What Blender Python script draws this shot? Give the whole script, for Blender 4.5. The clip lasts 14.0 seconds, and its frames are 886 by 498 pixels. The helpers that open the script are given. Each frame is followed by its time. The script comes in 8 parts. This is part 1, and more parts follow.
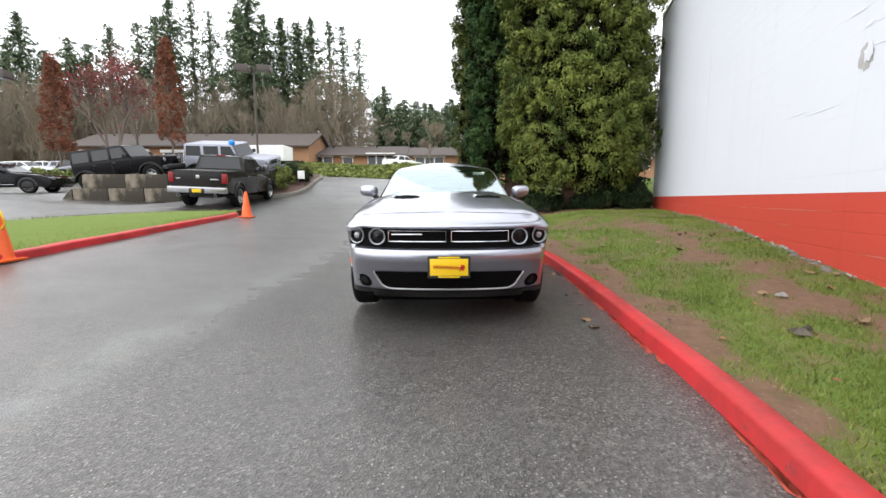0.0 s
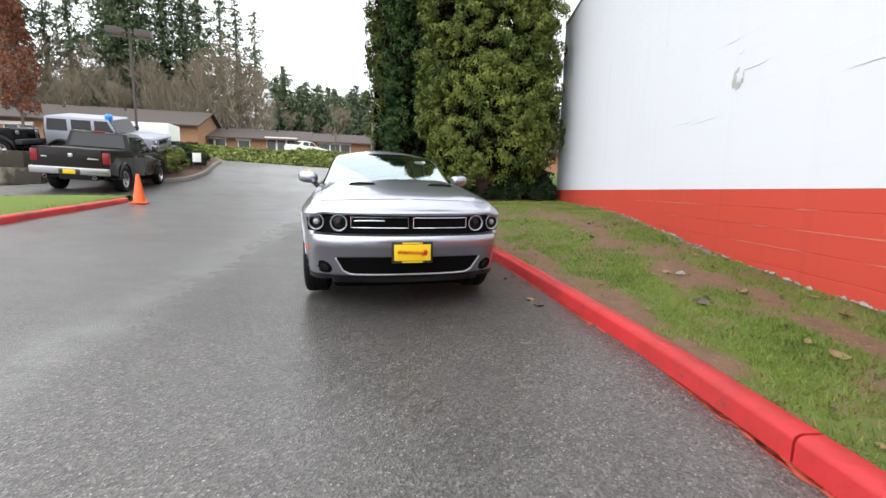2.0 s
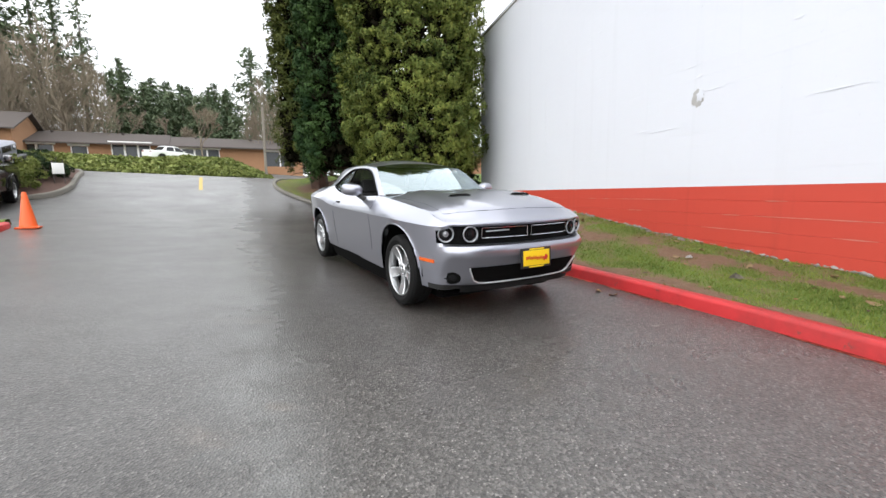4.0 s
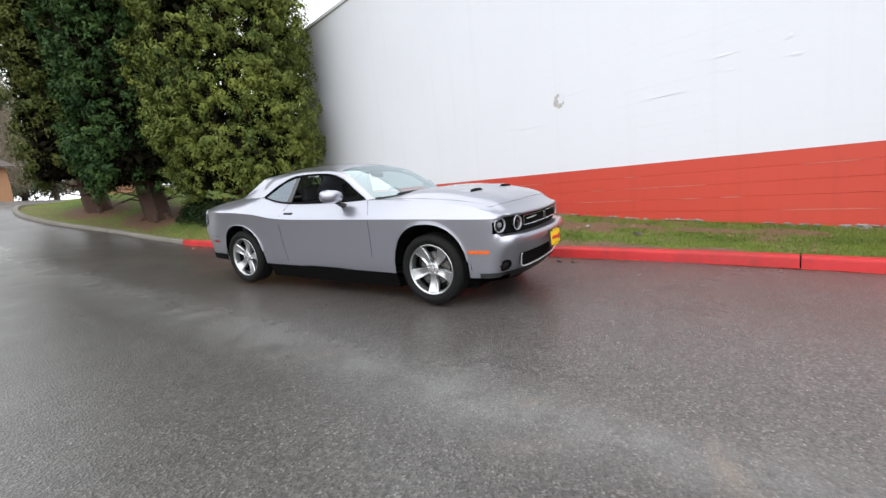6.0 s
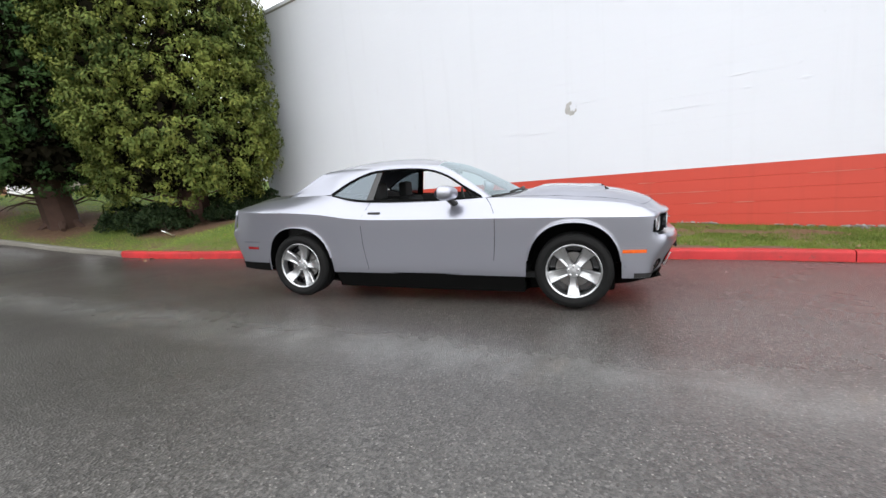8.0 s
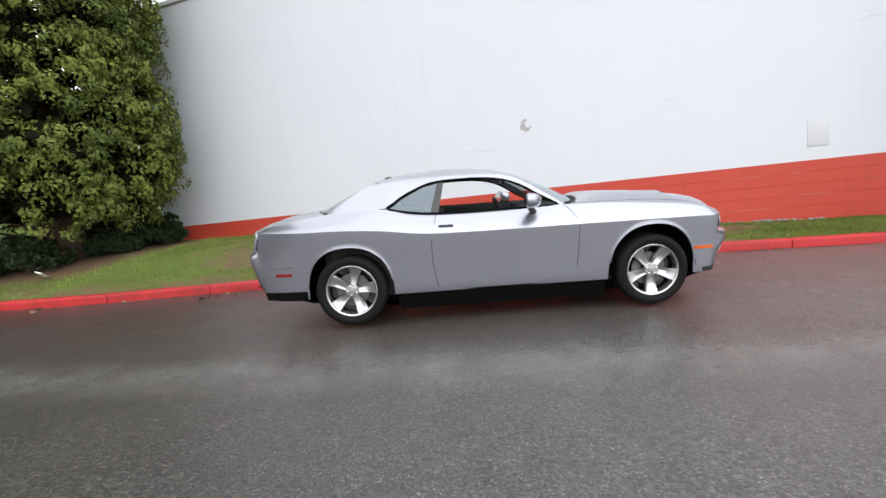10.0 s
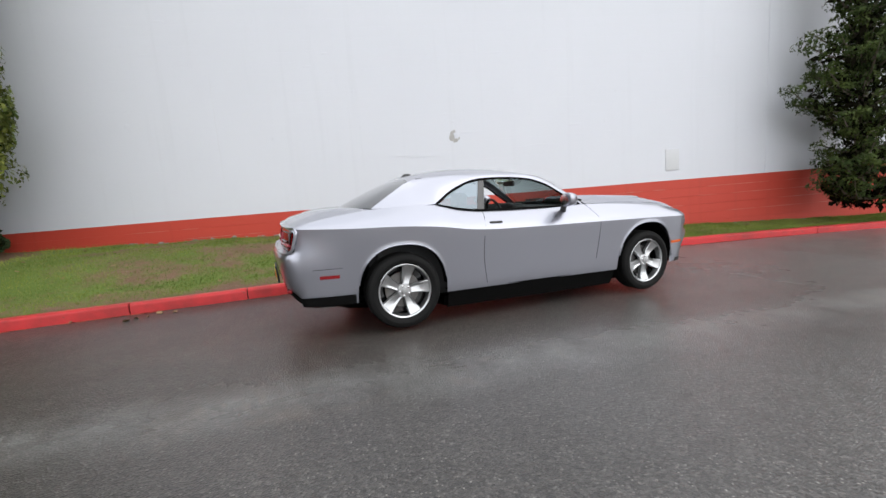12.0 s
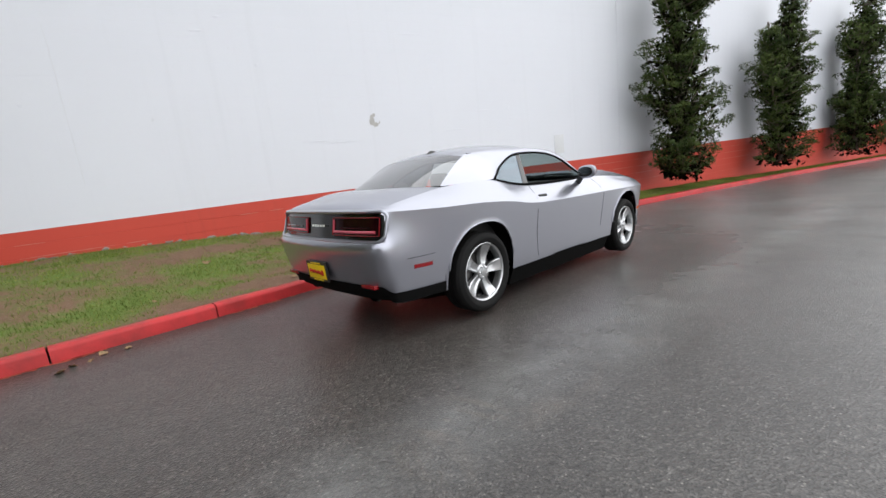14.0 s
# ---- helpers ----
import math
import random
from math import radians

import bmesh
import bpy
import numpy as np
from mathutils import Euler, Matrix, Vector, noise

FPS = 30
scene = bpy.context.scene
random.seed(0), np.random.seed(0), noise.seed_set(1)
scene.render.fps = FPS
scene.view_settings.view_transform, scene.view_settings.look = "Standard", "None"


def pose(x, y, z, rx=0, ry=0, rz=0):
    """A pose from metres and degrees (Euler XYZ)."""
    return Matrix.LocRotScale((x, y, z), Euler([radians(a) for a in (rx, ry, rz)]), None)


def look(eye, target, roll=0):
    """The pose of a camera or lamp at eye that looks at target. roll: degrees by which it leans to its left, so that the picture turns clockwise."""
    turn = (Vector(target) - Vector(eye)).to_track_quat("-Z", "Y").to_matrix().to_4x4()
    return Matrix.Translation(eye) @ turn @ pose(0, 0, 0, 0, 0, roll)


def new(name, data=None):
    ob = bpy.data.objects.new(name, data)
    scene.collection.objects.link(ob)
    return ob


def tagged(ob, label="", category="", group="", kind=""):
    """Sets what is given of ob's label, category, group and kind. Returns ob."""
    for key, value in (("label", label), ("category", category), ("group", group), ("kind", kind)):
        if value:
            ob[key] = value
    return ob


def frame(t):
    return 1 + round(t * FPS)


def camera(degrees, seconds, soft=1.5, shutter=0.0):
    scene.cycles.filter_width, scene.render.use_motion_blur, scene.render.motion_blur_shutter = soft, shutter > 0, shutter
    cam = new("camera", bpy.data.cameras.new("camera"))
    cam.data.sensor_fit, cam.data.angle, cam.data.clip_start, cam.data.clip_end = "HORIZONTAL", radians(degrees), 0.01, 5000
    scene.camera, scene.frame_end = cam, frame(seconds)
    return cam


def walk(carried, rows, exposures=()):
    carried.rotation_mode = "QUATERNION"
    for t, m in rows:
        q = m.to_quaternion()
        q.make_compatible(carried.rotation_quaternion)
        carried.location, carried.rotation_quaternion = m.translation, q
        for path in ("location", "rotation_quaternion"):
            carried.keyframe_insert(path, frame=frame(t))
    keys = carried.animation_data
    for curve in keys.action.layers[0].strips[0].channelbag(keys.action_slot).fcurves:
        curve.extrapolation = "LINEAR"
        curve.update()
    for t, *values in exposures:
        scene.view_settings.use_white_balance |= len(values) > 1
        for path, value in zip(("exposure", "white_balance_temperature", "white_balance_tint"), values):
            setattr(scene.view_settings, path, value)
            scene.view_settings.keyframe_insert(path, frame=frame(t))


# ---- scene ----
cam = camera(92.3, 14.0)
METRES, EYE, TILT, LEAN, TURN = 13.53, 1.19, 1.575, 0.0, 15.7
ROWS = [
    (0.0, 0.0, 0.0, 0.0, -0.01, -8.29, 0.09),
    (0.5, -0.0, 0.0001, -0.0001, -0.43, -8.31, 0.1),
    (1.0, -0.0001, 0.0005, -0.0001, -0.82, -8.4, -0.13),
    (1.5, -0.0074, -0.0006, 0.0001, -3.95, -6.6, -2.0),
    (2.0, -0.0355, -0.0075, -0.0015, -12.64, -9.43, -1.5),
    (2.5, -0.0672, -0.0058, -0.0023, -19.41, -7.83, -0.31),
    (3.0, -0.1055, 0.005, -0.0008, -21.66, -8.24, -0.75),
    (5.5, -0.2879, 0.1128, 0.0059, -51.35, -10.02, 4.66),
    (6.0, -0.3126, 0.1469, 0.0067, -58.39, -9.97, 4.7),
    (6.5, -0.3282, 0.1863, 0.0069, -60.98, -9.68, 2.67),
    (7.0, -0.3457, 0.2252, 0.0085, -66.95, -10.04, 3.26),
    (7.5, -0.3536, 0.267, 0.0078, -69.37, -9.72, 3.28),
    (10.0, -0.3661, 0.4608, 0.0106, -89.63, -8.22, 4.87),
    (10.5, -0.3659, 0.4992, 0.0104, -95.2, -6.62, 4.28),
    (11.0, -0.3595, 0.5366, 0.0089, -100.26, -6.64, 4.3),
    (11.5, -0.3503, 0.5741, 0.0093, -105.07, -5.32, 2.46),
    (12.0, -0.3392, 0.6109, 0.0082, -111.47, -7.81, 2.98),
    (12.5, -0.3186, 0.6449, 0.01, -115.43, -9.3, 5.56),
    (13.0, -0.2977, 0.6794, 0.0097, -122.73, -9.77, 6.07),
    (13.5, -0.269, 0.7066, 0.0085, -127.05, -10.49, 5.47),
    (14.0, -0.2402, 0.7343, 0.0066, -134.41, -10.22, 5.19),
]
EXPOSURES = [(0.0, 0.80), (3.0, 0.80), (5.5, 0.65), (7.5, 0.66), (10.5, 0.53), (12.0, 0.39), (14.0, 0.41)]
walk(cam, [(t, pose(0, 0, EYE, TILT, LEAN, TURN) @ pose(METRES * x, METRES * y, METRES * z, 90 + pitch, roll, yaw)) for t, x, y, z, yaw, pitch, roll in ROWS], EXPOSURES)

from mathutils import bvhtree

# ---- sky and sun: a bright even overcast ----
world = bpy.data.worlds.new("overcast")
scene.world = world
world.use_nodes = True
wn, wl = world.node_tree.nodes, world.node_tree.links
wn.clear()
sky = wn.new("ShaderNodeTexSky")
sky.sky_type, sky.sun_disc = "NISHITA", False
sky.sun_elevation, sky.sun_rotation = radians(48), radians(215)
sky.air_density, sky.dust_density = 1.0, 6.0
pale = wn.new("ShaderNodeHueSaturation")
pale.inputs["Saturation"].default_value = 0.12
cloud = wn.new("ShaderNodeMix")
cloud.data_type = "RGBA"
cloud.inputs["Factor"].default_value = 0.82
cloud.inputs["B"].default_value = (14.2, 14.6, 15.2, 1)
back = wn.new("ShaderNodeBackground")
back.inputs["Strength"].default_value = 0.1
wout = wn.new("ShaderNodeOutputWorld")
wl.new(sky.outputs["Color"], pale.inputs["Color"])
wl.new(pale.outputs["Color"], cloud.inputs["A"])
wl.new(cloud.outputs["Result"], back.inputs["Color"])
wl.new(back.outputs["Background"], wout.inputs["Surface"])

sun_data = bpy.data.lights.new("sun", "SUN")
sun_data.energy, sun_data.angle, sun_data.color = 0.7, radians(110), (1.0, 0.97, 0.93)
sun = new("sun", sun_data)
sun.matrix_world = look((-14, -10, 26), (0, 4, 0))


# ---- materials ----
def rgb(c):
    return (*c, 1) if len(c) == 3 else c


class Nodes:
    """A node material with a Principled surface and a few helpers."""

    def __init__(self, name, rough=0.6, metal=0.0, spec=0.5):
        self.mat = bpy.data.materials.new(name)
        self.mat.use_nodes = True
        self.n, self.l = self.mat.node_tree.nodes, self.mat.node_tree.links
        self.p = self.n["Principled BSDF"]
        self.p.inputs["Roughness"].default_value = rough
        self.p.inputs["Metallic"].default_value = metal
        self.p.inputs["Specular IOR Level"].default_value = spec
        self.co = self.n.new("ShaderNodeTexCoord").outputs["Object"]

    def noise(self, scale, detail=4, rough=0.55, stretch=None, dist=0.0):
        t = self.n.new("ShaderNodeTexNoise")
        t.inputs["Scale"].default_value, t.inputs["Detail"].default_value = scale, detail
        t.inputs["Roughness"].default_value, t.inputs["Distortion"].default_value = rough, dist
        src = self.co
        if stretch:
            m = self.n.new("ShaderNodeMapping")
            m.inputs["Scale"].default_value = stretch
            self.l.new(self.co, m.inputs["Vector"])
            src = m.outputs["Vector"]
        self.l.new(src, t.inputs["Vector"])
        return t.outputs["Fac"]

    def cells(self, scale, feature="F1"):
        t = self.n.new("ShaderNodeTexVoronoi")
        t.inputs["Scale"].default_value, t.feature = scale, feature
        self.l.new(self.co, t.inputs["Vector"])
        return t

    def ramp(self, fac, stops):
        r = self.n.new("ShaderNodeValToRGB")
        e = r.color_ramp.elements
        while len(e) < len(stops):
            e.new(0.5)
        for k, (pos, col) in enumerate(stops):
            e[k].position = pos
            e[k].color = rgb(col) if isinstance(col, tuple) else (col, col, col, 1)
        self.l.new(fac, r.inputs["Fac"])
        return r.outputs["Color"]

    def mix(self, fac, a, b, mode="MIX"):
        m = self.n.new("ShaderNodeMix")
        m.data_type, m.blend_type = "RGBA", mode
        for sock, v in ((m.inputs["Factor"], fac), (m.inputs["A"], a), (m.inputs["B"], b)):
            if isinstance(v, tuple):
                sock.default_value = rgb(v)
            elif isinstance(v, (int, float)):
                sock.default_value = v if sock.type == "VALUE" else (v, v, v, 1)
            else:
                self.l.new(v, sock)
        return m.outputs["Result"]

    def math(self, op, a, b=0.0, c=None):
        m = self.n.new("ShaderNodeMath")
        m.operation = op
        for k, v in enumerate((a, b) if c is None else (a, b, c)):
            if isinstance(v, (int, float)):
                m.inputs[k].default_value = v
            else:
                self.l.new(v, m.inputs[k])
        return m.outputs["Value"]

    def axis(self, k):
        s = self.n.new("ShaderNodeSeparateXYZ")
        self.l.new(self.co, s.inputs["Vector"])
        return s.outputs[k]

    def rand(self):
        return self.n.new("ShaderNodeObjectInfo").outputs["Random"]

    def island(self):
        return self.n.new("ShaderNodeNewGeometry").outputs["Random Per Island"]

    def color(self, v):
        if isinstance(v, tuple):
            self.p.inputs["Base Color"].default_value = rgb(v)
        else:
            self.l.new(v, self.p.inputs["Base Color"])
        return self

    def rough(self, v):
        self.l.new(v, self.p.inputs["Roughness"])
        return self

    def bump(self, height, strength=0.3, dist=0.01):
        b = self.n.new("ShaderNodeBump")
        b.inputs["Strength"].default_value, b.inputs["Distance"].default_value = strength, dist
        self.l.new(height, b.inputs["Height"])
        old = self.p.inputs["Normal"].links
        if old:
            self.l.new(old[0].from_socket, b.inputs["Normal"])
        self.l.new(b.outputs["Normal"], self.p.inputs["Normal"])
        return self


def simple(name, a, b=None, rough=0.6, metal=0.0, scale=8.0, bump=0.0, spec=0.5, coat=0.0, vary=0.16):
    """Two close colours mixed by a two-scale noise, with matching gloss changes and a fine relief."""
    m = Nodes(name, rough, metal, spec)
    b = b or tuple(min(1, c * 0.8) for c in a)
    big, fine = m.noise(scale), m.noise(scale * 9, 3)
    m.color(m.mix(m.mix(0.35, big, fine), b, a))
    m.rough(m.math("MULTIPLY_ADD", fine, vary, max(0.02, rough - vary / 2)))
    if bump:
        m.bump(fine, bump, 0.004)
    m.p.inputs["Coat Weight"].default_value = coat
    m.p.inputs["Coat Roughness"].default_value = 0.04
    return m.mat


def glass(name, tint, facing=0.05, gloss=0.02, shine=(1, 1, 1)):
    """Thin sheet glass: tinted pass-through, with mirror gloss that grows towards grazing."""
    mt = bpy.data.materials.new(name)
    mt.use_nodes = True
    n, l = mt.node_tree.nodes, mt.node_tree.links
    n.clear()
    tr, gl, lw = n.new("ShaderNodeBsdfTransparent"), n.new("ShaderNodeBsdfGlossy"), n.new("ShaderNodeLayerWeight")
    mx, out = n.new("ShaderNodeMixShader"), n.new("ShaderNodeOutputMaterial")
    pw, ad = n.new("ShaderNodeMath"), n.new("ShaderNodeMath")
    pw.operation, ad.operation = "POWER", "MULTIPLY_ADD"
    lw.inputs["Blend"].default_value = 0.5
    pw.inputs[1].default_value = 3.2
    ad.inputs[1].default_value, ad.inputs[2].default_value = 1 - facing, facing
    tr.inputs["Color"].default_value = rgb(tint)
    gl.inputs["Roughness"].default_value = gloss
    gl.inputs["Color"].default_value = rgb(shine)
    l.new(lw.outputs["Facing"], pw.inputs[0])
    l.new(pw.outputs["Value"], ad.inputs[0])
    l.new(ad.outputs["Value"], mx.inputs["Fac"])
    l.new(tr.outputs["BSDF"], mx.inputs[1])
    l.new(gl.outputs["BSDF"], mx.inputs[2])
    l.new(mx.outputs["Shader"], out.inputs["Surface"])
    return mt


def asphalt_material():
    m = Nodes("wet_asphalt", 0.5, 0, 0.14)
    wide, mid = m.noise(0.35, 5, 0.6), m.noise(2.2, 4)
    fine, coarse = m.cells(85), m.cells(60)
    grain = m.ramp(fine.outputs["Color"], [(0.0, 0.22), (0.5, 0.78), (0.8, 1.2), (1.0, 2.4)])
    base = m.mix(m.ramp(wide, [(0.3, 0.0), (0.7, 1.0)]), (0.074, 0.069, 0.065), (0.112, 0.106, 0.100))
    base = m.mix(m.math("MULTIPLY", m.ramp(m.noise(5, 4, 0.7), [(0.35, 0.0), (0.7, 1.0)]), 0.35), base, (0.126, 0.122, 0.116))
    base = m.mix(0.9, base, grain, "MULTIPLY")
    chips = m.ramp(m.math("MULTIPLY", m.ramp(coarse.outputs["Color"], [(0.68, 0.0), (0.72, 0.55), (0.95, 1.0)]), m.ramp(coarse.outputs["Distance"], [(0.18, 1.0), (0.40, 0.0)])), [(0.25, 0.0), (0.95, 1.0)])
    base = m.mix(m.math("MULTIPLY", chips, m.ramp(m.noise(1.6, 4), [(0.35, 0.45), (0.65, 0.95)])), base, (0.44, 0.42, 0.39))
    # pale worn drainage streak that runs along the drive
    x, y = m.axis(0), m.axis(1)
    line = m.math("MULTIPLY_ADD", y, 0.205, 2.55)
    off = m.math("ADD", m.math("ADD", x, line), m.math("MULTIPLY_ADD", m.noise(0.8, 4), 0.5, -0.25))
    # the strip between the streak and the kerb lies wetter and darker
    wetside = m.ramp(m.math("MULTIPLY_ADD", m.math("ADD", off, m.math("MULTIPLY", mid, 0.5)), 0.5, 0.35), [(0.25, 0.0), (0.75, 1.0)])
    lower = m.ramp(m.math("MULTIPLY", y, 0.1), [(0.06, 0.05), (0.32, 1.0)])
    base = m.mix(1.0, base, m.ramp(wetside, [(0.0, 0.90), (1.0, 1.20)]), "MULTIPLY")
    soaked = m.math("MULTIPLY", wetside, lower)
    base = m.mix(m.math("MULTIPLY", soaked, 0.42), base, m.mix(1.0, base, (0.46, 0.435, 0.415), "MULTIPLY"))
    # the upper stretch of the drive is darker, with a ragged edge
    upper_dark = m.ramp(m.math("MULTIPLY_ADD", m.math("ADD", y, m.math("MULTIPLY", m.noise(0.6, 4), 2.5)), 0.1, -0.1), [(0.46, 0.0), (0.80, 1.0)])
    base = m.mix(m.math("MULTIPLY", upper_dark, 0.62), base, m.mix(1.0, base, (0.50, 0.47, 0.45), "MULTIPLY"))
    near = m.math("MAXIMUM", m.math("SUBTRACT", 1.0, m.math("MULTIPLY", m.math("ABSOLUTE", off), 2.1)), 0.0)
    streak = m.math("MULTIPLY", near, m.ramp(m.noise(3.0, 6, 0.7), [(0.30, 0.0), (0.72, 1.0)]))
    base = m.mix(m.math("MULTIPLY", streak, 0.50), base, (0.255, 0.262, 0.255))
    stain = m.ramp(m.noise(1.1, 5, 0.6, dist=1.5), [(0.56, 0.0), (0.70, 1.0)])
    base = m.mix(m.math("MULTIPLY", m.math("MULTIPLY", streak, stain), 0.7), base, (0.25, 0.19, 0.14))
    m.color(base)
    wet = m.ramp(m.noise(0.55, 5, 0.6, dist=0.6), [(0.35, 0.30), (0.66, 0.46)])
    m.rough(m.math("ADD", wet, m.math("MULTIPLY", mid, 0.08)))
    # a thin film of rain water, smoother where it stands
    film = m.ramp(m.noise(0.45, 5, 0.62, dist=0.8), [(0.34, 1.0), (0.66, 0.8)])
    film = m.math("MULTIPLY", film, m.math("MULTIPLY_ADD", soaked, -0.45, 1.0))
    m.l.new(film, m.p.inputs["Coat Weight"])
    m.l.new(m.math("MULTIPLY", m.ramp(m.noise(0.9, 5, 0.6, dist=0.5), [(0.35, 0.30), (0.68, 0.42)]), m.math("MULTIPLY_ADD", soaked, -0.35, 1.0)), m.p.inputs["Coat Roughness"])
    m.p.inputs["Coat IOR"].default_value = 1.42
    m.bump(fine.outputs["Distance"], 0.22, 0.005)
    m.l.new(m.p.inputs["Normal"].links[0].from_socket, m.p.inputs["Coat Normal"])
    m.bump(fine.outputs["Distance"], 0.6, 0.007).bump(coarse.outputs["Distance"], 0.3, 0.006).bump(mid, 0.15, 0.02)
    return m.mat


def grass_soil_material():
    """Turf that gives way to trodden soil by the sheet's own wear values."""
    m = Nodes("worn_grass_soil", 0.9, 0, 0.25)
    at = m.n.new("ShaderNodeAttribute")
    at.attribute_name = "wear"
    pat = m.ramp(m.math("ADD", at.outputs["Fac"], m.math("MULTIPLY_ADD", m.noise(9, 7, 0.72), 1.3, -0.65)), [(0.26, 0.0), (0.80, 1.0)])
    soil = m.mix(m.noise(9, 5), (0.080, 0.046, 0.028), (0.215, 0.130, 0.082))
    soil = m.mix(m.ramp(m.noise(38, 3), [(0.62, 0.0), (0.70, 0.6)]), soil, (0.30, 0.25, 0.20))
    turf = m.mix(m.noise(16, 5), (0.060, 0.098, 0.020), (0.140, 0.195, 0.038))
    m.color(m.mix(pat, turf, soil))
    m.bump(m.noise(40, 5), 0.7, 0.02).bump(m.noise(6, 4), 0.4, 0.05)
    return m.mat


def leaf_material(name, dark, light, tip, scale=1.2, rough=0.6, tips=0.8):
    m = Nodes(name, rough, 0, 0.10)
    body = m.mix(m.ramp(m.noise(scale, 3), [(0.32, 0.0), (0.68, 1.0)]), dark, light)
    m.color(m.mix(m.ramp(m.island(), [(0.55, 0.0), (1.0, tips)]), body, tip))
    m.p.inputs["Transmission Weight"].default_value = 0.0
    m.p.inputs["Subsurface Weight"].default_value = 0.0
    return m.mat


def wall_paint(name, a, b, streaks=0.25, soot=(0.25, 0.26, 0.25)):
    """Paint rolled over block: faint runs, dirt and dabs."""
    m = Nodes(name, 0.55, 0, 0.4)
    col = m.mix(m.noise(0.5, 5), a, b)
    runs = m.ramp(m.noise(1.0, 5, 0.6, (1, 5.0, 0.18)), [(0.55, 0.0), (0.8, 1.0)])
    col = m.mix(m.math("MULTIPLY", runs, streaks), col, soot)
    spots = m.ramp(m.noise(5, 4, 0.7), [(0.70, 0.0), (0.76, 1.0)])
    col = m.mix(m.math("MULTIPLY", spots, 0.12), col, soot)
    m.color(col)
    m.bump(m.noise(60, 3), 0.25, 0.004).bump(m.noise(3, 3), 0.2, 0.02)
    return m.mat


def kerb_paint():
    m = Nodes("red_kerb_paint", 0.45, 0, 0.22)
    col = m.mix(m.noise(2.5, 4), (0.42, 0.026, 0.028), (0.58, 0.046, 0.049))
    grime = m.ramp(m.noise(1.3, 5, 0.7), [(0.46, 0.0), (0.70, 0.75)])
    col = m.mix(grime, col, (0.20, 0.03, 0.028))
    chips = m.ramp(m.noise(7, 6, 0.75), [(0.62, 0.0), (0.67, 1.0)])
    m.color(m.mix(m.math("MULTIPLY", chips, 0.75), col, (0.10, 0.06, 0.05)))
    m.bump(m.noise(30, 4), 0.4, 0.006)
    return m.mat


def stained_concrete():
    """Cast blocks blackened by rain runs."""
    m = Nodes("stained_block_concrete", 0.9, 0, 0.3)
    col = m.mix(m.noise(2.5, 5), (0.30, 0.26, 0.20), (0.17, 0.145, 0.11))
    runs = m.ramp(m.noise(1.6, 6, 0.65, (0.8, 0.8, 0.5)), [(0.36, 0.0), (0.54, 1.0)])
    col = m.mix(m.math("MULTIPLY", runs, 0.9), col, (0.030, 0.026, 0.020))
    m.color(m.mix(m.ramp(m.noise(14, 4, 0.7), [(0.60, 0.0), (0.72, 0.5)]), col, (0.10, 0.11, 0.05)))
    m.bump(m.noise(18, 5), 0.5, 0.01)
    return m.mat


ASPHALT = asphalt_material()
SOILGRASS = grass_soil_material()
DRYLEAF = simple("dry_leaf_brown", (0.30, 0.20, 0.10), (0.14, 0.085, 0.045), 0.8, scale=30)
LAWN = simple("lawn_turf", (0.15, 0.205, 0.036), (0.085, 0.125, 0.022), 0.9, scale=6, bump=0.5, spec=0.2)
BLADE = leaf_material("grass_blades", (0.080, 0.125, 0.022), (0.180, 0.235, 0.042), (0.27, 0.26, 0.09), 1.4)
# yellow-green, and paler than BLADE to make up for light the crowns block
LIGHTBLADE = leaf_material("lit_pale_grass_blades", (0.15, 0.20, 0.035), (0.29, 0.34, 0.065), (0.36, 0.36, 0.12), 2.0)
PATCHGREY = simple("pale_grey_cover", (0.70, 0.71, 0.73), (0.63, 0.64, 0.66), 0.7, scale=6)
WHITEWALL = wall_paint("white_block_paint", (0.735, 0.752, 0.805), (0.690, 0.708, 0.762), 0.06)
REDWALL = wall_paint("red_block_paint", (0.60, 0.074, 0.046), (0.52, 0.058, 0.038), 0.22, (0.20, 0.03, 0.02))
KERBRED = kerb_paint()
OVERSPRAY = simple("thin_red_overspray", (0.50, 0.075, 0.04), (0.24, 0.05, 0.035), 0.6, scale=20)
CONCRETE = simple("weathered_concrete", (0.36, 0.35, 0.33), (0.22, 0.215, 0.20), 0.85, scale=3, bump=0.5)
RUBBLE = simple("broken_mortar", (0.56, 0.55, 0.54), (0.34, 0.33, 0.32), 0.9, scale=9, bump=0.6)
MOSSY = stained_concrete()
SILVER = simple("silver_metallic_paint", (0.376, 0.384, 0.440), (0.364, 0.372, 0.426), 0.29, 0.86, scale=1.5, coat=0.9, vary=0.03)
BLACKPAINT = simple("black_gloss_paint", (0.006, 0.006, 0.007), (0.008, 0.008, 0.009), 0.06, 0.0, scale=2, spec=0.16, vary=0.03)
TRUCKPAINT = simple("dark_brown_grey_paint", (0.018, 0.016, 0.015), (0.022, 0.020, 0.019), 0.07, 0.0, scale=2, spec=0.18, vary=0.03)
JEEPSILVER = simple("pale_silver_paint", (0.33, 0.34, 0.40), (0.30, 0.31, 0.37), 0.4, 0.3, scale=2)
WHITEPAINT = simple("white_vehicle_paint", (0.78, 0.78, 0.78), (0.7, 0.7, 0.7), 0.4, scale=2)
BLACKTRIM = simple("black_plastic_trim", (0.014, 0.014, 0.014), (0.022, 0.022, 0.022), 0.5, scale=12, bump=0.1)
GLOSSBLACK = simple("piano_black", (0.006, 0.006, 0.007), (0.009, 0.009, 0.01), 0.16, scale=6, coat=0.5)
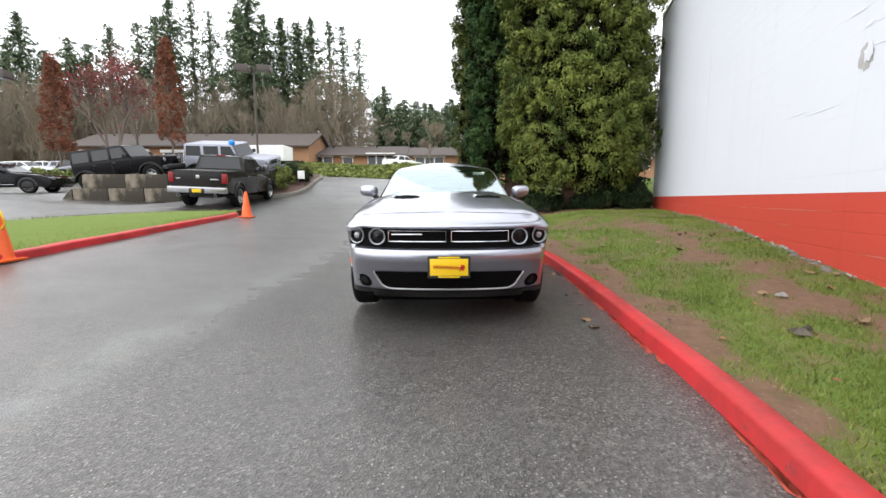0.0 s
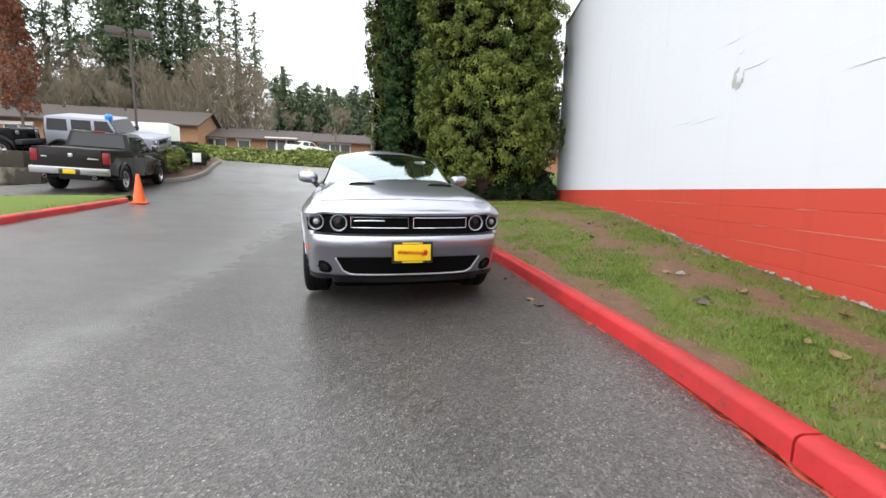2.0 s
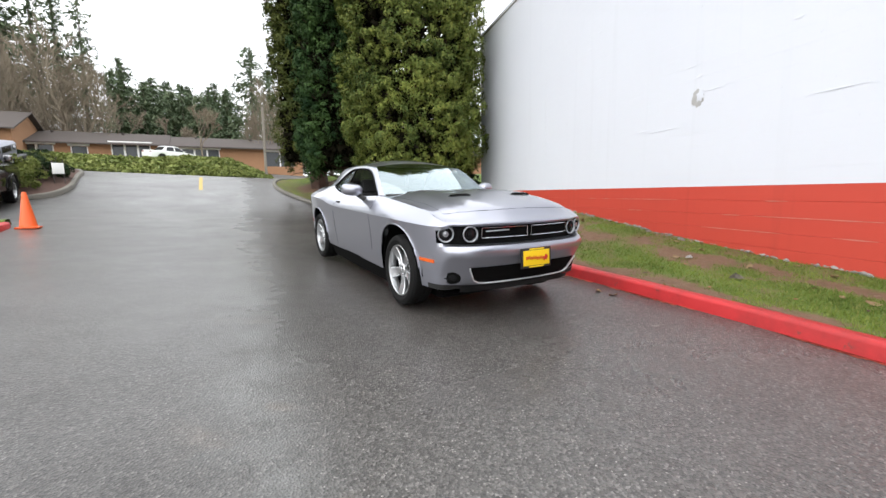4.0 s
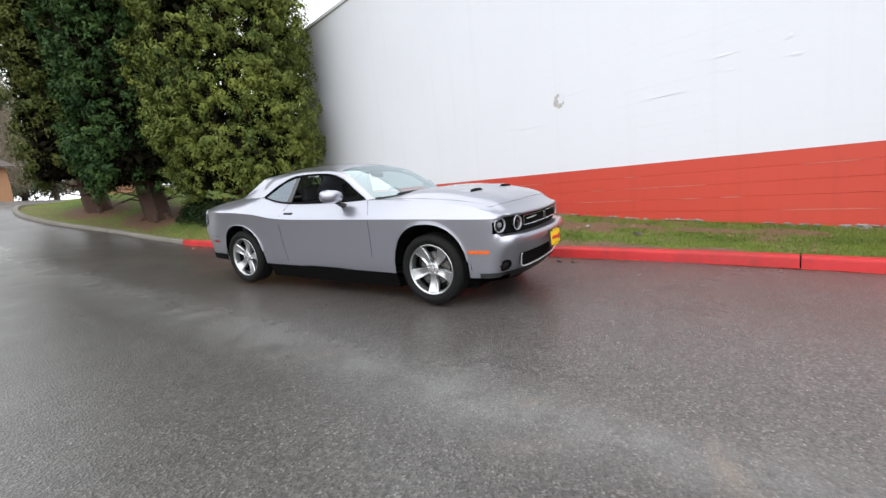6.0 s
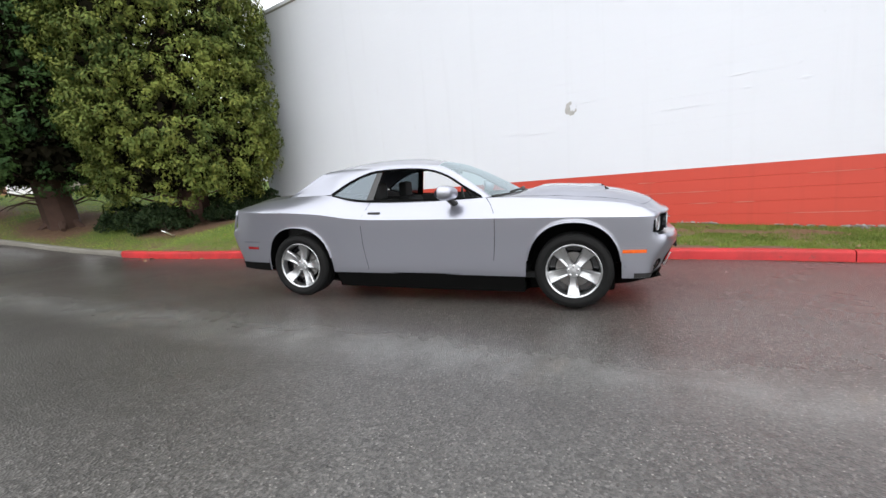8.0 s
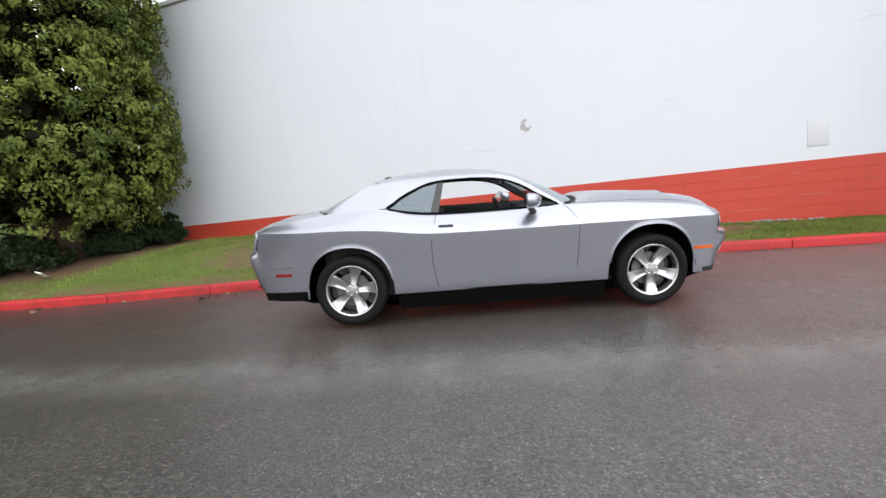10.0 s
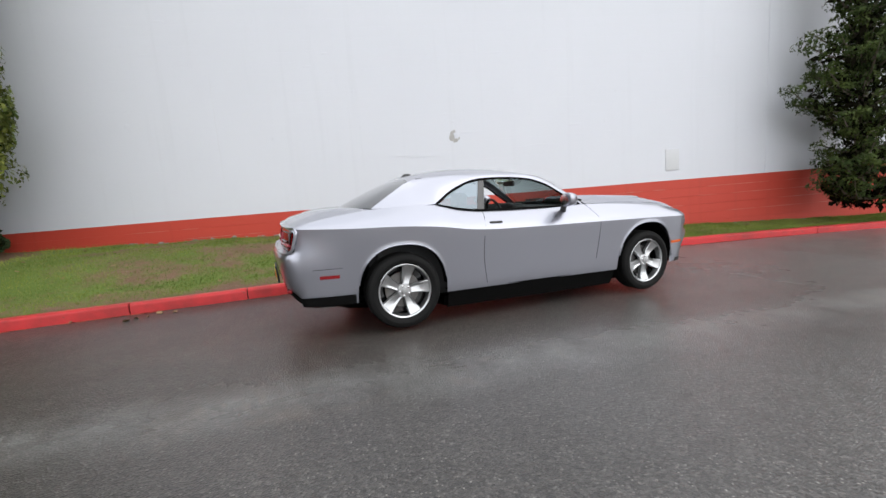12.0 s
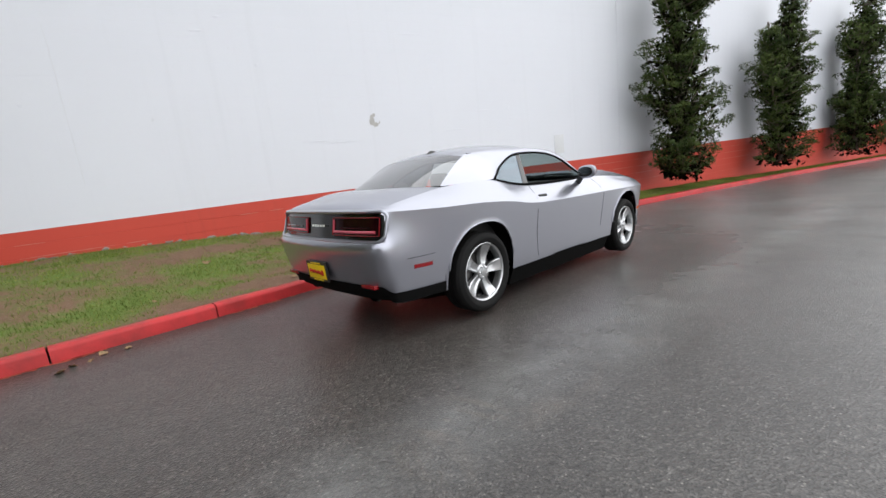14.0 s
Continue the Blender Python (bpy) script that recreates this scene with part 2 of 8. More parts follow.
RUBBER = simple("tyre_rubber", (0.006, 0.006, 0.006), (0.011, 0.011, 0.011), 0.7, scale=14, bump=0.3, spec=0.16)
# matt black that also paints the shade in openings, wheel wells and sill
VOID = simple("matt_black_and_shade", (0.003, 0.003, 0.003), (0.005, 0.005, 0.005), 0.85, scale=9, spec=0.08)
CEMENT = simple("grey_mortar_smear", (0.24, 0.22, 0.205), (0.13, 0.115, 0.105), 0.9, scale=14, bump=0.5)
ALLOY = simple("bright_alloy", (0.60, 0.61, 0.62), (0.50, 0.51, 0.52), 0.30, 0.95, scale=10)
CHROME = simple("chrome", (0.8, 0.8, 0.81), (0.75, 0.75, 0.76), 0.1, 1.0, scale=10)
DISC = simple("brushed_brake_steel", (0.20, 0.195, 0.19), (0.12, 0.115, 0.11), 0.4, 0.9, scale=20)
CABIN = simple("dark_cabin_cloth", (0.020, 0.020, 0.021), (0.032, 0.032, 0.033), 0.8, scale=20, bump=0.3)
AMBER = simple("amber_lens", (0.75, 0.13, 0.015), (0.65, 0.10, 0.01), 0.2, scale=40)
REDLENS = simple("red_lens", (0.26, 0.007, 0.012), (0.18, 0.005, 0.008), 0.18, scale=40)
DARKLENS = simple("smoked_lens", (0.008, 0.008, 0.009), (0.012, 0.012, 0.013), 0.04, scale=20, spec=0.30, vary=0.02)
STEEL = simple("dull_chrome", (0.40, 0.40, 0.41), (0.33, 0.33, 0.34), 0.2, 1.0, scale=6, vary=0.06)
CLEARLENS = simple("lamp_lens", (0.42, 0.43, 0.45), (0.22, 0.22, 0.24), 0.1, 0.5, scale=30)
HALO = simple("frosted_halo_ring", (0.34, 0.35, 0.37), (0.26, 0.27, 0.29), 0.25, 0.3, scale=30)
TAILBAR = simple("pink_light_guide", (0.55, 0.10, 0.13), (0.42, 0.05, 0.08), 0.2, scale=30)
TAILGLASS = simple("dark_red_lens", (0.014, 0.002, 0.003), (0.010, 0.0015, 0.002), 0.08, scale=20, spec=0.4, vary=0.03)
CARGLASS = simple("parked_car_glass", (0.016, 0.018, 0.020), (0.022, 0.024, 0.027), 0.03, scale=4, spec=0.45, vary=0.02)
BRIGHTTRIM = simple("satin_bright_trim", (0.66, 0.67, 0.69), (0.58, 0.59, 0.61), 0.35, 0.3, scale=12)
YELLOW = simple("yellow_plate", (0.85, 0.58, 0.012), (0.78, 0.52, 0.01), 0.45, scale=8)
PLATERED = simple("red_print", (0.50, 0.02, 0.015), (0.45, 0.02, 0.012), 0.5)
WHITEPRINT = simple("pale_print", (0.8, 0.8, 0.78), (0.74, 0.74, 0.72), 0.5)
SCREEN = glass("windscreen_glass", (0.58, 0.70, 0.69), 0.38, shine=(0.80, 0.92, 0.95))
TINTED = glass("tinted_glass", (0.30, 0.33, 0.33), 0.16)
QUARTER = glass("quarter_glass", (0.11, 0.135, 0.15), 0.17, shine=(0.78, 0.90, 1.0))
MIRROR = simple("mirror_glass", (0.8, 0.82, 0.84), (0.78, 0.8, 0.82), 0.03, 1.0)
SEAM = simple("panel_gap", (0.02, 0.02, 0.02), (0.03, 0.03, 0.03), 0.8)
ORANGE = simple("orange_cone_plastic", (0.85, 0.13, 0.02), (0.75, 0.10, 0.015), 0.45, scale=5)
BARK = simple("reddish_bark", (0.105, 0.055, 0.040), (0.04, 0.025, 0.019), 0.95, scale=7, bump=0.8)
GREYBARK = simple("grey_brown_bark", (0.17, 0.14, 0.115), (0.10, 0.08, 0.065), 0.95, scale=5, bump=0.6)
CEDAR_A = leaf_material("yellow_green_cedar_sprays", (0.056, 0.090, 0.024), (0.172, 0.205, 0.044), (0.38, 0.35, 0.085), 1.1, tips=0.32)
CEDAR_C = leaf_material("olive_cedar_sprays", (0.036, 0.055, 0.016), (0.100, 0.115, 0.026), (0.17, 0.16, 0.040), 1.3, tips=0.3)
CEDAR_B = leaf_material("deep_green_cedar_sprays", (0.018, 0.046, 0.018), (0.050, 0.092, 0.024), (0.09, 0.14, 0.035), 1.3, tips=0.3)
MORTARPINK = simple("mortar_through_red_paint", (0.62, 0.24, 0.19), (0.52, 0.14, 0.10), 0.8, scale=12)
KERBGREY = simple("dirty_kerb_concrete", (0.25, 0.235, 0.205), (0.10, 0.092, 0.075), 0.9, scale=2.5, bump=0.5)
# dead foliage taken near black, so the crown's inner shade is in the colour
INNER = simple("shade_dark_inner_sprays", (0.016, 0.013, 0.007), (0.008, 0.009, 0.005), 0.95, scale=2, spec=0.05)
JUNIPER = leaf_material("dark_juniper_sprays", (0.024, 0.044, 0.014), (0.075, 0.105, 0.026), (0.12, 0.14, 0.04), 2.2, tips=0.4)
SHRUB = leaf_material("dark_shrub_leaves", (0.016, 0.030, 0.014), (0.035, 0.058, 0.024), (0.06, 0.085, 0.035), 2.0)
IVY = leaf_material("ivy_leaves", (0.085, 0.115, 0.032), (0.20, 0.235, 0.065), (0.30, 0.31, 0.11), 0.9)
FIR = leaf_material("fir_needles", (0.075, 0.115, 0.070), (0.14, 0.180, 0.100), (0.19, 0.22, 0.13), 0.25)
COPPER = leaf_material("copper_dead_leaves", (0.13, 0.048, 0.028), (0.24, 0.095, 0.055), (0.34, 0.16, 0.10), 1.0)
REDLEAF = leaf_material("thin_red_leaves", (0.16, 0.028, 0.032), (0.27, 0.055, 0.055), (0.33, 0.09, 0.08), 0.6)
TWIG = simple("bare_twigs", (0.245, 0.200, 0.145), (0.155, 0.130, 0.095), 0.9, scale=0.5)
ROOFING = simple("dark_brown_shingle", (0.095, 0.078, 0.070), (0.06, 0.05, 0.046), 0.9, scale=4, bump=0.4)
TANBRICK = simple("tan_brick", (0.36, 0.20, 0.11), (0.28, 0.15, 0.08), 0.9, scale=3, bump=0.3)
SHOPDARK = simple("dark_shop_glass", (0.035, 0.04, 0.045), (0.06, 0.065, 0.07), 0.15, scale=1)
POLEBROWN = simple("brown_lamp_metal", (0.075, 0.058, 0.050), (0.055, 0.043, 0.038), 0.6, scale=4)
OLDWOOD = simple("grey_pole_wood", (0.27, 0.24, 0.20), (0.18, 0.16, 0.135), 0.9, scale=6, bump=0.4)
BALLOON = simple("blue_balloon_rubber", (0.02, 0.25, 0.75), (0.02, 0.22, 0.68), 0.3)
BRUSHLAND = simple("leaf_littered_slope", (0.15, 0.11, 0.075), (0.08, 0.07, 0.04), 0.95, scale=0.4, bump=0.3)
MULCH = simple("bark_mulch", (0.11, 0.055, 0.04), (0.05, 0.03, 0.022), 0.95, scale=12, bump=0.7)
ROPE = simple("yellow_rope", (0.75, 0.55, 0.03), (0.6, 0.42, 0.02), 0.7)
LINEPAINT = simple("faded_yellow_road_paint", (0.62, 0.42, 0.06), (0.40, 0.30, 0.10), 0.6, scale=9)
PALELINE = simple("faded_white_road_paint", (0.50, 0.50, 0.48), (0.34, 0.34, 0.33), 0.6, scale=9)


# ---- mesh helpers ----
def mesh_of(name, verts, faces, material, smooth=True, sharp=35):
    me = bpy.data.meshes.new(name)
    me.from_pydata([tuple(v) for v in verts], [], faces)
    for mt in material if isinstance(material, (list, tuple)) else (material,):
        me.materials.append(mt)
    if smooth and faces:
        me.polygons.foreach_set("use_smooth", [True] * len(me.polygons))
        me.set_sharp_from_angle(angle=radians(sharp))
    me.update()
    return me


def mesh_ob(name, verts, faces, material, parent=None, label="", smooth=True, sharp=35):
    ob = new(name, mesh_of(name, verts, faces, material, smooth, sharp))
    ob.parent = parent
    if label:
        ob["label"] = label
    return ob


def part(name, bm, material, parent=None, label="", smooth=True, sharp=35):
    bmesh.ops.recalc_face_normals(bm, faces=bm.faces[:])
    me = bpy.data.meshes.new(name)
    bm.to_mesh(me)
    bm.free()
    me.materials.append(material)
    if smooth:
        me.polygons.foreach_set("use_smooth", [True] * len(me.polygons))
        me.set_sharp_from_angle(angle=radians(sharp))
    ob = new(name, me)
    ob.parent = parent
    if label:
        ob["label"] = label
    return ob


def thing(name, m, label, category, group="", kind=""):
    ob = new(name)
    ob.matrix_basis = m
    ob.empty_display_size = 0.2
    return tagged(ob, label, category, group, kind)


def bm_box(bm, lo, hi, bevel=0.0, m=None, seg=2):
    r = bmesh.ops.create_cube(bm, size=1.0)
    vs = r["verts"]
    for v in vs:
        v.co = Vector([lo[k] + (v.co[k] + 0.5) * (hi[k] - lo[k]) for k in range(3)])
    if bevel:
        es = list({e for v in vs for e in v.link_edges})
        out = bmesh.ops.bevel(bm, geom=es, offset=bevel, segments=seg, affect="EDGES", profile=0.6)
        vs = list({v for f in out["faces"] for v in f.verts} | {v for v in vs if v.is_valid})
    if m is not None:
        bmesh.ops.transform(bm, matrix=m, verts=vs)
    return vs


def box(name, lo, hi, material, parent=None, bevel=0.01, label="", m=None, seg=2):
    bm = bmesh.new()
    bm_box(bm, lo, hi, bevel, m, seg)
    return part(name, bm, material, parent, label)


def lathe(profile, n=32, axis="z", closed=False):
    """Verts and faces of a profile of (radius, height) turned round an axis."""
    vs, fs = [], []
    for r, h in profile:
        for k in range(n):
            a = 2 * math.pi * k / n
            c, s = r * math.cos(a), r * math.sin(a)
            vs.append((c, s, h) if axis == "z" else (h, c, s) if axis == "x" else (s, h, c))
    rows = len(profile)
    for i in range(rows if closed else rows - 1):
        for k in range(n):
            a, b = i * n + k, i * n + (k + 1) % n
            c, d = ((i + 1) % rows) * n + (k + 1) % n, ((i + 1) % rows) * n + k
            fs.append((a, b, c, d))
    return vs, fs


def tube(points, radius, n=6, closed=False, flat=1.0):
    """A round bar along points; radius may be a list."""
    pts = [Vector(p) for p in points]
    rad = radius if isinstance(radius, (list, tuple)) else [radius] * len(pts)
    vs, fs, side = [], [], None
    for i, p in enumerate(pts):
        a = pts[i - 1] if i or closed else p
        b = pts[(i + 1) % len(pts)] if i + 1 < len(pts) or closed else p
        d = (b - a).normalized() if (b - a).length > 1e-9 else Vector((0, 0, 1))
        if side is None:
            side = d.cross(Vector((0.31, 0.17, 0.93))).normalized()
        side = (side - d * side.dot(d)).normalized()
        up = d.cross(side)
        for k in range(n):
            ang = 2 * math.pi * k / n
            vs.append(p + (side * math.cos(ang) + up * math.sin(ang) * flat) * rad[i])
    m = len(pts)
    for i in range(m if closed else m - 1):
        for k in range(n):
            j = (i + 1) % m
            fs.append((i * n + k, i * n + (k + 1) % n, j * n + (k + 1) % n, j * n + k))
    if not closed:
        fs.append(tuple(range(n - 1, -1, -1)))
        fs.append(tuple((m - 1) * n + k for k in range(n)))
    return vs, fs


def joined(*pieces):
    vs, fs = [], []
    for v, f in pieces:
        o = len(vs)
        vs.extend(v)
        fs.extend(tuple(o + k for k in q) for q in f)
    return vs, fs


def spline(knots, n):
    """n points of a Catmull-Rom curve through the knots, spaced evenly along it."""
    k = np.array(knots, float)
    p = np.vstack([2 * k[0] - k[1], k, 2 * k[-1] - k[-2]])
    t = np.linspace(0, 1, 24, endpoint=False)[:, None]
    out = []
    for i in range(1, len(p) - 2):
        a, b, c, d = p[i - 1], p[i], p[i + 1], p[i + 2]
        out.append(0.5 * (2 * b + (c - a) * t + (2 * a - 5 * b + 4 * c - d) * t**2 + (3 * b - a - 3 * c + d) * t**3))
    q = np.vstack(out + [k[-1:]])
    s = np.concatenate([[0], np.cumsum(np.linalg.norm(np.diff(q, axis=0), axis=1))])
    u = np.linspace(0, s[-1], n)
    return np.stack([np.interp(u, s, q[:, j]) for j in range(q.shape[1])], 1)


def smooth(a, b, v):
    u = min(1.0, max(0.0, (v - a) / (b - a)))
    return u * u * (3 - 2 * u)


def curve_at(table, v):
    """A smooth value from a table of (position, value) with rising positions."""
    if v <= table[0][0]:
        return table[0][1]
    for i in range(len(table) - 1):
        (a, p), (b, q) = table[i], table[i + 1]
        if v <= b:
            sa = (q - table[i - 1][1]) / (b - table[i - 1][0]) if i else (q - p) / (b - a)
            sb = (table[i + 2][1] - p) / (table[i + 2][0] - a) if i + 2 < len(table) else (q - p) / (b - a)
            u, h = (v - a) / (b - a), b - a
            return ((2 * u**3 - 3 * u**2 + 1) * p + (u**3 - 2 * u**2 + u) * h * sa
                    + (3 * u**2 - 2 * u**3) * q + (u**3 - u**2) * h * sb)
    return table[-1][1]

# ---- the lie of the land: the drive climbs gently, then steeply, to a lot and a bank ----
def climb(y):
    """Height gained on the steep stretch of the drive."""
    s, v, step = 0.0, 13.0, 0.25
    while v < min(y, 44):
        s += step * 0.15 * smooth(13, 18, v) * (1 - 0.87 * smooth(21.5, 25, v))
        v += step
    return s


CLIMB = [climb(0.25 * k) for k in range(200)]


def land(x, y):
    k = min(198.0, max(0.0, y * 4))
    up = CLIMB[int(k)] + (CLIMB[int(k) + 1] - CLIMB[int(k)]) * (k - int(k))
    z = 0.0275 * max(-90, min(y, 34)) + 0.06 * min(18, max(0, -x - 2.2)) + up
    d = -0.2706 * x + 0.9627 * y
    u = 0.9627 * x + 0.2706 * y
    z += 0.62 * smooth(29.5, 35.5, d) * smooth(-20, -13, u) * smooth(2.0, -0.5, u) + 0.04 * (min(max(d, 36), 120) - 36)
    # the raised bed on which two display vehicles stand
    z += 0.22 * smooth(0, 1, 1 - math.hypot((u + 9.8) / 7.5, (d - 23.0) / 5.0))
    z += 0.30 * smooth(0, 0.45, 1 - math.hypot((u + 10.6) / 2.9, (d - 21.8) / 2.6))
    # the lot dips before the stacked blocks and ramps up behind them
    z -= 0.27 * smooth(18.95, 18.25, d) * smooth(13.5, 16.5, d) * smooth(-18.5, -16.5, u) * smooth(-10.2, -11.8, u)
    z += 0.48 * smooth(-17.4, -13.4, u) * smooth(18.9, 19.6, d) * smooth(23.5, 21.6, d) * smooth(-12.1, -12.9, u)
    return z


def kerb_x(y):
    return curve_at(KERB, y)


KERB = [(-60, 2.35), (-20, 2.2), (-11, 1.95), (-7, 1.75), (-1.5, 1.35), (1.5, 0.98), (2.5, 0.82), (3.4, 0.62), (4.9, 0.28), (6.6, -0.17),
        (8.8, -0.88), (10.2, -1.3), (11.6, -1.75), (13.5, -2.2), (14.6, -2.3), (17.1, -3.2), (18.9, -4.35), (20.0, -4.95), (21.5, -5.5),
        (23, -5.65), (25.2, -5.4), (27, -5.0), (31.7, -3.0), (37, 0.5)]
WALL_X, WALL_END, WALL_TOP, PAINT_Z = 2.86, 15.6, 6.8, 1.25


def verge_z(x, y):
    """Top of the planted verge between kerb and wall."""
    u = max(0.0, x - kerb_x(y) - 0.14)
    rise = 0.13 + 0.22 * smooth(0, 2.8, u) * (0.35 + 0.65 * smooth(2, 9.5, y)) + 0.14 * smooth(4, 10, y) * smooth(0.4, 3.2, u)
    rise -= 0.10 * smooth(13, 17, y)
    return land(x, y) + rise + 0.03 * noise.noise((x * 1.3, y * 1.3, 0)) * smooth(0.05, 0.4, u)


def grid_sheet(xs, ys, zf):
    vs = [(x, y, zf(x, y)) for y in ys for x in xs]
    n = len(xs)
    fs = [(j * n + i, j * n + i + 1, (j + 1) * n + i + 1, (j + 1) * n + i) for j in range(len(ys) - 1) for i in range(n - 1)]
    return vs, fs


def steps(*stretches):
    out = []
    for a, b, n in stretches:
        out += [a + (b - a) * k / n for k in range(n)]
    return out + [stretches[-1][1]]


gx = steps((-1600, -300, 4), (-300, -60, 8), (-60, -26, 17), (-26, 6, 64), (6, 60, 18), (60, 300, 6), (300, 1600, 4))
gy = steps((-1600, -200, 4), (-200, -40, 8), (-40, 0, 40), (0, 46, 92), (46, 130, 28), (130, 400, 6), (400, 1600, 4))
gv, gf = grid_sheet(gx, gy, land)
ground = mesh_ob("ground", gv, gf, [ASPHALT, BRUSHLAND, LAWN])
tagged(ground, "wet grey asphalt drive and lot climbing to a wooded rise", "ground", kind="structure")
for poly in ground.data.polygons:
    c = poly.center
    d = -0.2706 * c.x + 0.9627 * c.y
    u = 0.9627 * c.x + 0.2706 * c.y
    if d > 58 or (d > 29.2 and -15 < u < 1.3) or (c.x > 4.5 and d < 29):
        poly.material_index = 1 if d > 58 else 2

# verge
vv, vf = [], []
rows_y = steps((-60, -14, 46), (-14, 14, 112), (14, 37, 46))
cols = 22
for y in rows_y:
    a, b = kerb_x(y) + 0.13, (WALL_X + 0.02 if y < WALL_END + 0.05 else WALL_X + 14)
    if y >= WALL_END + 0.05:
        b = a + (b - a) * 1.0
    for k in range(cols):
        u = k / (cols - 1)
        x = a + (b - a) * (u if y < WALL_END else u**1.6)
        vv.append((x, y, verge_z(x, y) - 0.01))
for j in range(len(rows_y) - 1):
    for k in range(cols - 1):
        o = j * cols + k
        vf.append((o, o + 1, o + cols + 1, o + cols))
verge = mesh_ob("verge", vv, vf, SOILGRASS)


def wear(x, y):
    """How far feet have worn the turf away: 0 grass, 1 soil."""
    a = kerb_x(y)
    u = (x - a) / max(0.5, (WALL_X if y < WALL_END else a + 6) - a)
    n1 = noise.noise((x * 0.9, y * 0.7, 3.1))
    band = math.exp(-((u - 0.68 + 0.10 * n1) / 0.14) ** 2) * smooth(0.2, 2.0, y) * (1 - 0.55 * smooth(8.5, 11, y))
    edge = (1 - smooth(0.12, 0.30, u)) * smooth(1.2, 2.8, y) * (1 - 0.5 * smooth(8, 11, y))
    foot = (1 - smooth(0.0, 0.10, u)) * 0.6
    scatter = smooth(-0.12, 0.25, noise.noise((x * 1.1, y * 0.9, 8.0)) + 0.12 * noise.noise((x * 4, y * 4, 1))) * smooth(8.0, 10, y) * 0.72 * (1 - smooth(12.0, 13.5, y))
    mulch = smooth(12.6, 14.2, y) * (1 - smooth(1.5, 2.7, math.hypot(x - 0.9, (y - 15.3) * 0.9))) * 1.1
    mulch = max(mulch, *(1.15 * (1 - smooth(0.5, 1.7, math.hypot(x - tx, y - ty))) for tx, ty in ((-1.95, 18.2), (-3.35, 20.6))))
    patchy = 0.95 + 0.9 * noise.noise((x * 2.2, y * 2.0, 6.0))
    mottle = 0.42 * noise.noise((x * 3.3, y * 2.8, 21.0)) + 0.26 * noise.noise((x * 7.5, y * 6.5, 17.0))
    return min(1.0, mottle * (1 - 0.6 * smooth(13.5, 14.5, y)) + max(band * patchy, edge * patchy, foot, scatter, mulch, 0.34 + 0.5 * noise.noise((x * 1.6, y * 1.3, 12.0)) + (0.0 + 0.06 * smooth(2.5, 5, y)) * (1 - smooth(11, 13, y)) - 0.5 * smooth(11.5, 13.5, y)))


layer = verge.data.attributes.new("wear", "FLOAT", "POINT")
layer.data.foreach_set("value", [wear(v[0], v[1]) for v in vv])
tagged(verge, "grass verge worn to bare brown soil beside the wall", "grass", kind="structure")


# ---- the painted block wall: long courses with shallow joints on a backing ----
wall_white = box("wall_east", (WALL_X + 0.012, -60, PAINT_Z), (WALL_X + 0.3, WALL_END, WALL_TOP), WHITEWALL, None, 0.0)
tagged(wall_white, "tall white-painted concrete block wall, patched and scuffed", "wall", kind="structure")
wall_red = box("wall_east_base", (WALL_X + 0.012, -60, -2.4), (WALL_X + 0.3, WALL_END, PAINT_Z - 0.001), REDWALL, None, 0.0)
tagged(wall_red, "red-painted lower band of the block wall", "wall", kind="structure")
COURSE = 0.2035


def course(owner, z, material, depth, r):
    prof = [(WALL_X + 0.012, z + 0.0004), (WALL_X + depth + r, z + 0.0004), (WALL_X + depth, z + r + 0.0004), (WALL_X + depth, z + COURSE - r), (WALL_X + depth + r, z + COURSE), (WALL_X + 0.012, z + COURSE)]
    vs = [(x, y, zz) for y in (-60, WALL_END) for x, zz in prof]
    n = len(prof)
    fs = [(k, k + 1, n + k + 1, n + k) for k in range(n - 1)] + [tuple(range(n - 1, -1, -1)), tuple(range(n, 2 * n))]
    mesh_ob("block_course", vs, flipped_faces(fs), material, owner, smooth=False)


def flipped_faces(fs):
    return [f[::-1] for f in fs]


for k in range(28):
    course(wall_white, PAINT_Z + COURSE * k, WHITEWALL, 0.0008 * noise.noise((k * 1.7, 0, 0)), 0.0007)
for k in range(1, 10):
    course(wall_red, PAINT_Z - COURSE * k, REDWALL, 0.003 * noise.noise((k * 1.7, 5, 0)), 0.0055)
wall_end = box("wall_north", (WALL_X + 0.302, WALL_END - 0.3, -1), (WALL_X + 30, WALL_END, WALL_TOP), WHITEWALL, None, 0.0)
tagged(wall_end, "white-painted end wall of the building", "wall", kind="structure")
roof = box("roof", (WALL_X + 0.31, -60, WALL_TOP - 0.4), (WALL_X + 30, WALL_END - 0.31, WALL_TOP - 0.2), CONCRETE, None, 0.0)
tagged(roof, "flat grey roof behind the parapet", "roof", kind="structure")
cap = box("trim", (WALL_X - 0.02, -60, WALL_TOP), (WALL_X + 0.33, WALL_END + 0.02, WALL_TOP + 0.05), CONCRETE, None, 0.01)
tagged(cap, "grey metal coping along the wall top", "coping", kind="structure")

# marks on the wall: plaster dabs, scuffs, a pale square patch, a broken round scar, an upright crack
rng = np.random.default_rng(5)


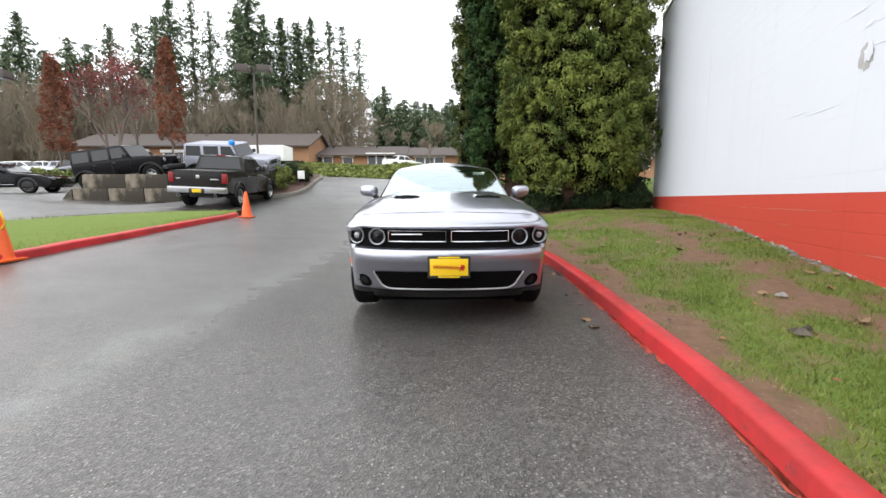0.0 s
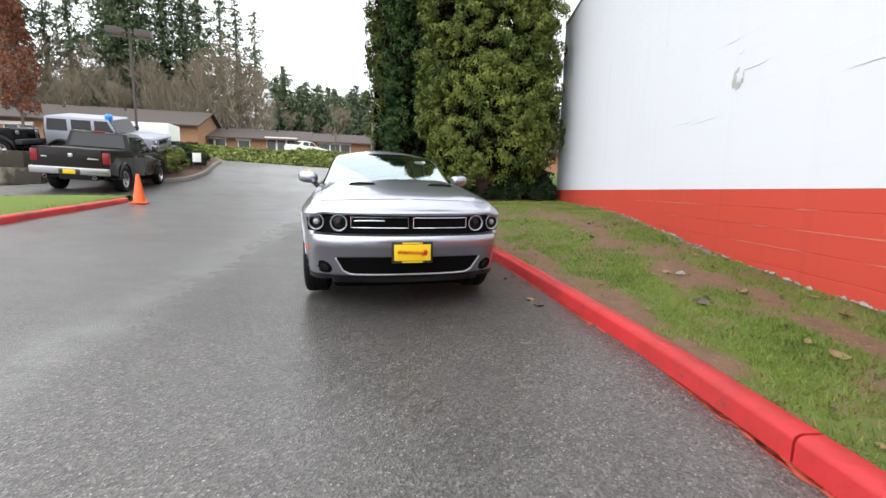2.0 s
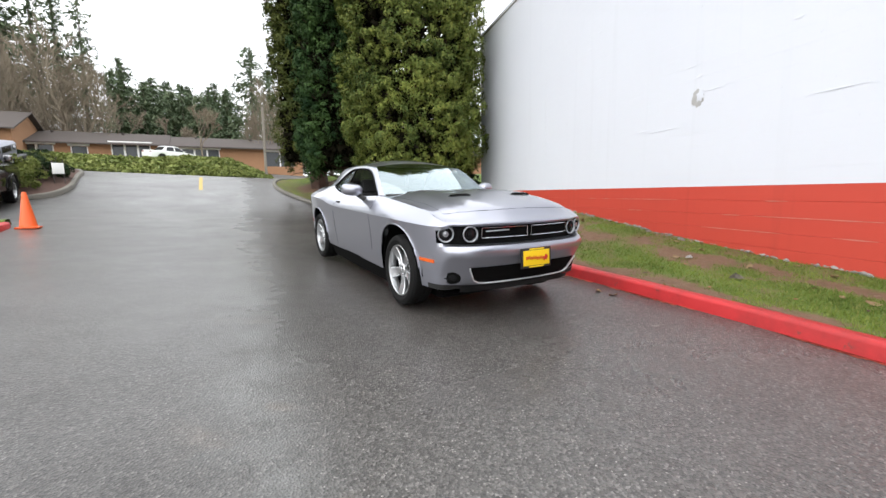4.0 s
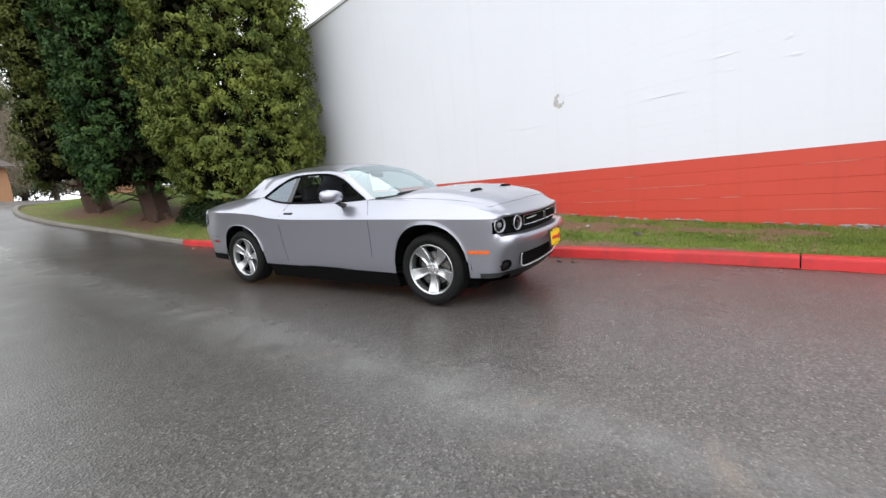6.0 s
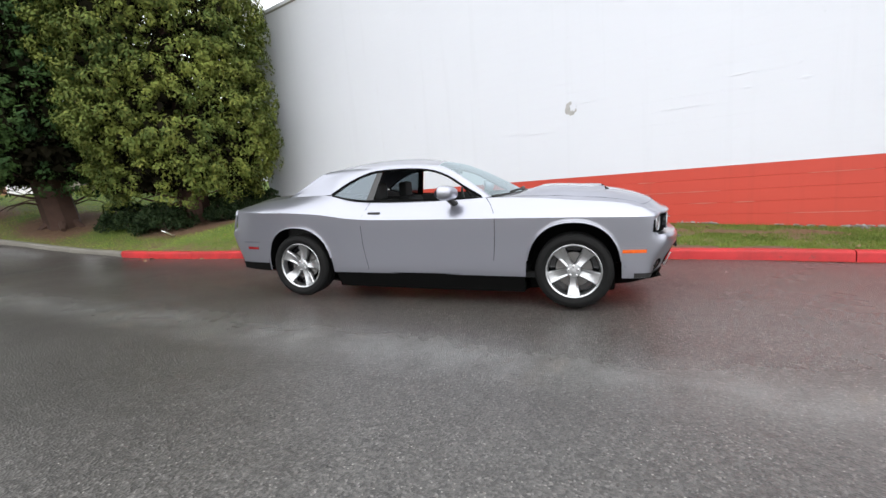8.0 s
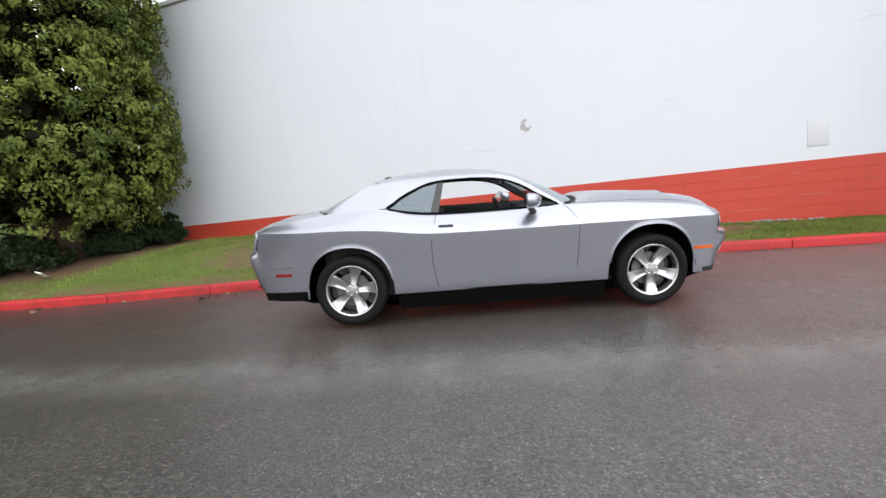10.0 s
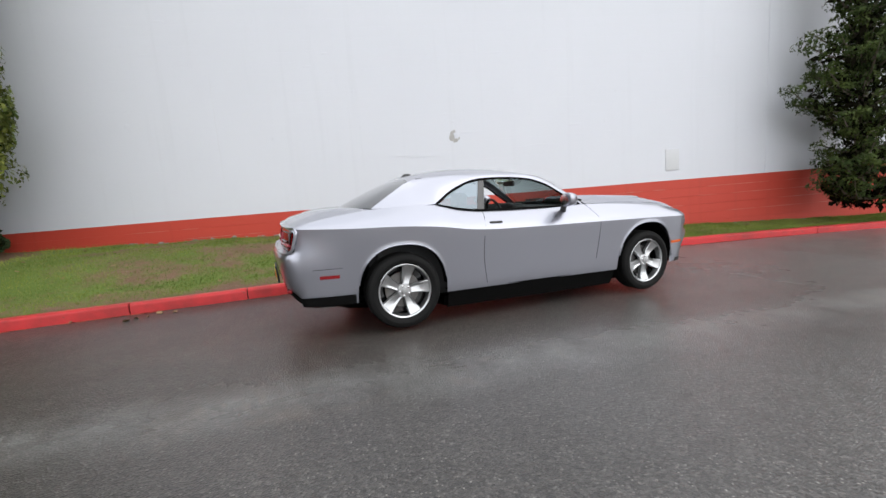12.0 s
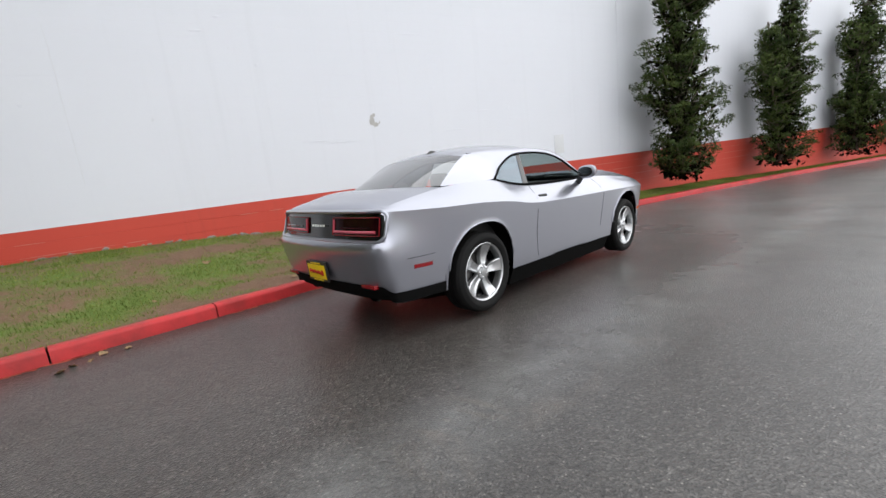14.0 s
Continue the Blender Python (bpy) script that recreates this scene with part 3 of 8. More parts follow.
def lump(w, h, d, rough, n=18, rings=3):
    """A low irregular dab lying on the plane x = 0, bulging to -x."""
    rim = [1 + rough * (rng.random() - 0.5) * 2 for _ in range(n)]
    vs, fs = [], []
    for r in range(rings + 1):
        t = 1 - r / (rings + 0.6)
        for k in range(n):
            a = 2 * math.pi * k / n
            s = rim[k] * t
            vs.append((-d * (1 - t**2) * (0.7 + 0.6 * rng.random()), w / 2 * s * math.cos(a), h / 2 * s * math.sin(a)))
    for r in range(rings):
        for k in range(n):
            fs.append((r * n + k, r * n + (k + 1) % n, (r + 1) * n + (k + 1) % n, (r + 1) * n + k))
    fs.append(tuple(rings * n + k for k in range(n)))
    return vs, flipped_faces(fs)


DABS = [(8.0, 4.44, .14, .05), (11.15, 5.19, .22, .05), (12.1, 3.23, .12, .14), (5.58, 3.08, .22, .03), (4.42, 4.29, .32, .05), (3.97, 3.21, .14, .05), (2.7, 2.68, .40, .05),
        (2.60, 2.46, .16, .06), (1.95, 2.71, .10, .10), (1.86, 2.47, .16, .06), (8.36, 4.2, .25, .05), (11.56, 4.57, .2, .05), (7.5, 3.66, .06, .08), (6.6, 2.25, .5, .02),
        (0.15, 2.91, .15, .04), (5.4, 2.90, .14, .07), (6.15, 2.2, .8, .02), (5.1, 2.66, .35, .03), (3.5, 2.29, .6, .025), (-0.4, 3.53, .3, .03), (10.86, 3.07, .06, .06)]
for y, z, w, h in DABS:
    v, f = lump(w, h * 0.8, 0.0045, 0.35)
    d = mesh_ob("plaster_dab", [(p[0] + WALL_X - 0.002, p[1] + y, p[2] + z) for p in v], f, WHITEWALL)
    tagged(d, "small white-painted plaster dab on the block wall", "plaster", "dabs on the wall")
sq = box("wall_patch", (WALL_X - 0.010, 0.185, 1.49), (WALL_X + 0.005, 0.510, 1.965), PATCHGREY, None, 0.004)
tagged(sq, "pale grey square cover plate on the white wall", "cover plate")
scar = thing("wall_scar", Matrix.Translation((WALL_X, 5.405, 2.585)), "broken round hole in the wall, filled with grey mortar", "hole")
v, f = lump(0.22, 0.25, 0.004, 0.16, 26)
mesh_ob("mortar_fill", [(p[0] - 0.003, p[1], p[2]) for p in v], f, RUBBLE, scar, "grey mortar fill")
v, f = lump(0.13, 0.17, 0.005, 0.3, 18)
mesh_ob("loose_chunk", [(p[0] - 0.012, p[1] - 0.045, p[2] + 0.03) for p in v], f, WHITEWALL, scar)
crack = [(WALL_X - 0.004, 10.36 + 0.02 * noise.noise((0, 0, z * 3)), z) for z in np.linspace(4.2, 1.82, 25)]
tagged(mesh_ob("wall_crack", *tube(crack, 0.0022, 4), PATCHGREY), "thin upright crack in the white paint", "crack")
seam_y = [(WALL_X - 0.003, -2.0, z) for z in np.linspace(PAINT_Z, WALL_TOP, 12)]
tagged(mesh_ob("wall_joint", *tube(seam_y, 0.010, 5), WHITEWALL), "painted upright expansion joint in the wall", "joint")

# paler mortar that shows through the red paint along the joints
gj = np.random.default_rng(19)
for k in (1, 2, 3, 4):
    y, strips = -14.0, []
    while y < 12.0:
        L = 0.25 + 1.6 * gj.random() ** 2
        if noise.noise((y * 0.6, k * 3.1, 0)) > -0.05:
            n = max(2, int(L / 0.08))
            vs = []
            for i in range(n + 1):
                yy, w = y + L * i / n, 0.0045 * (0.5 + gj.random()) * (0.25 + math.sin(math.pi * (0.08 + 0.84 * i / n)))
                vs += [(WALL_X - 0.0055, yy, PAINT_Z - COURSE * k - w), (WALL_X - 0.0055, yy, PAINT_Z - COURSE * k + w)]
            strips.append((vs, [(2 * i, 2 * i + 1, 2 * i + 3, 2 * i + 2) for i in range(n)]))
        y += L + 0.1 + 0.5 * gj.random()
    mesh_ob("joint_mortar", *joined(*strips), MORTARPINK, wall_red, "pale worn mortar joint", smooth=False)

# ---- the silver coupe: x to its right, y ahead, z up from the road under its middle ----
ahead = Vector((0.28212, -0.95851, -0.04079)).normalized()
right = ahead.cross(Vector((0, 0, 1))).normalized()
upward = right.cross(ahead)
CAR = Matrix(((right.x, ahead.x, upward.x, -1.555), (right.y, ahead.y, upward.y, 5.595), (right.z, ahead.z, upward.z, 0.190), (0, 0, 0, 1)))
coupe = thing("coupe", CAR, "silver two-door muscle coupe parked on wet asphalt, front windows down", "car")

PLAN = [(0, 2.43), (0.3, 2.415), (0.58, 2.365), (0.76, 2.27), (0.865, 2.12), (0.915, 1.88), (0.94, 1.47), (0.945, 1.0), (0.937, 0.4),
        (0.937, -0.3), (0.947, -0.9), (0.955, -1.47), (0.925, -1.95), (0.885, -2.25), (0.82, -2.43), (0.68, -2.515), (0.4, -2.55), (0, -2.565)]
CREASE = [(-2.6, 0.985), (-2.35, 0.975), (-1.9, 0.962), (-1.5, 0.955), (-1.12, 0.928), (-0.82, 0.886), (-0.55, 0.868), (0, 0.862),
          (1.0, 0.863), (1.6, 0.860), (2.1, 0.852), (2.5, 0.85)]
BELT = [(-2.6, 1.0), (-2.42, 1.004), (-2.25, 1.035), (-2.0, 1.075), (-1.67, 1.112), (-1.3, 1.128), (-1.06, 1.118), (-0.85, 1.075), (-0.6, 1.046),
        (0, 1.042), (0.6, 1.05), (1.1, 1.036), (1.5, 1.006), (1.8, 0.978), (2.05, 0.93), (2.2, 0.892), (2.5, 0.89)]
INSET = [(-2.6, 0.07), (-2.4, 0.10), (-2.1, 0.16), (-1.67, 0.235), (-1.3, 0.21), (-1.06, 0.19), (-0.6, 0.165), (0, 0.16), (0.7, 0.155),
         (1.1, 0.14), (1.5, 0.125), (1.9, 0.10), (2.15, 0.06), (2.5, 0.05)]
FRONT_Z = [.285, .305, .335, .40, .46, .53, .588, .600, .625, .65, .672, .688, .694, .735, .80, .846, .856, .862, .869, .876, .883, .888, .892]
FRONT_IN = [.18, .154, .132, .104, .078, .042, .010, .004, .0, .0, .010, .025, .115, .115, .115, .115, .085, .080, .078, .080, .086, .094, .105]
REAR_Z = [.30, .33, .37, .42, .48, .54, .60, .65, .69, .72, .745, .765, .775, .83, .90, .972, .982, .987, .991, .995, .998, 1.0, 1.002]
REAR_IN = [.16, .13, .10, .075, .052, .035, .02, .01, .0, .0, .006, .022, .085, .09, .10, .12, .085, .085, .088, .094, .102, .112, .125]
KNEE = 16
ARCHES = ((1.465, 0.425, 0.475), (-1.475, 0.425, 0.452))


def arch_z(y):
    """Lower edge of the painted side: sill line and wheel openings."""
    low = 0.295
    for c, half, top in ARCHES:
        u = abs(y - c) / half
        if u < 1:
            low = max(low, 0.34 + top * (1 - u**2.3) ** (1 / 2.3))
    return low


plan_pts = spline(PLAN, 1600)
tangent = np.gradient(plan_pts, axis=0)
tangent /= np.linalg.norm(tangent, axis=1)[:, None]
stations = []
for i in range(len(plan_pts)):
    x, y = plan_pts[i]
    nx, ny = -tangent[i][1], tangent[i][0]
    gap = 0.022 if abs(y) > 1.98 else 0.06
    near = min(abs(abs(y - c) - h) for c, h, _ in ARCHES)
    inside = any(abs(y - c) < h for c, h, _ in ARCHES)
    if inside and abs(y) <= 1.98:
        gap = 0.026
    if near < 0.035:
        gap = 0.0045
    if not stations or i == len(plan_pts) - 1 or np.hypot(*(plan_pts[i] - plan_pts[stations[-1]])) > gap:
        stations.append(i)


def shell_point(i, j):
    x, y = plan_pts[i]
    nx, ny = -tangent[i][1], tangent[i][0]
    wf, wr = max(0.0, ny) ** 2, max(0.0, -ny) ** 2
    wf, wr = smooth(0.06, 0.62, wf), smooth(0.06, 0.62, wr)
    ws = 1 - wf - wr
    zb, zc, zt, top_in = arch_z(y), curve_at(CREASE, y), curve_at(BELT, y), curve_at(INSET, y)
    if j <= KNEE:
        u = j / KNEE
        z = zb + (zc - zb) * u
        off = 0.055 * max(0.0, (zc - z) / 0.54) ** 1.35 + 0.010 * math.sin(math.pi * min(1, max(0, (z - 0.325) / (zc - 0.325))))
        lip = max(0, 1 - (z - zb) / 0.035) if zb > 0.36 else 0
        off -= 0.007 * lip
        off += 0.055 * smooth(-1.9, -2.4, y) * smooth(0.60, zc, z)
    else:
        u = (j - KNEE) / (len(FRONT_Z) - 1 - KNEE)
        z = zc + (zt - zc) * (u * 0.9 + 0.1 * u * u)
        off = top_in * (0.55 * u + 0.45 * u * u) + 0.055 * smooth(-1.9, -2.4, y) * (1 - 0.6 * u)
    fin, rin = FRONT_IN[j], REAR_IN[j]
    if 12 <= j <= 15:
        fin = 0.03 + (fin - 0.03) * (1 - smooth(0.835, 0.862, x))
        rin = 0.05 + (rin - 0.05) * (1 - smooth(0.775, 0.81, x))
    # the lower lip sweeps back under the corners
    z = ws * z + wf * FRONT_Z[j] + wr * REAR_Z[j]
    off = ws * off + wf * fin + wr * rin
    return (x - nx * off, y - ny * off, z)


rows_n = len(FRONT_Z)
half = [[shell_point(i, j) for j in range(rows_n)] for i in stations]
ns = len(half)


def mirrored_strip(grid, skip=lambda a, b: False):
    """A shell from half-grids, with its twin across x = 0."""
    vs, fs = [], []
    for sgn in (1, -1):
        o = len(vs)
        for col in grid:
            vs.extend((sgn * p[0], p[1], p[2]) for p in col)
        m = len(grid[0])
        for a in range(len(grid) - 1):
            for b in range(m - 1):
                if skip(a, b):
                    continue
                q = (o + a * m + b, o + (a + 1) * m + b, o + (a + 1) * m + b + 1, o + a * m + b + 1)
                fs.append(q if sgn < 0 else q[::-1])
    return vs, fs


def in_band(a, b):
    x, y, _ = half[a][b]
    return 12 <= b < 15 and ((y > 1.9 and x < 0.84) or (y < -2.2 and x < 0.785))


bv, bf = mirrored_strip(half, in_band)


def patch(left, front, right_, back, nu, nv, bump=None):
    """A Coons patch; left and right_ run front to back, front and back run left to right."""
    L, F, R_, B = spline(left, nv), spline(front, nu), spline(right_, nv), spline(back, nu)
    out = []
    for j in range(nv):
        v = j / (nv - 1)
        for i in range(nu):
            u = i / (nu - 1)
            p = ((1 - v) * F[i] + v * B[i] + (1 - u) * L[j] + u * R_[j]
                 - (1 - u) * (1 - v) * F[0] - u * (1 - v) * F[-1] - (1 - u) * v * B[0] - u * v * B[-1])
            if bump:
                p = p + np.array((0, 0, bump(p[0], p[1], u, v)))
            out.append(tuple(p))
    fs = [(j * nu + i, j * nu + i + 1, (j + 1) * nu + i + 1, (j + 1) * nu + i) for j in range(nv - 1) for i in range(nu - 1)]
    return out, fs


top_row = [h[-1] for h in half]
front_corner = min(range(ns), key=lambda k: abs(top_row[k][1] - 2.03) + (9 if top_row[k][1] < 0 else 0))
rear_corner = min(range(ns), key=lambda k: abs(top_row[k][1] + 2.34) + (9 if top_row[k][1] > 0 else 0))
cowl = min(range(ns), key=lambda k: abs(top_row[k][1] - 0.70))
shelf = min(range(ns), key=lambda k: abs(top_row[k][1] + 1.70))


def flip(pts):
    return [(-p[0], p[1], p[2]) for p in pts]


HOODLINE = [(0.7, 1.062), (1.1, 1.108), (1.5, 1.104), (1.77, 1.076), (2.03, 1.008), (2.2, 0.935), (2.32, 0.895)]
hood_side = top_row[front_corner:cowl + 1]
lip_half = top_row[:front_corner + 1]
lip = flip(lip_half[::-1]) + lip_half[1:]
cowl_edge = [(-hood_side[-1][0], hood_side[-1][1], hood_side[-1][2]), (-0.4, 0.90, 1.06), (0, 0.96, 1.062), (0.4, 0.90, 1.06), hood_side[-1]]


def hood_bump(x, y, u, v):
    e = min(1.0, min(u, 1 - u) * 5.0)
    edge = math.sin(math.pi * 0.5 * e) ** 1.3
    rise = max(0.0, curve_at(HOODLINE, y) - curve_at(BELT, y) + 0.002)
    ends = smooth(0, 0.12, v) * (1 - 0.8 * smooth(0.8, 1.0, v))
    dome = 0.012 * (smooth(0.56, 0.50, abs(x)) if False else 1 - smooth(0.48, 0.56, abs(x)))
    return (rise * edge * 0.92 + dome) * ends


hv, hf = patch(flip(hood_side), lip, hood_side, cowl_edge, 61, 41, hood_bump)
hood_pts = np.array(hv)
deck_side = top_row[shelf:rear_corner + 1]
rear_half = top_row[rear_corner:]
rear_edge = flip(rear_half) + rear_half[::-1][1:]
shelf_edge = [(-deck_side[0][0], *deck_side[0][1:]), (-0.4, -1.84, 1.128), (0, -1.90, 1.128), (0.4, -1.84, 1.128), deck_side[0]]


def deck_bump(x, y, u, v):
    e = math.sin(math.pi * 0.5 * min(1.0, min(u, 1 - u) * 4)) ** 1.2
    return e * (0.030 * math.sin(math.pi * min(1, v * 1.02))) + 0.012 * e * smooth(0.7, 0.93, v) * (1 - smooth(0.95, 1, v))


dv, df = patch(flip(deck_side), shelf_edge, deck_side, rear_edge, 41, 25, deck_bump)

# greenhouse edges
PILLAR = [(0.715, 0.70, 1.052), (0.672, 0.50, 1.19), (0.625, 0.30, 1.315), (0.585, 0.14, 1.385), (0.568, -0.10, 1.412), (0.562, -0.45, 1.420),
          (0.558, -0.85, 1.408), (0.558, -1.15, 1.382), (0.562, -1.30, 1.352), (0.60, -1.50, 1.235), (0.655, -1.69, 1.118)]
OPENING = [(0.765, 0.63, 1.046), (0.715, 0.42, 1.165), (0.672, 0.24, 1.275), (0.640, 0.06, 1.338), (0.628, -0.14, 1.362), (0.628, -0.36, 1.366),
           (0.640, -0.62, 1.350), (0.668, -0.82, 1.283), (0.709, -0.98, 1.200), (0.750, -1.08, 1.135), (0.715, -1.40, 1.124), (0.672, -1.69, 1.112)]
N = 61
po = spline(PILLAR, N)
pi_ = spline(OPENING, N)
pillar_grid = []
for k in range(N):
    col = []
    for r in range(9):
        u = r / 8
        # the rear pillar flares into the shoulder
        w = smooth(-0.95, -1.25, pi_[k][1])
        ux, uz = u ** (1 + 0.28 * w), u ** (1 - 0.08 * w)
        p = po[k] + (pi_[k] - po[k]) * np.array((ux, u, uz))
        bulge = 0.020 * (1 - 0.6 * w) * math.sin(math.pi * u) * min(1, np.linalg.norm(po[k] - pi_[k]) / 0.12)
        col.append((p[0] + bulge * 0.8, p[1], p[2] + bulge * 0.45))
    pillar_grid.append(col)
pv, pf = mirrored_strip(pillar_grid)
k_ws = int(np.argmin(np.abs(po[:, 1] - 0.14)))
k_bl = int(np.argmin(np.abs(po[:, 1] + 1.30)))
rail = [tuple(p) for p in po[k_ws:k_bl + 1]]
ws_side = [tuple(p) for p in po[:k_ws + 1]]
bl_side = [tuple(p) for p in po[k_bl:]]
ws_top = [(-rail[0][0], *rail[0][1:]), (-0.3, 0.085, 1.425), (0, 0.065, 1.436), (0.3, 0.085, 1.425), rail[0]]
ws_low = [(-ws_side[0][0], *ws_side[0][1:]), (-0.4, 0.90, 1.045), (0, 0.965, 1.04), (0.4, 0.90, 1.045), ws_side[0]]
bl_top = [(-rail[-1][0], *rail[-1][1:]), (-0.3, -1.25, 1.392), (0, -1.235, 1.402), (0.3, -1.25, 1.392), rail[-1]]
bl_low = [(-bl_side[-1][0], *bl_side[-1][1:]), (-0.4, -1.83, 1.122), (0, -1.89, 1.122), (0.4, -1.83, 1.122), bl_side[-1]]
rv, rf = patch(flip(rail), ws_top, rail, bl_top, 25, len(rail), lambda x, y, u, v: 0.030 * math.sin(math.pi * u) * math.sin(math.pi * v) ** 0.7)
wv, wf_ = patch(flip(ws_side), ws_low, ws_side, ws_top, 25, 17, lambda x, y, u, v: 0.012 * math.sin(math.pi * u) * math.sin(math.pi * v))
kv, kf_ = patch(flip(bl_side[::-1]), bl_low, bl_side[::-1], bl_top, 25, 17, lambda x, y, u, v: 0.012 * math.sin(math.pi * u) * math.sin(math.pi * v))


def shell(name, v, f, material, label="", weld=0.0006, sharp=28):
    bm = bmesh.new()
    ring = [bm.verts.new(p) for p in v]
    for q in f:
        try:
            bm.faces.new([ring[k] for k in q])
        except ValueError:
            pass
    bmesh.ops.remove_doubles(bm, verts=bm.verts[:], dist=weld)
    return part(name, bm, material, coupe, label, sharp=sharp)


shell("body", bv, bf, SILVER)
shell("hood", hv, hf, SILVER, "silver hood with two black scoops")
shell("trunk_lid", dv, df, SILVER)
shell("roof", *joined((rv, rf), (pv, pf)), SILVER, "", 0.005, 60)
shell("windscreen", wv, wf_, SCREEN, "clear windscreen mirroring the sky").visible_shadow = False
shell("rear_window", kv, kf_, TINTED, "dark tinted rear window").visible_shadow = False


def rail_bar(name, pts, radius, material, parent=coupe, closed=False, label="", n=6, flat=1.0):
    return mesh_ob(name, *tube(pts, radius, n, closed, flat), material, parent, label)


def both(pts):
    return pts, [(-p[0], p[1], p[2]) for p in pts]


# window openings: black seals, slanted rear post, quarter glass
belt_low = [(x_, y_, z_) for x_, y_, z_ in ((0.757, -1.06, 1.118), (0.775, -0.85, 1.075), (0.777, -0.6, 1.05), (0.778, 0, 1.046), (0.775, 0.45, 1.046), (0.767, 0.62, 1.048))]
kq = int(np.argmin(np.abs(pi_[:, 1] + 1.08)))
seal = [tuple(p) for p in pi_[1:kq + 1:2]] + [tuple(p) for p in spline(belt_low, 20)]
for loop in both(seal):
    rail_bar("window_seal", [(p[0] * 1.004, p[1], p[2]) for p in loop], 0.0115, VOID, closed=True)
for s in (1, -1):
    post = [(s * 0.776, -0.655, 1.05), (s * 0.774, -0.575, 1.05), (s * 0.632, -0.50, 1.358), (s * 0.634, -0.565, 1.354)]
    inner = [(p[0] - s * 0.02, p[1], p[2]) for p in post]
    mesh_ob("window_post", post + inner, [(0, 1, 2, 3), (7, 6, 5, 4), (0, 4, 5, 1), (1, 5, 6, 2), (2, 6, 7, 3), (3, 7, 4, 0)], GLOSSBLACK, coupe, smooth=False)
    q = [tuple(p) for p in pi_ if -1.08 <= p[1] <= -0.53]
    edge = q + [(0.757, -1.06, 1.118), (0.775, -0.85, 1.075), (0.777, -0.62, 1.05)]
    edge = [(s * (p[0] - 0.006), p[1], p[2]) for p in edge]
    pane = mesh_ob("quarter_window", edge, [tuple(range(len(edge)))], QUARTER, coupe, "tinted fixed quarter glass", smooth=False)
    pane.visible_shadow = False
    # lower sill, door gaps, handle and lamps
    # coloured near black and hung low so it merges with the car's shadow
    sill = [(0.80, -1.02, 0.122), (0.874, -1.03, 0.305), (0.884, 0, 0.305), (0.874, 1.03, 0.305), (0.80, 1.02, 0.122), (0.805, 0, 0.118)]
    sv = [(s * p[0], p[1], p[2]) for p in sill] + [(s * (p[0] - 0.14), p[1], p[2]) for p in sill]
    mesh_ob("sill", sv, [(0, 1, 2, 5), (5, 2, 3, 4), (0, 5, 11, 6), (5, 4, 10, 11), (1, 7, 8, 2), (2, 8, 9, 3)], VOID, coupe, "black lower sill, near black to merge with the shadow below", smooth=False)


def side_at(y, z):
    """Half width of the painted side at a place."""
    a = min(range(ns), key=lambda k: abs(half[k][8][1] - y) + (9 if half[k][8][0] < 0.75 else 0))
    col = half[a]
    for j in range(rows_n - 1):
        if col[j][2] <= z <= col[j + 1][2]:
            u = (z - col[j][2]) / max(1e-6, col[j + 1][2] - col[j][2])
            return col[j][0] + (col[j + 1][0] - col[j][0]) * u
    return col[-1][0] if z > col[-1][2] else col[0][0]


def side_line(name, yz, radius, material, out=0.0, label=""):
    pts = [(side_at(y, z) + out, y, z) for y, z in yz]
    for loop in both(pts):
        rail_bar(name, loop, radius, material, label=label, n=5)


side_line("door_gap", [(-0.60, 1.04), (-0.615, 0.98), (-0.64, 0.90), (-0.66, 0.80), (-0.66, 0.60), (-0.64, 0.45), (-0.62, 0.34)], 0.0032, SEAM, -0.0006)
side_line("door_gap", [(0.66, 1.045), (0.70, 1.0), (0.745, 0.92), (0.76, 0.85), (0.755, 0.70), (0.745, 0.55), (0.735, 0.45)], 0.0032, SEAM, -0.0006)
side_line("bumper_gap", [(-2.02, 0.625), (-2.15, 0.622), (-2.27, 0.62)], 0.0028, SEAM, -0.0005)
for c, hw, top in ARCHES:
    ring = []
    for k in range(2, 31):
        a = math.pi * k / 32
        cs, sn = math.cos(a), math.sin(a)
        y = c + hw * 0.985 * (abs(cs) ** (2 / 2.3)) * (1 if cs > 0 else -1)
        z = 0.34 + top * 0.995 * abs(sn) ** (2 / 2.3)
        ring.append((y, z))
    pts = [(side_at(y, max(z + 0.02, 0.36)) + 0.003, y, z + 0.004) for y, z in ring]
    for loop in both(pts):
        rail_bar("arch_lip", loop, 0.006, SILVER, n=8)
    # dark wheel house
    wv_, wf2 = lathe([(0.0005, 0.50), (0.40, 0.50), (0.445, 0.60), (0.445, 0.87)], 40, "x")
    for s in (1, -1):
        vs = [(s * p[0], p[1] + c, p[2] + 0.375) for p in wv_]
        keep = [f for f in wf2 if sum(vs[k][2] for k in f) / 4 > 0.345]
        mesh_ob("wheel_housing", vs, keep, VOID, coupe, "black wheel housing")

# floor hung low to keep stray light out from under the car
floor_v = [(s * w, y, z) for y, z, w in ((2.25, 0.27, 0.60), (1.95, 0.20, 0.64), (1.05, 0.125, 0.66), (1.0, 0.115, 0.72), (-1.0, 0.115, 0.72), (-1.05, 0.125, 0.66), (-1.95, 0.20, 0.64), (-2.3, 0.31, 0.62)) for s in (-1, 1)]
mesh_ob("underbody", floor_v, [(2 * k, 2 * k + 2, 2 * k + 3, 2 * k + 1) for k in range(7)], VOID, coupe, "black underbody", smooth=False)


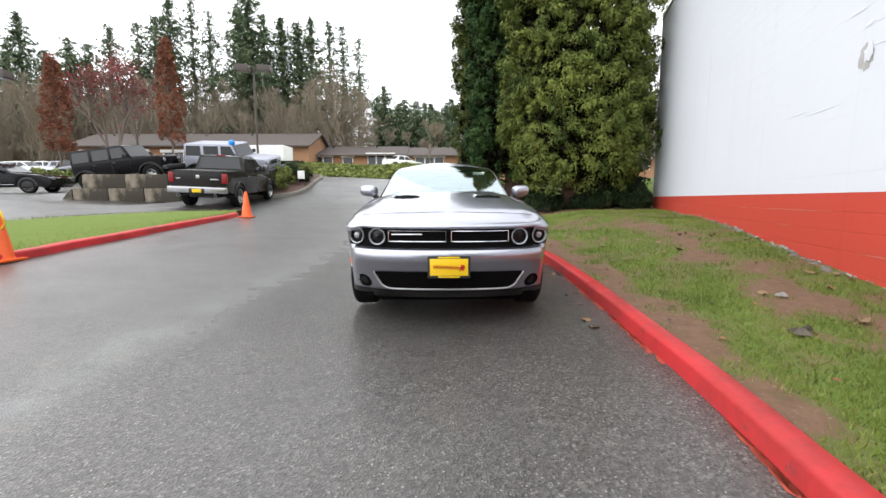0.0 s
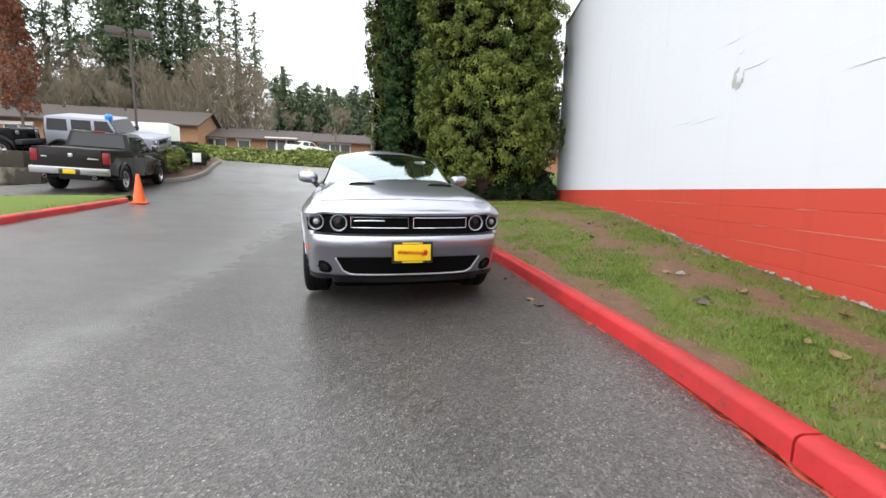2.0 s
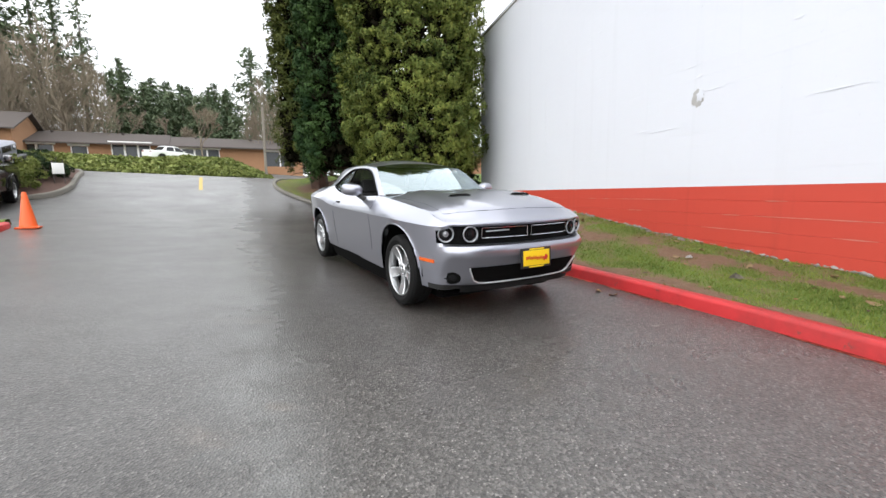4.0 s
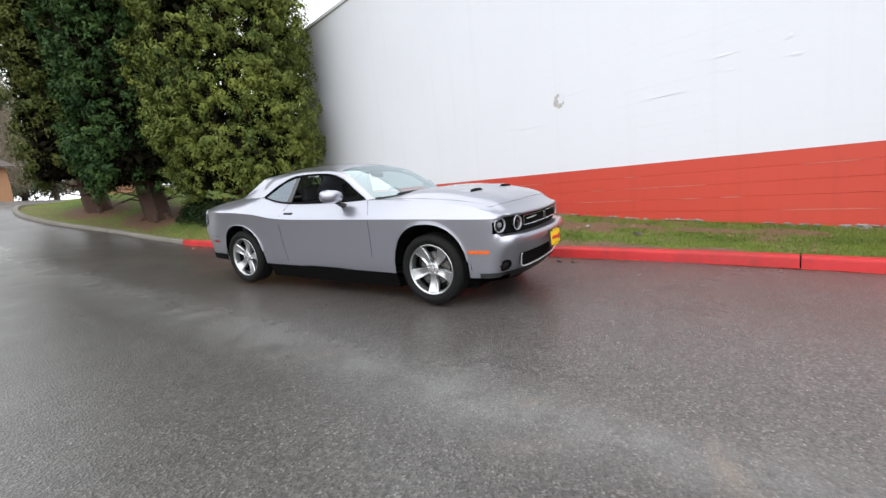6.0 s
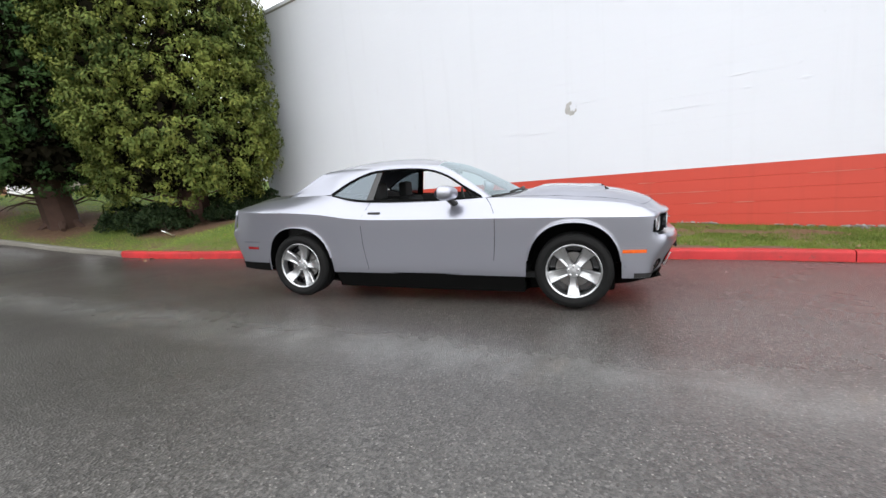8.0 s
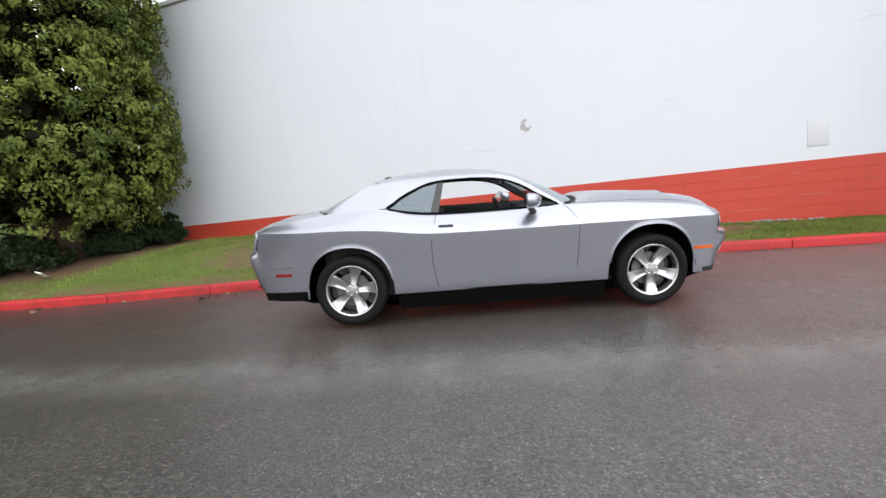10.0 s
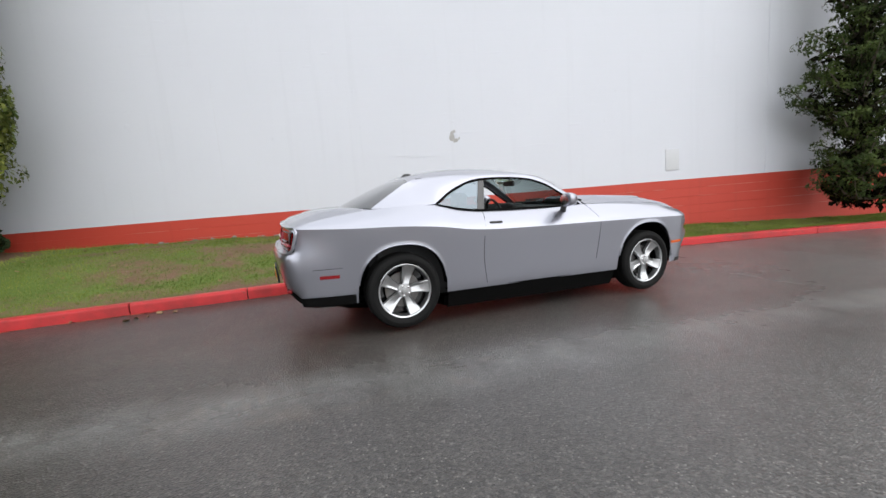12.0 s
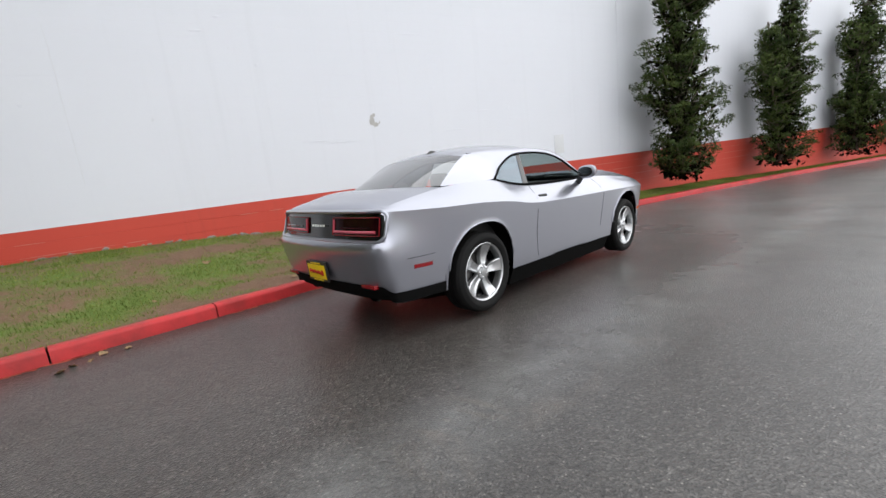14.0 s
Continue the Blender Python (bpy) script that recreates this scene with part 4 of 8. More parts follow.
# unseen solids under the car, added to block red light off the kerb
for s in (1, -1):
    box("sill_light_block", (min(s * 0.70, s * 0.716), -1.02, 0.118), (max(s * 0.70, s * 0.716), 1.02, 0.21), VOID, coupe, 0.0)
    rail_bar("light_block_pipe", [(s * 0.30, 0.9, 0.150), (s * 0.32, -0.6, 0.140), (s * 0.40, -1.1, 0.165), (s * 0.46, -1.8, 0.235), (s * 0.47, -2.2, 0.285)], 0.034, VOID, n=8)
rail_bar("light_block_bar", [(0, 1.0, 0.17), (0, -1.4, 0.16)], 0.055, VOID, n=8)
box("front_light_block", (-0.64, 1.05, 0.12), (0.64, 1.85, 0.34), VOID, coupe, 0.03, "unseen black block that stops light under the nose")
box("rear_light_block", (-0.6, -1.72, 0.15), (0.6, -1.05, 0.36), VOID, coupe, 0.03, "unseen black block that stops light between the rear wheels")
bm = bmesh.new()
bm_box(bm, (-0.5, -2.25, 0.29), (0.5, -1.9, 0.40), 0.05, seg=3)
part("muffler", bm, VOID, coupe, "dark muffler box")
# unseen box under the tail, added to block the same kerb light
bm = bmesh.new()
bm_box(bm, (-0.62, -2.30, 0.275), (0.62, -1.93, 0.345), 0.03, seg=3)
part("overhang_light_block", bm, VOID, coupe, "unseen black block that stops light under the tail")


def plan_y(x, front=True):
    pts = [p for p in plan_pts if (p[1] > 0) == front]
    return min(pts, key=lambda p: abs(p[0] - abs(x)))[1]


# front panel: dark recess with four round lamps and two framed grilles
xs = [(-0.865 + 1.73 * k / 40) for k in range(41)]
pv2 = [(x, plan_y(x) - 0.118 - 0.02 * smooth(0.8, 0.87, abs(x)), z) for x in xs for z in (0.688, 0.862)]
pf2 = [(2 * k, 2 * k + 1, 2 * k + 3, 2 * k + 2) for k in range(40)]
mesh_ob("grille_panel", pv2, pf2, VOID, coupe, "matt black nose panel between the headlamps")
for x in (0.765, 0.585, -0.585, -0.765):
    y = plan_y(x) - 0.125
    yaw = Euler((0, 0, -0.35 * (x / 0.77) ** 3)).to_matrix().to_4x4()
    at = Matrix.Translation((x, y, 0.786)) @ yaw
    v, f = lathe([(0.068, 0.0), (0.072, 0.03), (0.066, 0.036), (0.058, 0.018), (0.050, 0.010)], 28, "y")
    lamp = mesh_ob("headlamp", [at @ Vector(p) for p in v], f, DARKLENS, coupe, "round headlamp with pale ring")
    v, f = lathe([(0.050, 0.012), (0.030, 0.016), (0.0005, 0.018)], 24, "y")
    mesh_ob("lens", [at @ Vector(p) for p in v], f, DARKLENS, lamp)
    v, f = lathe([(0.072, 0.033), (0.068, 0.041), (0.060, 0.036), (0.057, 0.028)], 28, "y")
    mesh_ob("ring", [at @ Vector(p) for p in v], f, HALO, lamp, "pale halo ring")
    v, f = lathe([(0.026, 0.02), (0.024, 0.034), (0.0005, 0.040)], 20, "y")
    mesh_ob("projector", [at @ Vector(p) for p in v], f, CLEARLENS if abs(x) > 0.7 else DARKLENS, lamp)
for s in (1, -1):
    def frame_at(x, z, d):
        return (x, plan_y(x) - 0.118 + d, z)
    x0, x1, z0, z1 = 0.022 * s, 0.492 * s, 0.750, 0.836
    loop = []
    for k in range(13):
        loop.append(frame_at(x0 + (x1 - x0) * k / 12, z1, 0.028))
    for k in range(13):
        loop.append(frame_at(x1 + (x0 - x1) * k / 12, z0, 0.028))
    g = rail_bar("grille_surround", loop, 0.0036, CHROME, closed=True, label="slim bright grille frame")
    mv = [frame_at(x0 + (x1 - x0) * k / 12, z, 0.012) for k in range(13) for z in (z0, z1)]
    mesh_ob("grille_mesh", mv, [(2 * k, 2 * k + 1, 2 * k + 3, 2 * k + 2) for k in range(12)], VOID, g)
    for r in range(4):
        zz = z0 + 0.017 * (r + 1)
        rail_bar("bar", [frame_at(x0 + (x1 - x0) * k / 8, zz, 0.016) for k in range(9)], 0.0028, VOID, g, n=4)
badge_pts = [(0.465 - 0.25 * k / 6, plan_y(0.4) - 0.083, 0.808) for k in range(7)]
rail_bar("badge", badge_pts, 0.006, ALLOY, n=4, label="small pale bar badge")

# lower intake, its bright lip, fog lamps, splitter
def nose(x, z, out=0.004):
    """A place on the bumper skin."""
    return (x, plan_y(x) - float(np.interp(z, FRONT_Z, FRONT_IN)) + out, z)


intake_top, intake_low = [], []
for k in range(33):
    t = -1 + k / 16
    intake_top.append(nose(0.61 * t, 0.510 - 0.008 * t * t))
    intake_low.append(nose((0.565 + 0.045 * abs(t) ** 9) * t, 0.352 + 0.140 * abs(t) ** 22))
iv, jf = [], []
for k in range(33):
    a, b = np.array(intake_top[k]), np.array(intake_low[k])
    for r in range(6):
        p = a + (b - a) * r / 5
        iv.append(nose(p[0], p[2]))
jf = [(k * 6 + r, k * 6 + r + 1, k * 6 + r + 7, k * 6 + r + 6) for k in range(32) for r in range(5)]
mesh_ob("lower_intake", iv, jf, VOID, coupe, "wide black lower intake")
rail_bar("intake_lip", [nose(p[0] * 1.01, p[2] - 0.004, 0.020) for p in [intake_top[0]] + intake_low + [intake_top[-1]]], 0.0068, BRIGHTTRIM, label="thin bright lip under the intake")
splitter = [(x, plan_y(x) - d, z) for x in [(-0.64 + 1.28 * k / 30) for k in range(31)] for z, d in ((0.315, 0.128), (0.295, 0.145), (0.265, 0.165))]
mesh_ob("chin_spoiler", splitter, [(3 * k + a, 3 * k + 1 + a, 3 * k + 4 + a, 3 * k + 3 + a) for k in range(30) for a in (0, 1)], BLACKTRIM, coupe, "black chin spoiler")
skin = bvhtree.BVHTree.FromPolygons([Vector(p) for p in bv], bf)


def on_skin(p, d, out):
    """The body skin met from outside along d, lifted by out."""
    hit = skin.ray_cast(Vector(p) - Vector(d) * 0.4, Vector(d), 0.9)
    return (hit[0] if hit[0] else Vector(p)) - Vector(d) * out


for s in (1, -1):
    aim = Vector((-0.62 * s, -0.78, 0.0)).normalized()
    across = aim.cross(Vector((0, 0, 1)))
    mid = Vector((0.735 * s, plan_y(0.735) - 0.08, 0.400))

    def ring_on(r0, r1, out0, out1, n=28, squash=0.8):
        pts = []
        for r, o in ((r0, out0), (r1, out1)):
            for k in range(n):
                a = 2 * math.pi * k / n
                pts.append(on_skin(mid + across * (r * math.cos(a)) + Vector((0, 0, r * squash * math.sin(a))), aim, o))
        return pts, [(k, (k + 1) % n, n + (k + 1) % n, n + k) for k in range(n)]

    fog = mesh_ob("fog_lamp", *joined(ring_on(0.072, 0.045, 0.0005, 0.002), ring_on(0.045, 0.001, 0.002, 0.002)), VOID, coupe, "round fog lamp in dark pocket")
    mesh_ob("lens", *joined(ring_on(0.034, 0.028, 0.003, 0.006, squash=0.95), ring_on(0.028, 0.001, 0.006, 0.007, squash=0.95)), DARKLENS, fog)


def plate(name, x, y, z, w, h, face, tilt=0.0, label=""):
    """A dealer plate: yellow card in a black frame, its script as plain red strokes."""
    at = Matrix.Translation((x, y, z)) @ Euler((tilt, 0, 0 if face > 0 else math.pi)).to_matrix().to_4x4()
    p = box(name, (-w / 2, -0.008, -h / 2), (w / 2, 0.010, h / 2), BLACKTRIM, coupe, 0.004, label, at)
    box("card", (-w / 2 + 0.018, 0.008, -h / 2 + 0.022), (w / 2 - 0.018, 0.0135, h / 2 - 0.022), YELLOW, p, 0.001, "yellow card", at)
    for zz in (-h / 2 + 0.011, h / 2 - 0.011):
        box("frame_strip", (-w / 4, 0.008, zz - 0.006), (w / 4, 0.013, zz + 0.006), YELLOW, p, 0.001, "", at)
    wave = [(w * (-0.36 + 0.72 * k / 40), 0.0145, h * ((0.10 if k > 6 else 0.16) * math.sin(k * 1.9) - 0.05 + 0.002 * k)) for k in range(41)]
    v, f = tube([at @ Vector(q) for q in wave], [0.0085 if k < 6 else 0.0055 for k in range(41)], 5, flat=0.6)
    mesh_ob("script_stroke", v, f, PLATERED, p, "unreadable red script")
    return p


plate("front_plate", 0.0, 2.436, 0.560, 0.34, 0.178, 1, 0.06, "black-framed yellow dealer plate")
plate("rear_plate", 0.0, -2.542, 0.505, 0.31, 0.165, -1, -0.12, "black-framed yellow dealer plate")

# hood scoops, seams, wipers
for s in (1, -1):
    sv, sf = [], []
    for i in range(9):
        u = i / 8
        for j in range(5):
            v = j / 4
            x = s * (0.245 + 0.265 * u)
            y = 1.50 + 0.25 * v
            hz = float(hood_pts[np.argmin((hood_pts[:, 0] - x) ** 2 + (hood_pts[:, 1] - y) ** 2), 2])
            sv.append((x, y, hz - 0.003 + 0.022 * math.sin(math.pi * u) ** 0.10 * v**1.3))
    for i in range(8):
        for j in range(4):
            o = i * 5 + j
            sf.append((o, o + 5, o + 6, o + 1))
    sc = mesh_ob("hood_scoop", sv, sf, SILVER, coupe, "raised hood scoop")
    rim = [sv[i * 5 + 4] for i in range(9)]
    base = [(p[0], p[1] + 0.034 * math.sin(math.pi * k / 8) ** 0.12, p[2] - 0.018 * math.sin(math.pi * k / 8) ** 0.10 - 0.003) for k, p in enumerate(rim)]
    mesh_ob("opening", [(p[0], p[1] + 0.003, p[2]) for p in rim] + [(p[0], p[1] + 0.006, p[2]) for p in base],
            [(k, k + 1, 10 + k, 9 + k) for k in range(8)], VOID, sc, "black scoop mouth")


def hood_z(x, y):
    d = (hood_pts[:, 0] - x) ** 2 + (hood_pts[:, 1] - y) ** 2
    k = np.argsort(d)[:4]
    w = 1 / (d[k] + 1e-5)
    return float((hood_pts[k, 2] * w).sum() / w.sum())


seam_x = [(-0.735 + 1.47 * k / 40) for k in range(41)]
rail_bar("hood_gap", [(x, 2.185 - 0.13 * (x / 0.735) ** 4, hood_z(x, 2.185 - 0.13 * (x / 0.735) ** 4) + 0.0005) for x in seam_x], 0.0017, SEAM, n=4)
for s in (1, -1):
    line = [(0.735 + 0.015 * k / 20, 2.055 - 1.28 * k / 20) for k in range(21)]
    rail_bar("hood_gap", [(s * x, y, hood_z(s * x, y) + 0.0005) for x, y in line], 0.0017, SEAM, n=4)
for x0, x1 in ((0.50, -0.10), (-0.12, -0.62)):
    pts = [(x0 + (x1 - x0) * k / 8, 0.83 + 0.10 * (1 - (2 * (x0 + (x1 - x0) * k / 8) / 1.3) ** 2) - 0.02, 1.088 + 0.012 * math.sin(k / 8 * 3.1)) for k in range(9)]
    rail_bar("wiper", pts, 0.010, BLACKTRIM, n=5, flat=1.4, label="black wiper arm")
cw = [(x, y_, z_) for x, y_, z_ in ((-0.7, 0.70, 1.058), (-0.4, 0.885, 1.066), (0, 0.945, 1.068), (0.4, 0.885, 1.066), (0.7, 0.70, 1.058))]
rail_bar("cowl_trim", [tuple(p) for p in spline(cw, 25)], 0.016, BLACKTRIM, n=6)

# doors' handles, side lamps, mirrors
for s in (1, -1):
    hx = side_at(-0.51, 0.927)
    bm = bmesh.new()
    bm_box(bm, (hx - 0.016, -0.585, 0.914), (hx + 0.010, -0.44, 0.942), 0.012)
    for v in bm.verts:
        v.co.x = s * (v.co.x - 0.10 * (v.co.z - 0.927))
    h = part("door_handle", bm, BLACKTRIM, coupe, "dark door handle recess")
    for yy, zz, w, mt, lab in ((1.985, 0.545, 0.20, AMBER, "amber front side marker"), (-2.13, 0.552, 0.165, REDLENS, "red rear side marker")):
        n_ = 8
        vs = []
        for k in range(n_ + 1):
            y = yy - w / 2 + w * k / n_
            xx = side_at(y, zz)
            vs += [(s * (xx + 0.004), y, zz - 0.016), (s * (xx + 0.007), y, zz + 0.014), (s * (xx - 0.02), y, zz + 0.014), (s * (xx - 0.02), y, zz - 0.016)]
        fs = [(4 * k + a, 4 * k + (a + 1) % 4, 4 * k + 4 + (a + 1) % 4, 4 * k + 4 + a) for k in range(n_) for a in range(4)]
        mesh_ob("side_marker", vs, fs + [(0, 1, 2, 3), (4 * n_ + 3, 4 * n_ + 2, 4 * n_ + 1, 4 * n_)], mt, coupe, lab, smooth=False)
    # door mirror: rounded shell on a leaning stalk, glass to the rear
    bm = bmesh.new()
    bmesh.ops.create_uvsphere(bm, u_segments=24, v_segments=16, radius=1)
    for v in bm.verts:
        x, y, z = v.co
        e = lambda q, p: math.copysign(abs(q) ** p, q)
        x, z = e(x, 0.72), e(z, 0.72)
        y = y if y > 0 else y * 0.28
        v.co = Vector((s * (0.962 + 0.118 * x), 0.285 + 0.115 * y - 0.03 * x, 1.115 + 0.072 * z + 0.008 * x))
    mir = part("door_mirror", bm, SILVER, coupe, "silver door mirror")
    gv_ = [(s * (0.962 + 0.100 * math.cos(a)), 0.250 - 0.03 * math.cos(a), 1.115 + 0.056 * math.sin(a)) for a in [2 * math.pi * k / 20 for k in range(20)]]
    mesh_ob("mirror_glass", gv_, [tuple(range(20))], MIRROR, mir, "mirror glass", smooth=False)
    v, f = tube([(s * 0.90, 0.30, 1.07), (s * 0.85, 0.33, 1.02), (s * 0.80, 0.36, 0.985)], [0.034, 0.030, 0.036], 8)
    mesh_ob("stalk", v, f, BLACKTRIM, mir, "dark mirror stalk")

# rear: black lamp panel, two red loops, pale letters as bars, lower valance, pipes
xr = [(-0.765 + 1.53 * k / 40) for k in range(41)]
rp = [(x, plan_y(x, False) + 0.082 + 0.035 * t, 0.768 + 0.22 * t) for x in xr for t in (0.0, 1.0)]
mesh_ob("tail_panel", rp, [(2 * k, 2 * k + 2, 2 * k + 3, 2 * k + 1) for k in range(40)], GLOSSBLACK, coupe, "gloss black tail panel")
for s in (1, -1):
    def tail_at(x, z, d):
        return (x, plan_y(x, False) + 0.082 + 0.035 * (z - 0.768) / 0.22 - d, z)
    x0, x1, z0, z1 = 0.205 * s, 0.735 * s, 0.808, 0.940
    mv = [tail_at(x0 + (x1 - x0) * k / 14, z, 0.010) for k in range(15) for z in (z0, z1)]
    tl = mesh_ob("tail_lamp", mv, [(2 * k, 2 * k + 2, 2 * k + 3, 2 * k + 1) for k in range(14)], TAILGLASS, coupe, "dark red looped tail lamp")
    loop = [tail_at(x0 + (x1 - x0) * k / 14, z1, 0.012) for k in range(15)] + [tail_at(x1 + (x0 - x1) * k / 14, z0, 0.014) for k in range(15)]
    rail_bar("loop", loop, 0.0042, REDLENS, tl, True, "red rim of the lamp")
    rail_bar("light_guide", [tail_at(x0 + (x1 - x0) * (0.06 + 0.88 * k / 10), z0 + 0.026, 0.016) for k in range(11)], 0.012, TAILBAR, tl, False, "pink light guide")
    rail_bar("light_guide", [tail_at(x0 + (x1 - x0) * 0.035, z0 + 0.016 + (z1 - z0 - 0.03) * k / 6, 0.016) for k in range(7)], 0.0075, TAILBAR, tl, False, "pink light guide")
    # left bar is coloured pale for the white reflected in that lamp
    rail_bar("lens_sheen_bar", [tail_at(x0 + (x1 - x0) * (0.22 + 0.6 * k / 8), z0 + 0.056, 0.014) for k in range(9)], 0.013, CLEARLENS if s < 0 else DARKLENS, tl, False, "", 6, 0.5)
    # lower reflectors and pipes
    rx = 0.60 * s
    box("reflector", (rx - 0.085, -2.478, 0.412), (rx + 0.085, -2.438, 0.440), REDLENS, coupe, 0.006, "red rear reflector")
    v, f = lathe([(0.036, -0.10), (0.042, 0.0), (0.036, 0.004), (0.034, -0.09)], 18, "y")
    mesh_ob("exhaust_tip", [(p[0] * 1.7 + 0.47 * s, -2.335 - p[1], p[2] * 0.7 + 0.285) for p in v], f, CHROME, coupe, "bright exhaust tip")
# painted rim round the tail panel
rim_loop = []
for cx, cz, a0 in ((0.745, 0.928, 0.0), (-0.745, 0.928, 0.5), (-0.745, 0.822, 1.0), (0.745, 0.822, 1.5)):
    for k in range(9):
        a = math.pi * (a0 + 0.5 * k / 8)
        rim_loop.append((cx + 0.050 * math.cos(a), cz + 0.054 * math.sin(a)))
    if a0 in (0.0, 1.0):
        far = -cx
        rim_loop += [(cx + (far - cx) * k / 24, cz + 0.054 * (1 if a0 == 0.0 else -1)) for k in range(1, 24)]
rail_bar("tail_surround", [(x, plan_y(x, False) + float(np.interp(z, (0.765, 0.985), (0.030, 0.098))), z) for x, z in rim_loop], 0.0125, SILVER, closed=True, label="silver rim round the tail panel", n=8)
for k in range(5):
    x = 0.085 - 0.0425 * k
    box("letter_bar", (x - 0.012, -2.492, 0.868), (x + 0.012, -2.484, 0.886), WHITEPRINT, coupe, 0.002)
tail_cols = [k for k in range(ns) if half[k][0][1] < -1.91]


def tail_skin(k, z, out=0.004):
    """A place on the rear skin of column k, a little proud of it."""
    col = half[k]
    zs = [p[2] for p in col[:12]]
    x, y = np.interp(z, zs, [p[0] for p in col[:12]]), np.interp(z, zs, [p[1] for p in col[:12]])
    i = stations[k]
    return (float(x) - tangent[i][1] * out, float(y) + tangent[i][0] * out, z)


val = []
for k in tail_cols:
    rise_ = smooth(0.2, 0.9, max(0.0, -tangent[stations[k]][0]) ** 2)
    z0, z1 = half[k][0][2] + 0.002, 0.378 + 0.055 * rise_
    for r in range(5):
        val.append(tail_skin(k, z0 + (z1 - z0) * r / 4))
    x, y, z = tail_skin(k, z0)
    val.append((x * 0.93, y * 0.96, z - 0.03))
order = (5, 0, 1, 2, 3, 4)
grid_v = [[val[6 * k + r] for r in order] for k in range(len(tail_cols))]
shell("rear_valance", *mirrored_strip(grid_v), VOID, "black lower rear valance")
nose_cols = [k for k in range(ns) if half[k][0][1] > 1.93]
chin = []
for k in nose_cols:
    z0 = half[k][0][2] + 0.002
    z1 = z0 + 0.045
    pts = []
    for r in range(4):
        pts.append(tail_skin(k, z0 + (z1 - z0) * r / 3))
    x, y, z = tail_skin(k, z0)
    chin.append([(x * 0.95, y * 0.965, z - 0.012)] + pts)
shell("front_valance", *mirrored_strip(chin), BLACKTRIM, "black lower front valance")
v, f = lathe([(0.0005, 0.046), (0.02, 0.04), (0.034, 0.02), (0.04, 0.0)], 14)
mesh_ob("antenna", [(p[0] * 0.8, p[1] * 1.9 - 1.12, p[2] + 1.415) for p in v], f, BLACKTRIM, coupe, "small black roof aerial")

# ---- cabin ----
box("cabin_floor", (-0.72, -1.3, 0.25), (0.72, 1.2, 0.30), CABIN, coupe, 0.0)
for s in (1, -1):
    box("door_panel", (min(s * 0.735, s * 0.765), -0.75, 0.30), (max(s * 0.735, s * 0.765), 0.75, 1.045), CABIN, coupe, 0.01)
    box("rear_side_panel", (min(s * 0.62, s * 0.75), -1.68, 0.30), (max(s * 0.62, s * 0.75), -0.76, 1.035), CABIN, coupe, 0.01)
box("firewall", (-0.72, 0.80, 0.30), (0.72, 0.86, 1.02), CABIN, coupe, 0.0)
box("parcel_shelf", (-0.62, -1.86, 1.04), (0.62, -1.28, 1.075), CABIN, coupe, 0.01)
box("bulkhead", (-0.70, -1.75, 0.30), (0.70, -1.68, 1.05), CABIN, coupe, 0.0)
bm = bmesh.new()
bm_box(bm, (-0.72, 0.36, 0.70), (0.72, 0.86, 1.03), 0.06, seg=4)
part("dashboard", bm, CABIN, coupe, "dark dashboard")
bm = bmesh.new()
bm_box(bm, (-0.56, 0.33, 0.96), (-0.20, 0.52, 1.065), 0.04, seg=4)
part("instrument_hood", bm, CABIN, coupe)
ring = [(-0.37 + 0.185 * math.cos(a), 0.19 - 0.075 * math.sin(a), 0.955 + 0.170 * math.sin(a)) for a in [2 * math.pi * k / 32 for k in range(32)]]
wheel = rail_bar("steering_wheel", ring, 0.016, BLACKTRIM, closed=True, n=8)
for a in (0.2, math.pi - 0.2, -math.pi / 2):
    rail_bar("spoke", [(-0.37 + 0.18 * r * math.cos(a), 0.21 - 0.07 * r * math.sin(a), 0.955 + 0.165 * r * math.sin(a)) for r in (0.1, 0.55, 1)], 0.016, CABIN, wheel, n=6)
rail_bar("steering_column", [(-0.37, 0.21, 0.955), (-0.37, 0.45, 0.86)], 0.045, CABIN, n=10)


def cabin_seat(x, y, wide, back, headrests):
    bm = bmesh.new()
    bm_box(bm, (x - wide / 2, y, 0.36), (x + wide / 2, y + 0.50, 0.53), 0.05, seg=3)
    st = part("seat", bm, CABIN, coupe, "dark cloth seat")
    bm = bmesh.new()
    bm_box(bm, (x - wide / 2, y - 0.10, 0.48), (x + wide / 2, y + 0.06, back), 0.05, seg=3)
    for v in bm.verts:
        v.co.y -= 0.30 * (v.co.z - 0.48)
    part("backrest", bm, CABIN, st)
    for hx in headrests:
        bm = bmesh.new()
        bm_box(bm, (hx - 0.12, y - 0.31, back + 0.0), (hx + 0.12, y - 0.20, back + 0.19), 0.045, seg=3)
        part("headrest", bm, CABIN, st)


cabin_seat(0.38, -0.42, 0.50, 1.04, (0.38,))
cabin_seat(-0.38, -0.42, 0.50, 1.04, (-0.38,))
cabin_seat(0.0, -1.28, 1.22, 0.98, ())
bm = bmesh.new()
bm_box(bm, (-0.11, 0.16, 1.285), (0.11, 0.19, 1.345), 0.012)
part("rear_view_mirror", bm, BLACKTRIM, coupe)
rail_bar("mirror_arm", [(0, 0.18, 1.34), (0, 0.20, 1.40)], 0.012, BLACKTRIM, n=6)
box("headlining", (-0.55, -1.2, 1.375), (0.55, 0.0, 1.385), CABIN, coupe, 0.0)
stick_v = [(-0.50, 0.385, 1.286), (-0.36, 0.405, 1.286), (-0.36, 0.36, 1.318), (-0.50, 0.34, 1.318)]
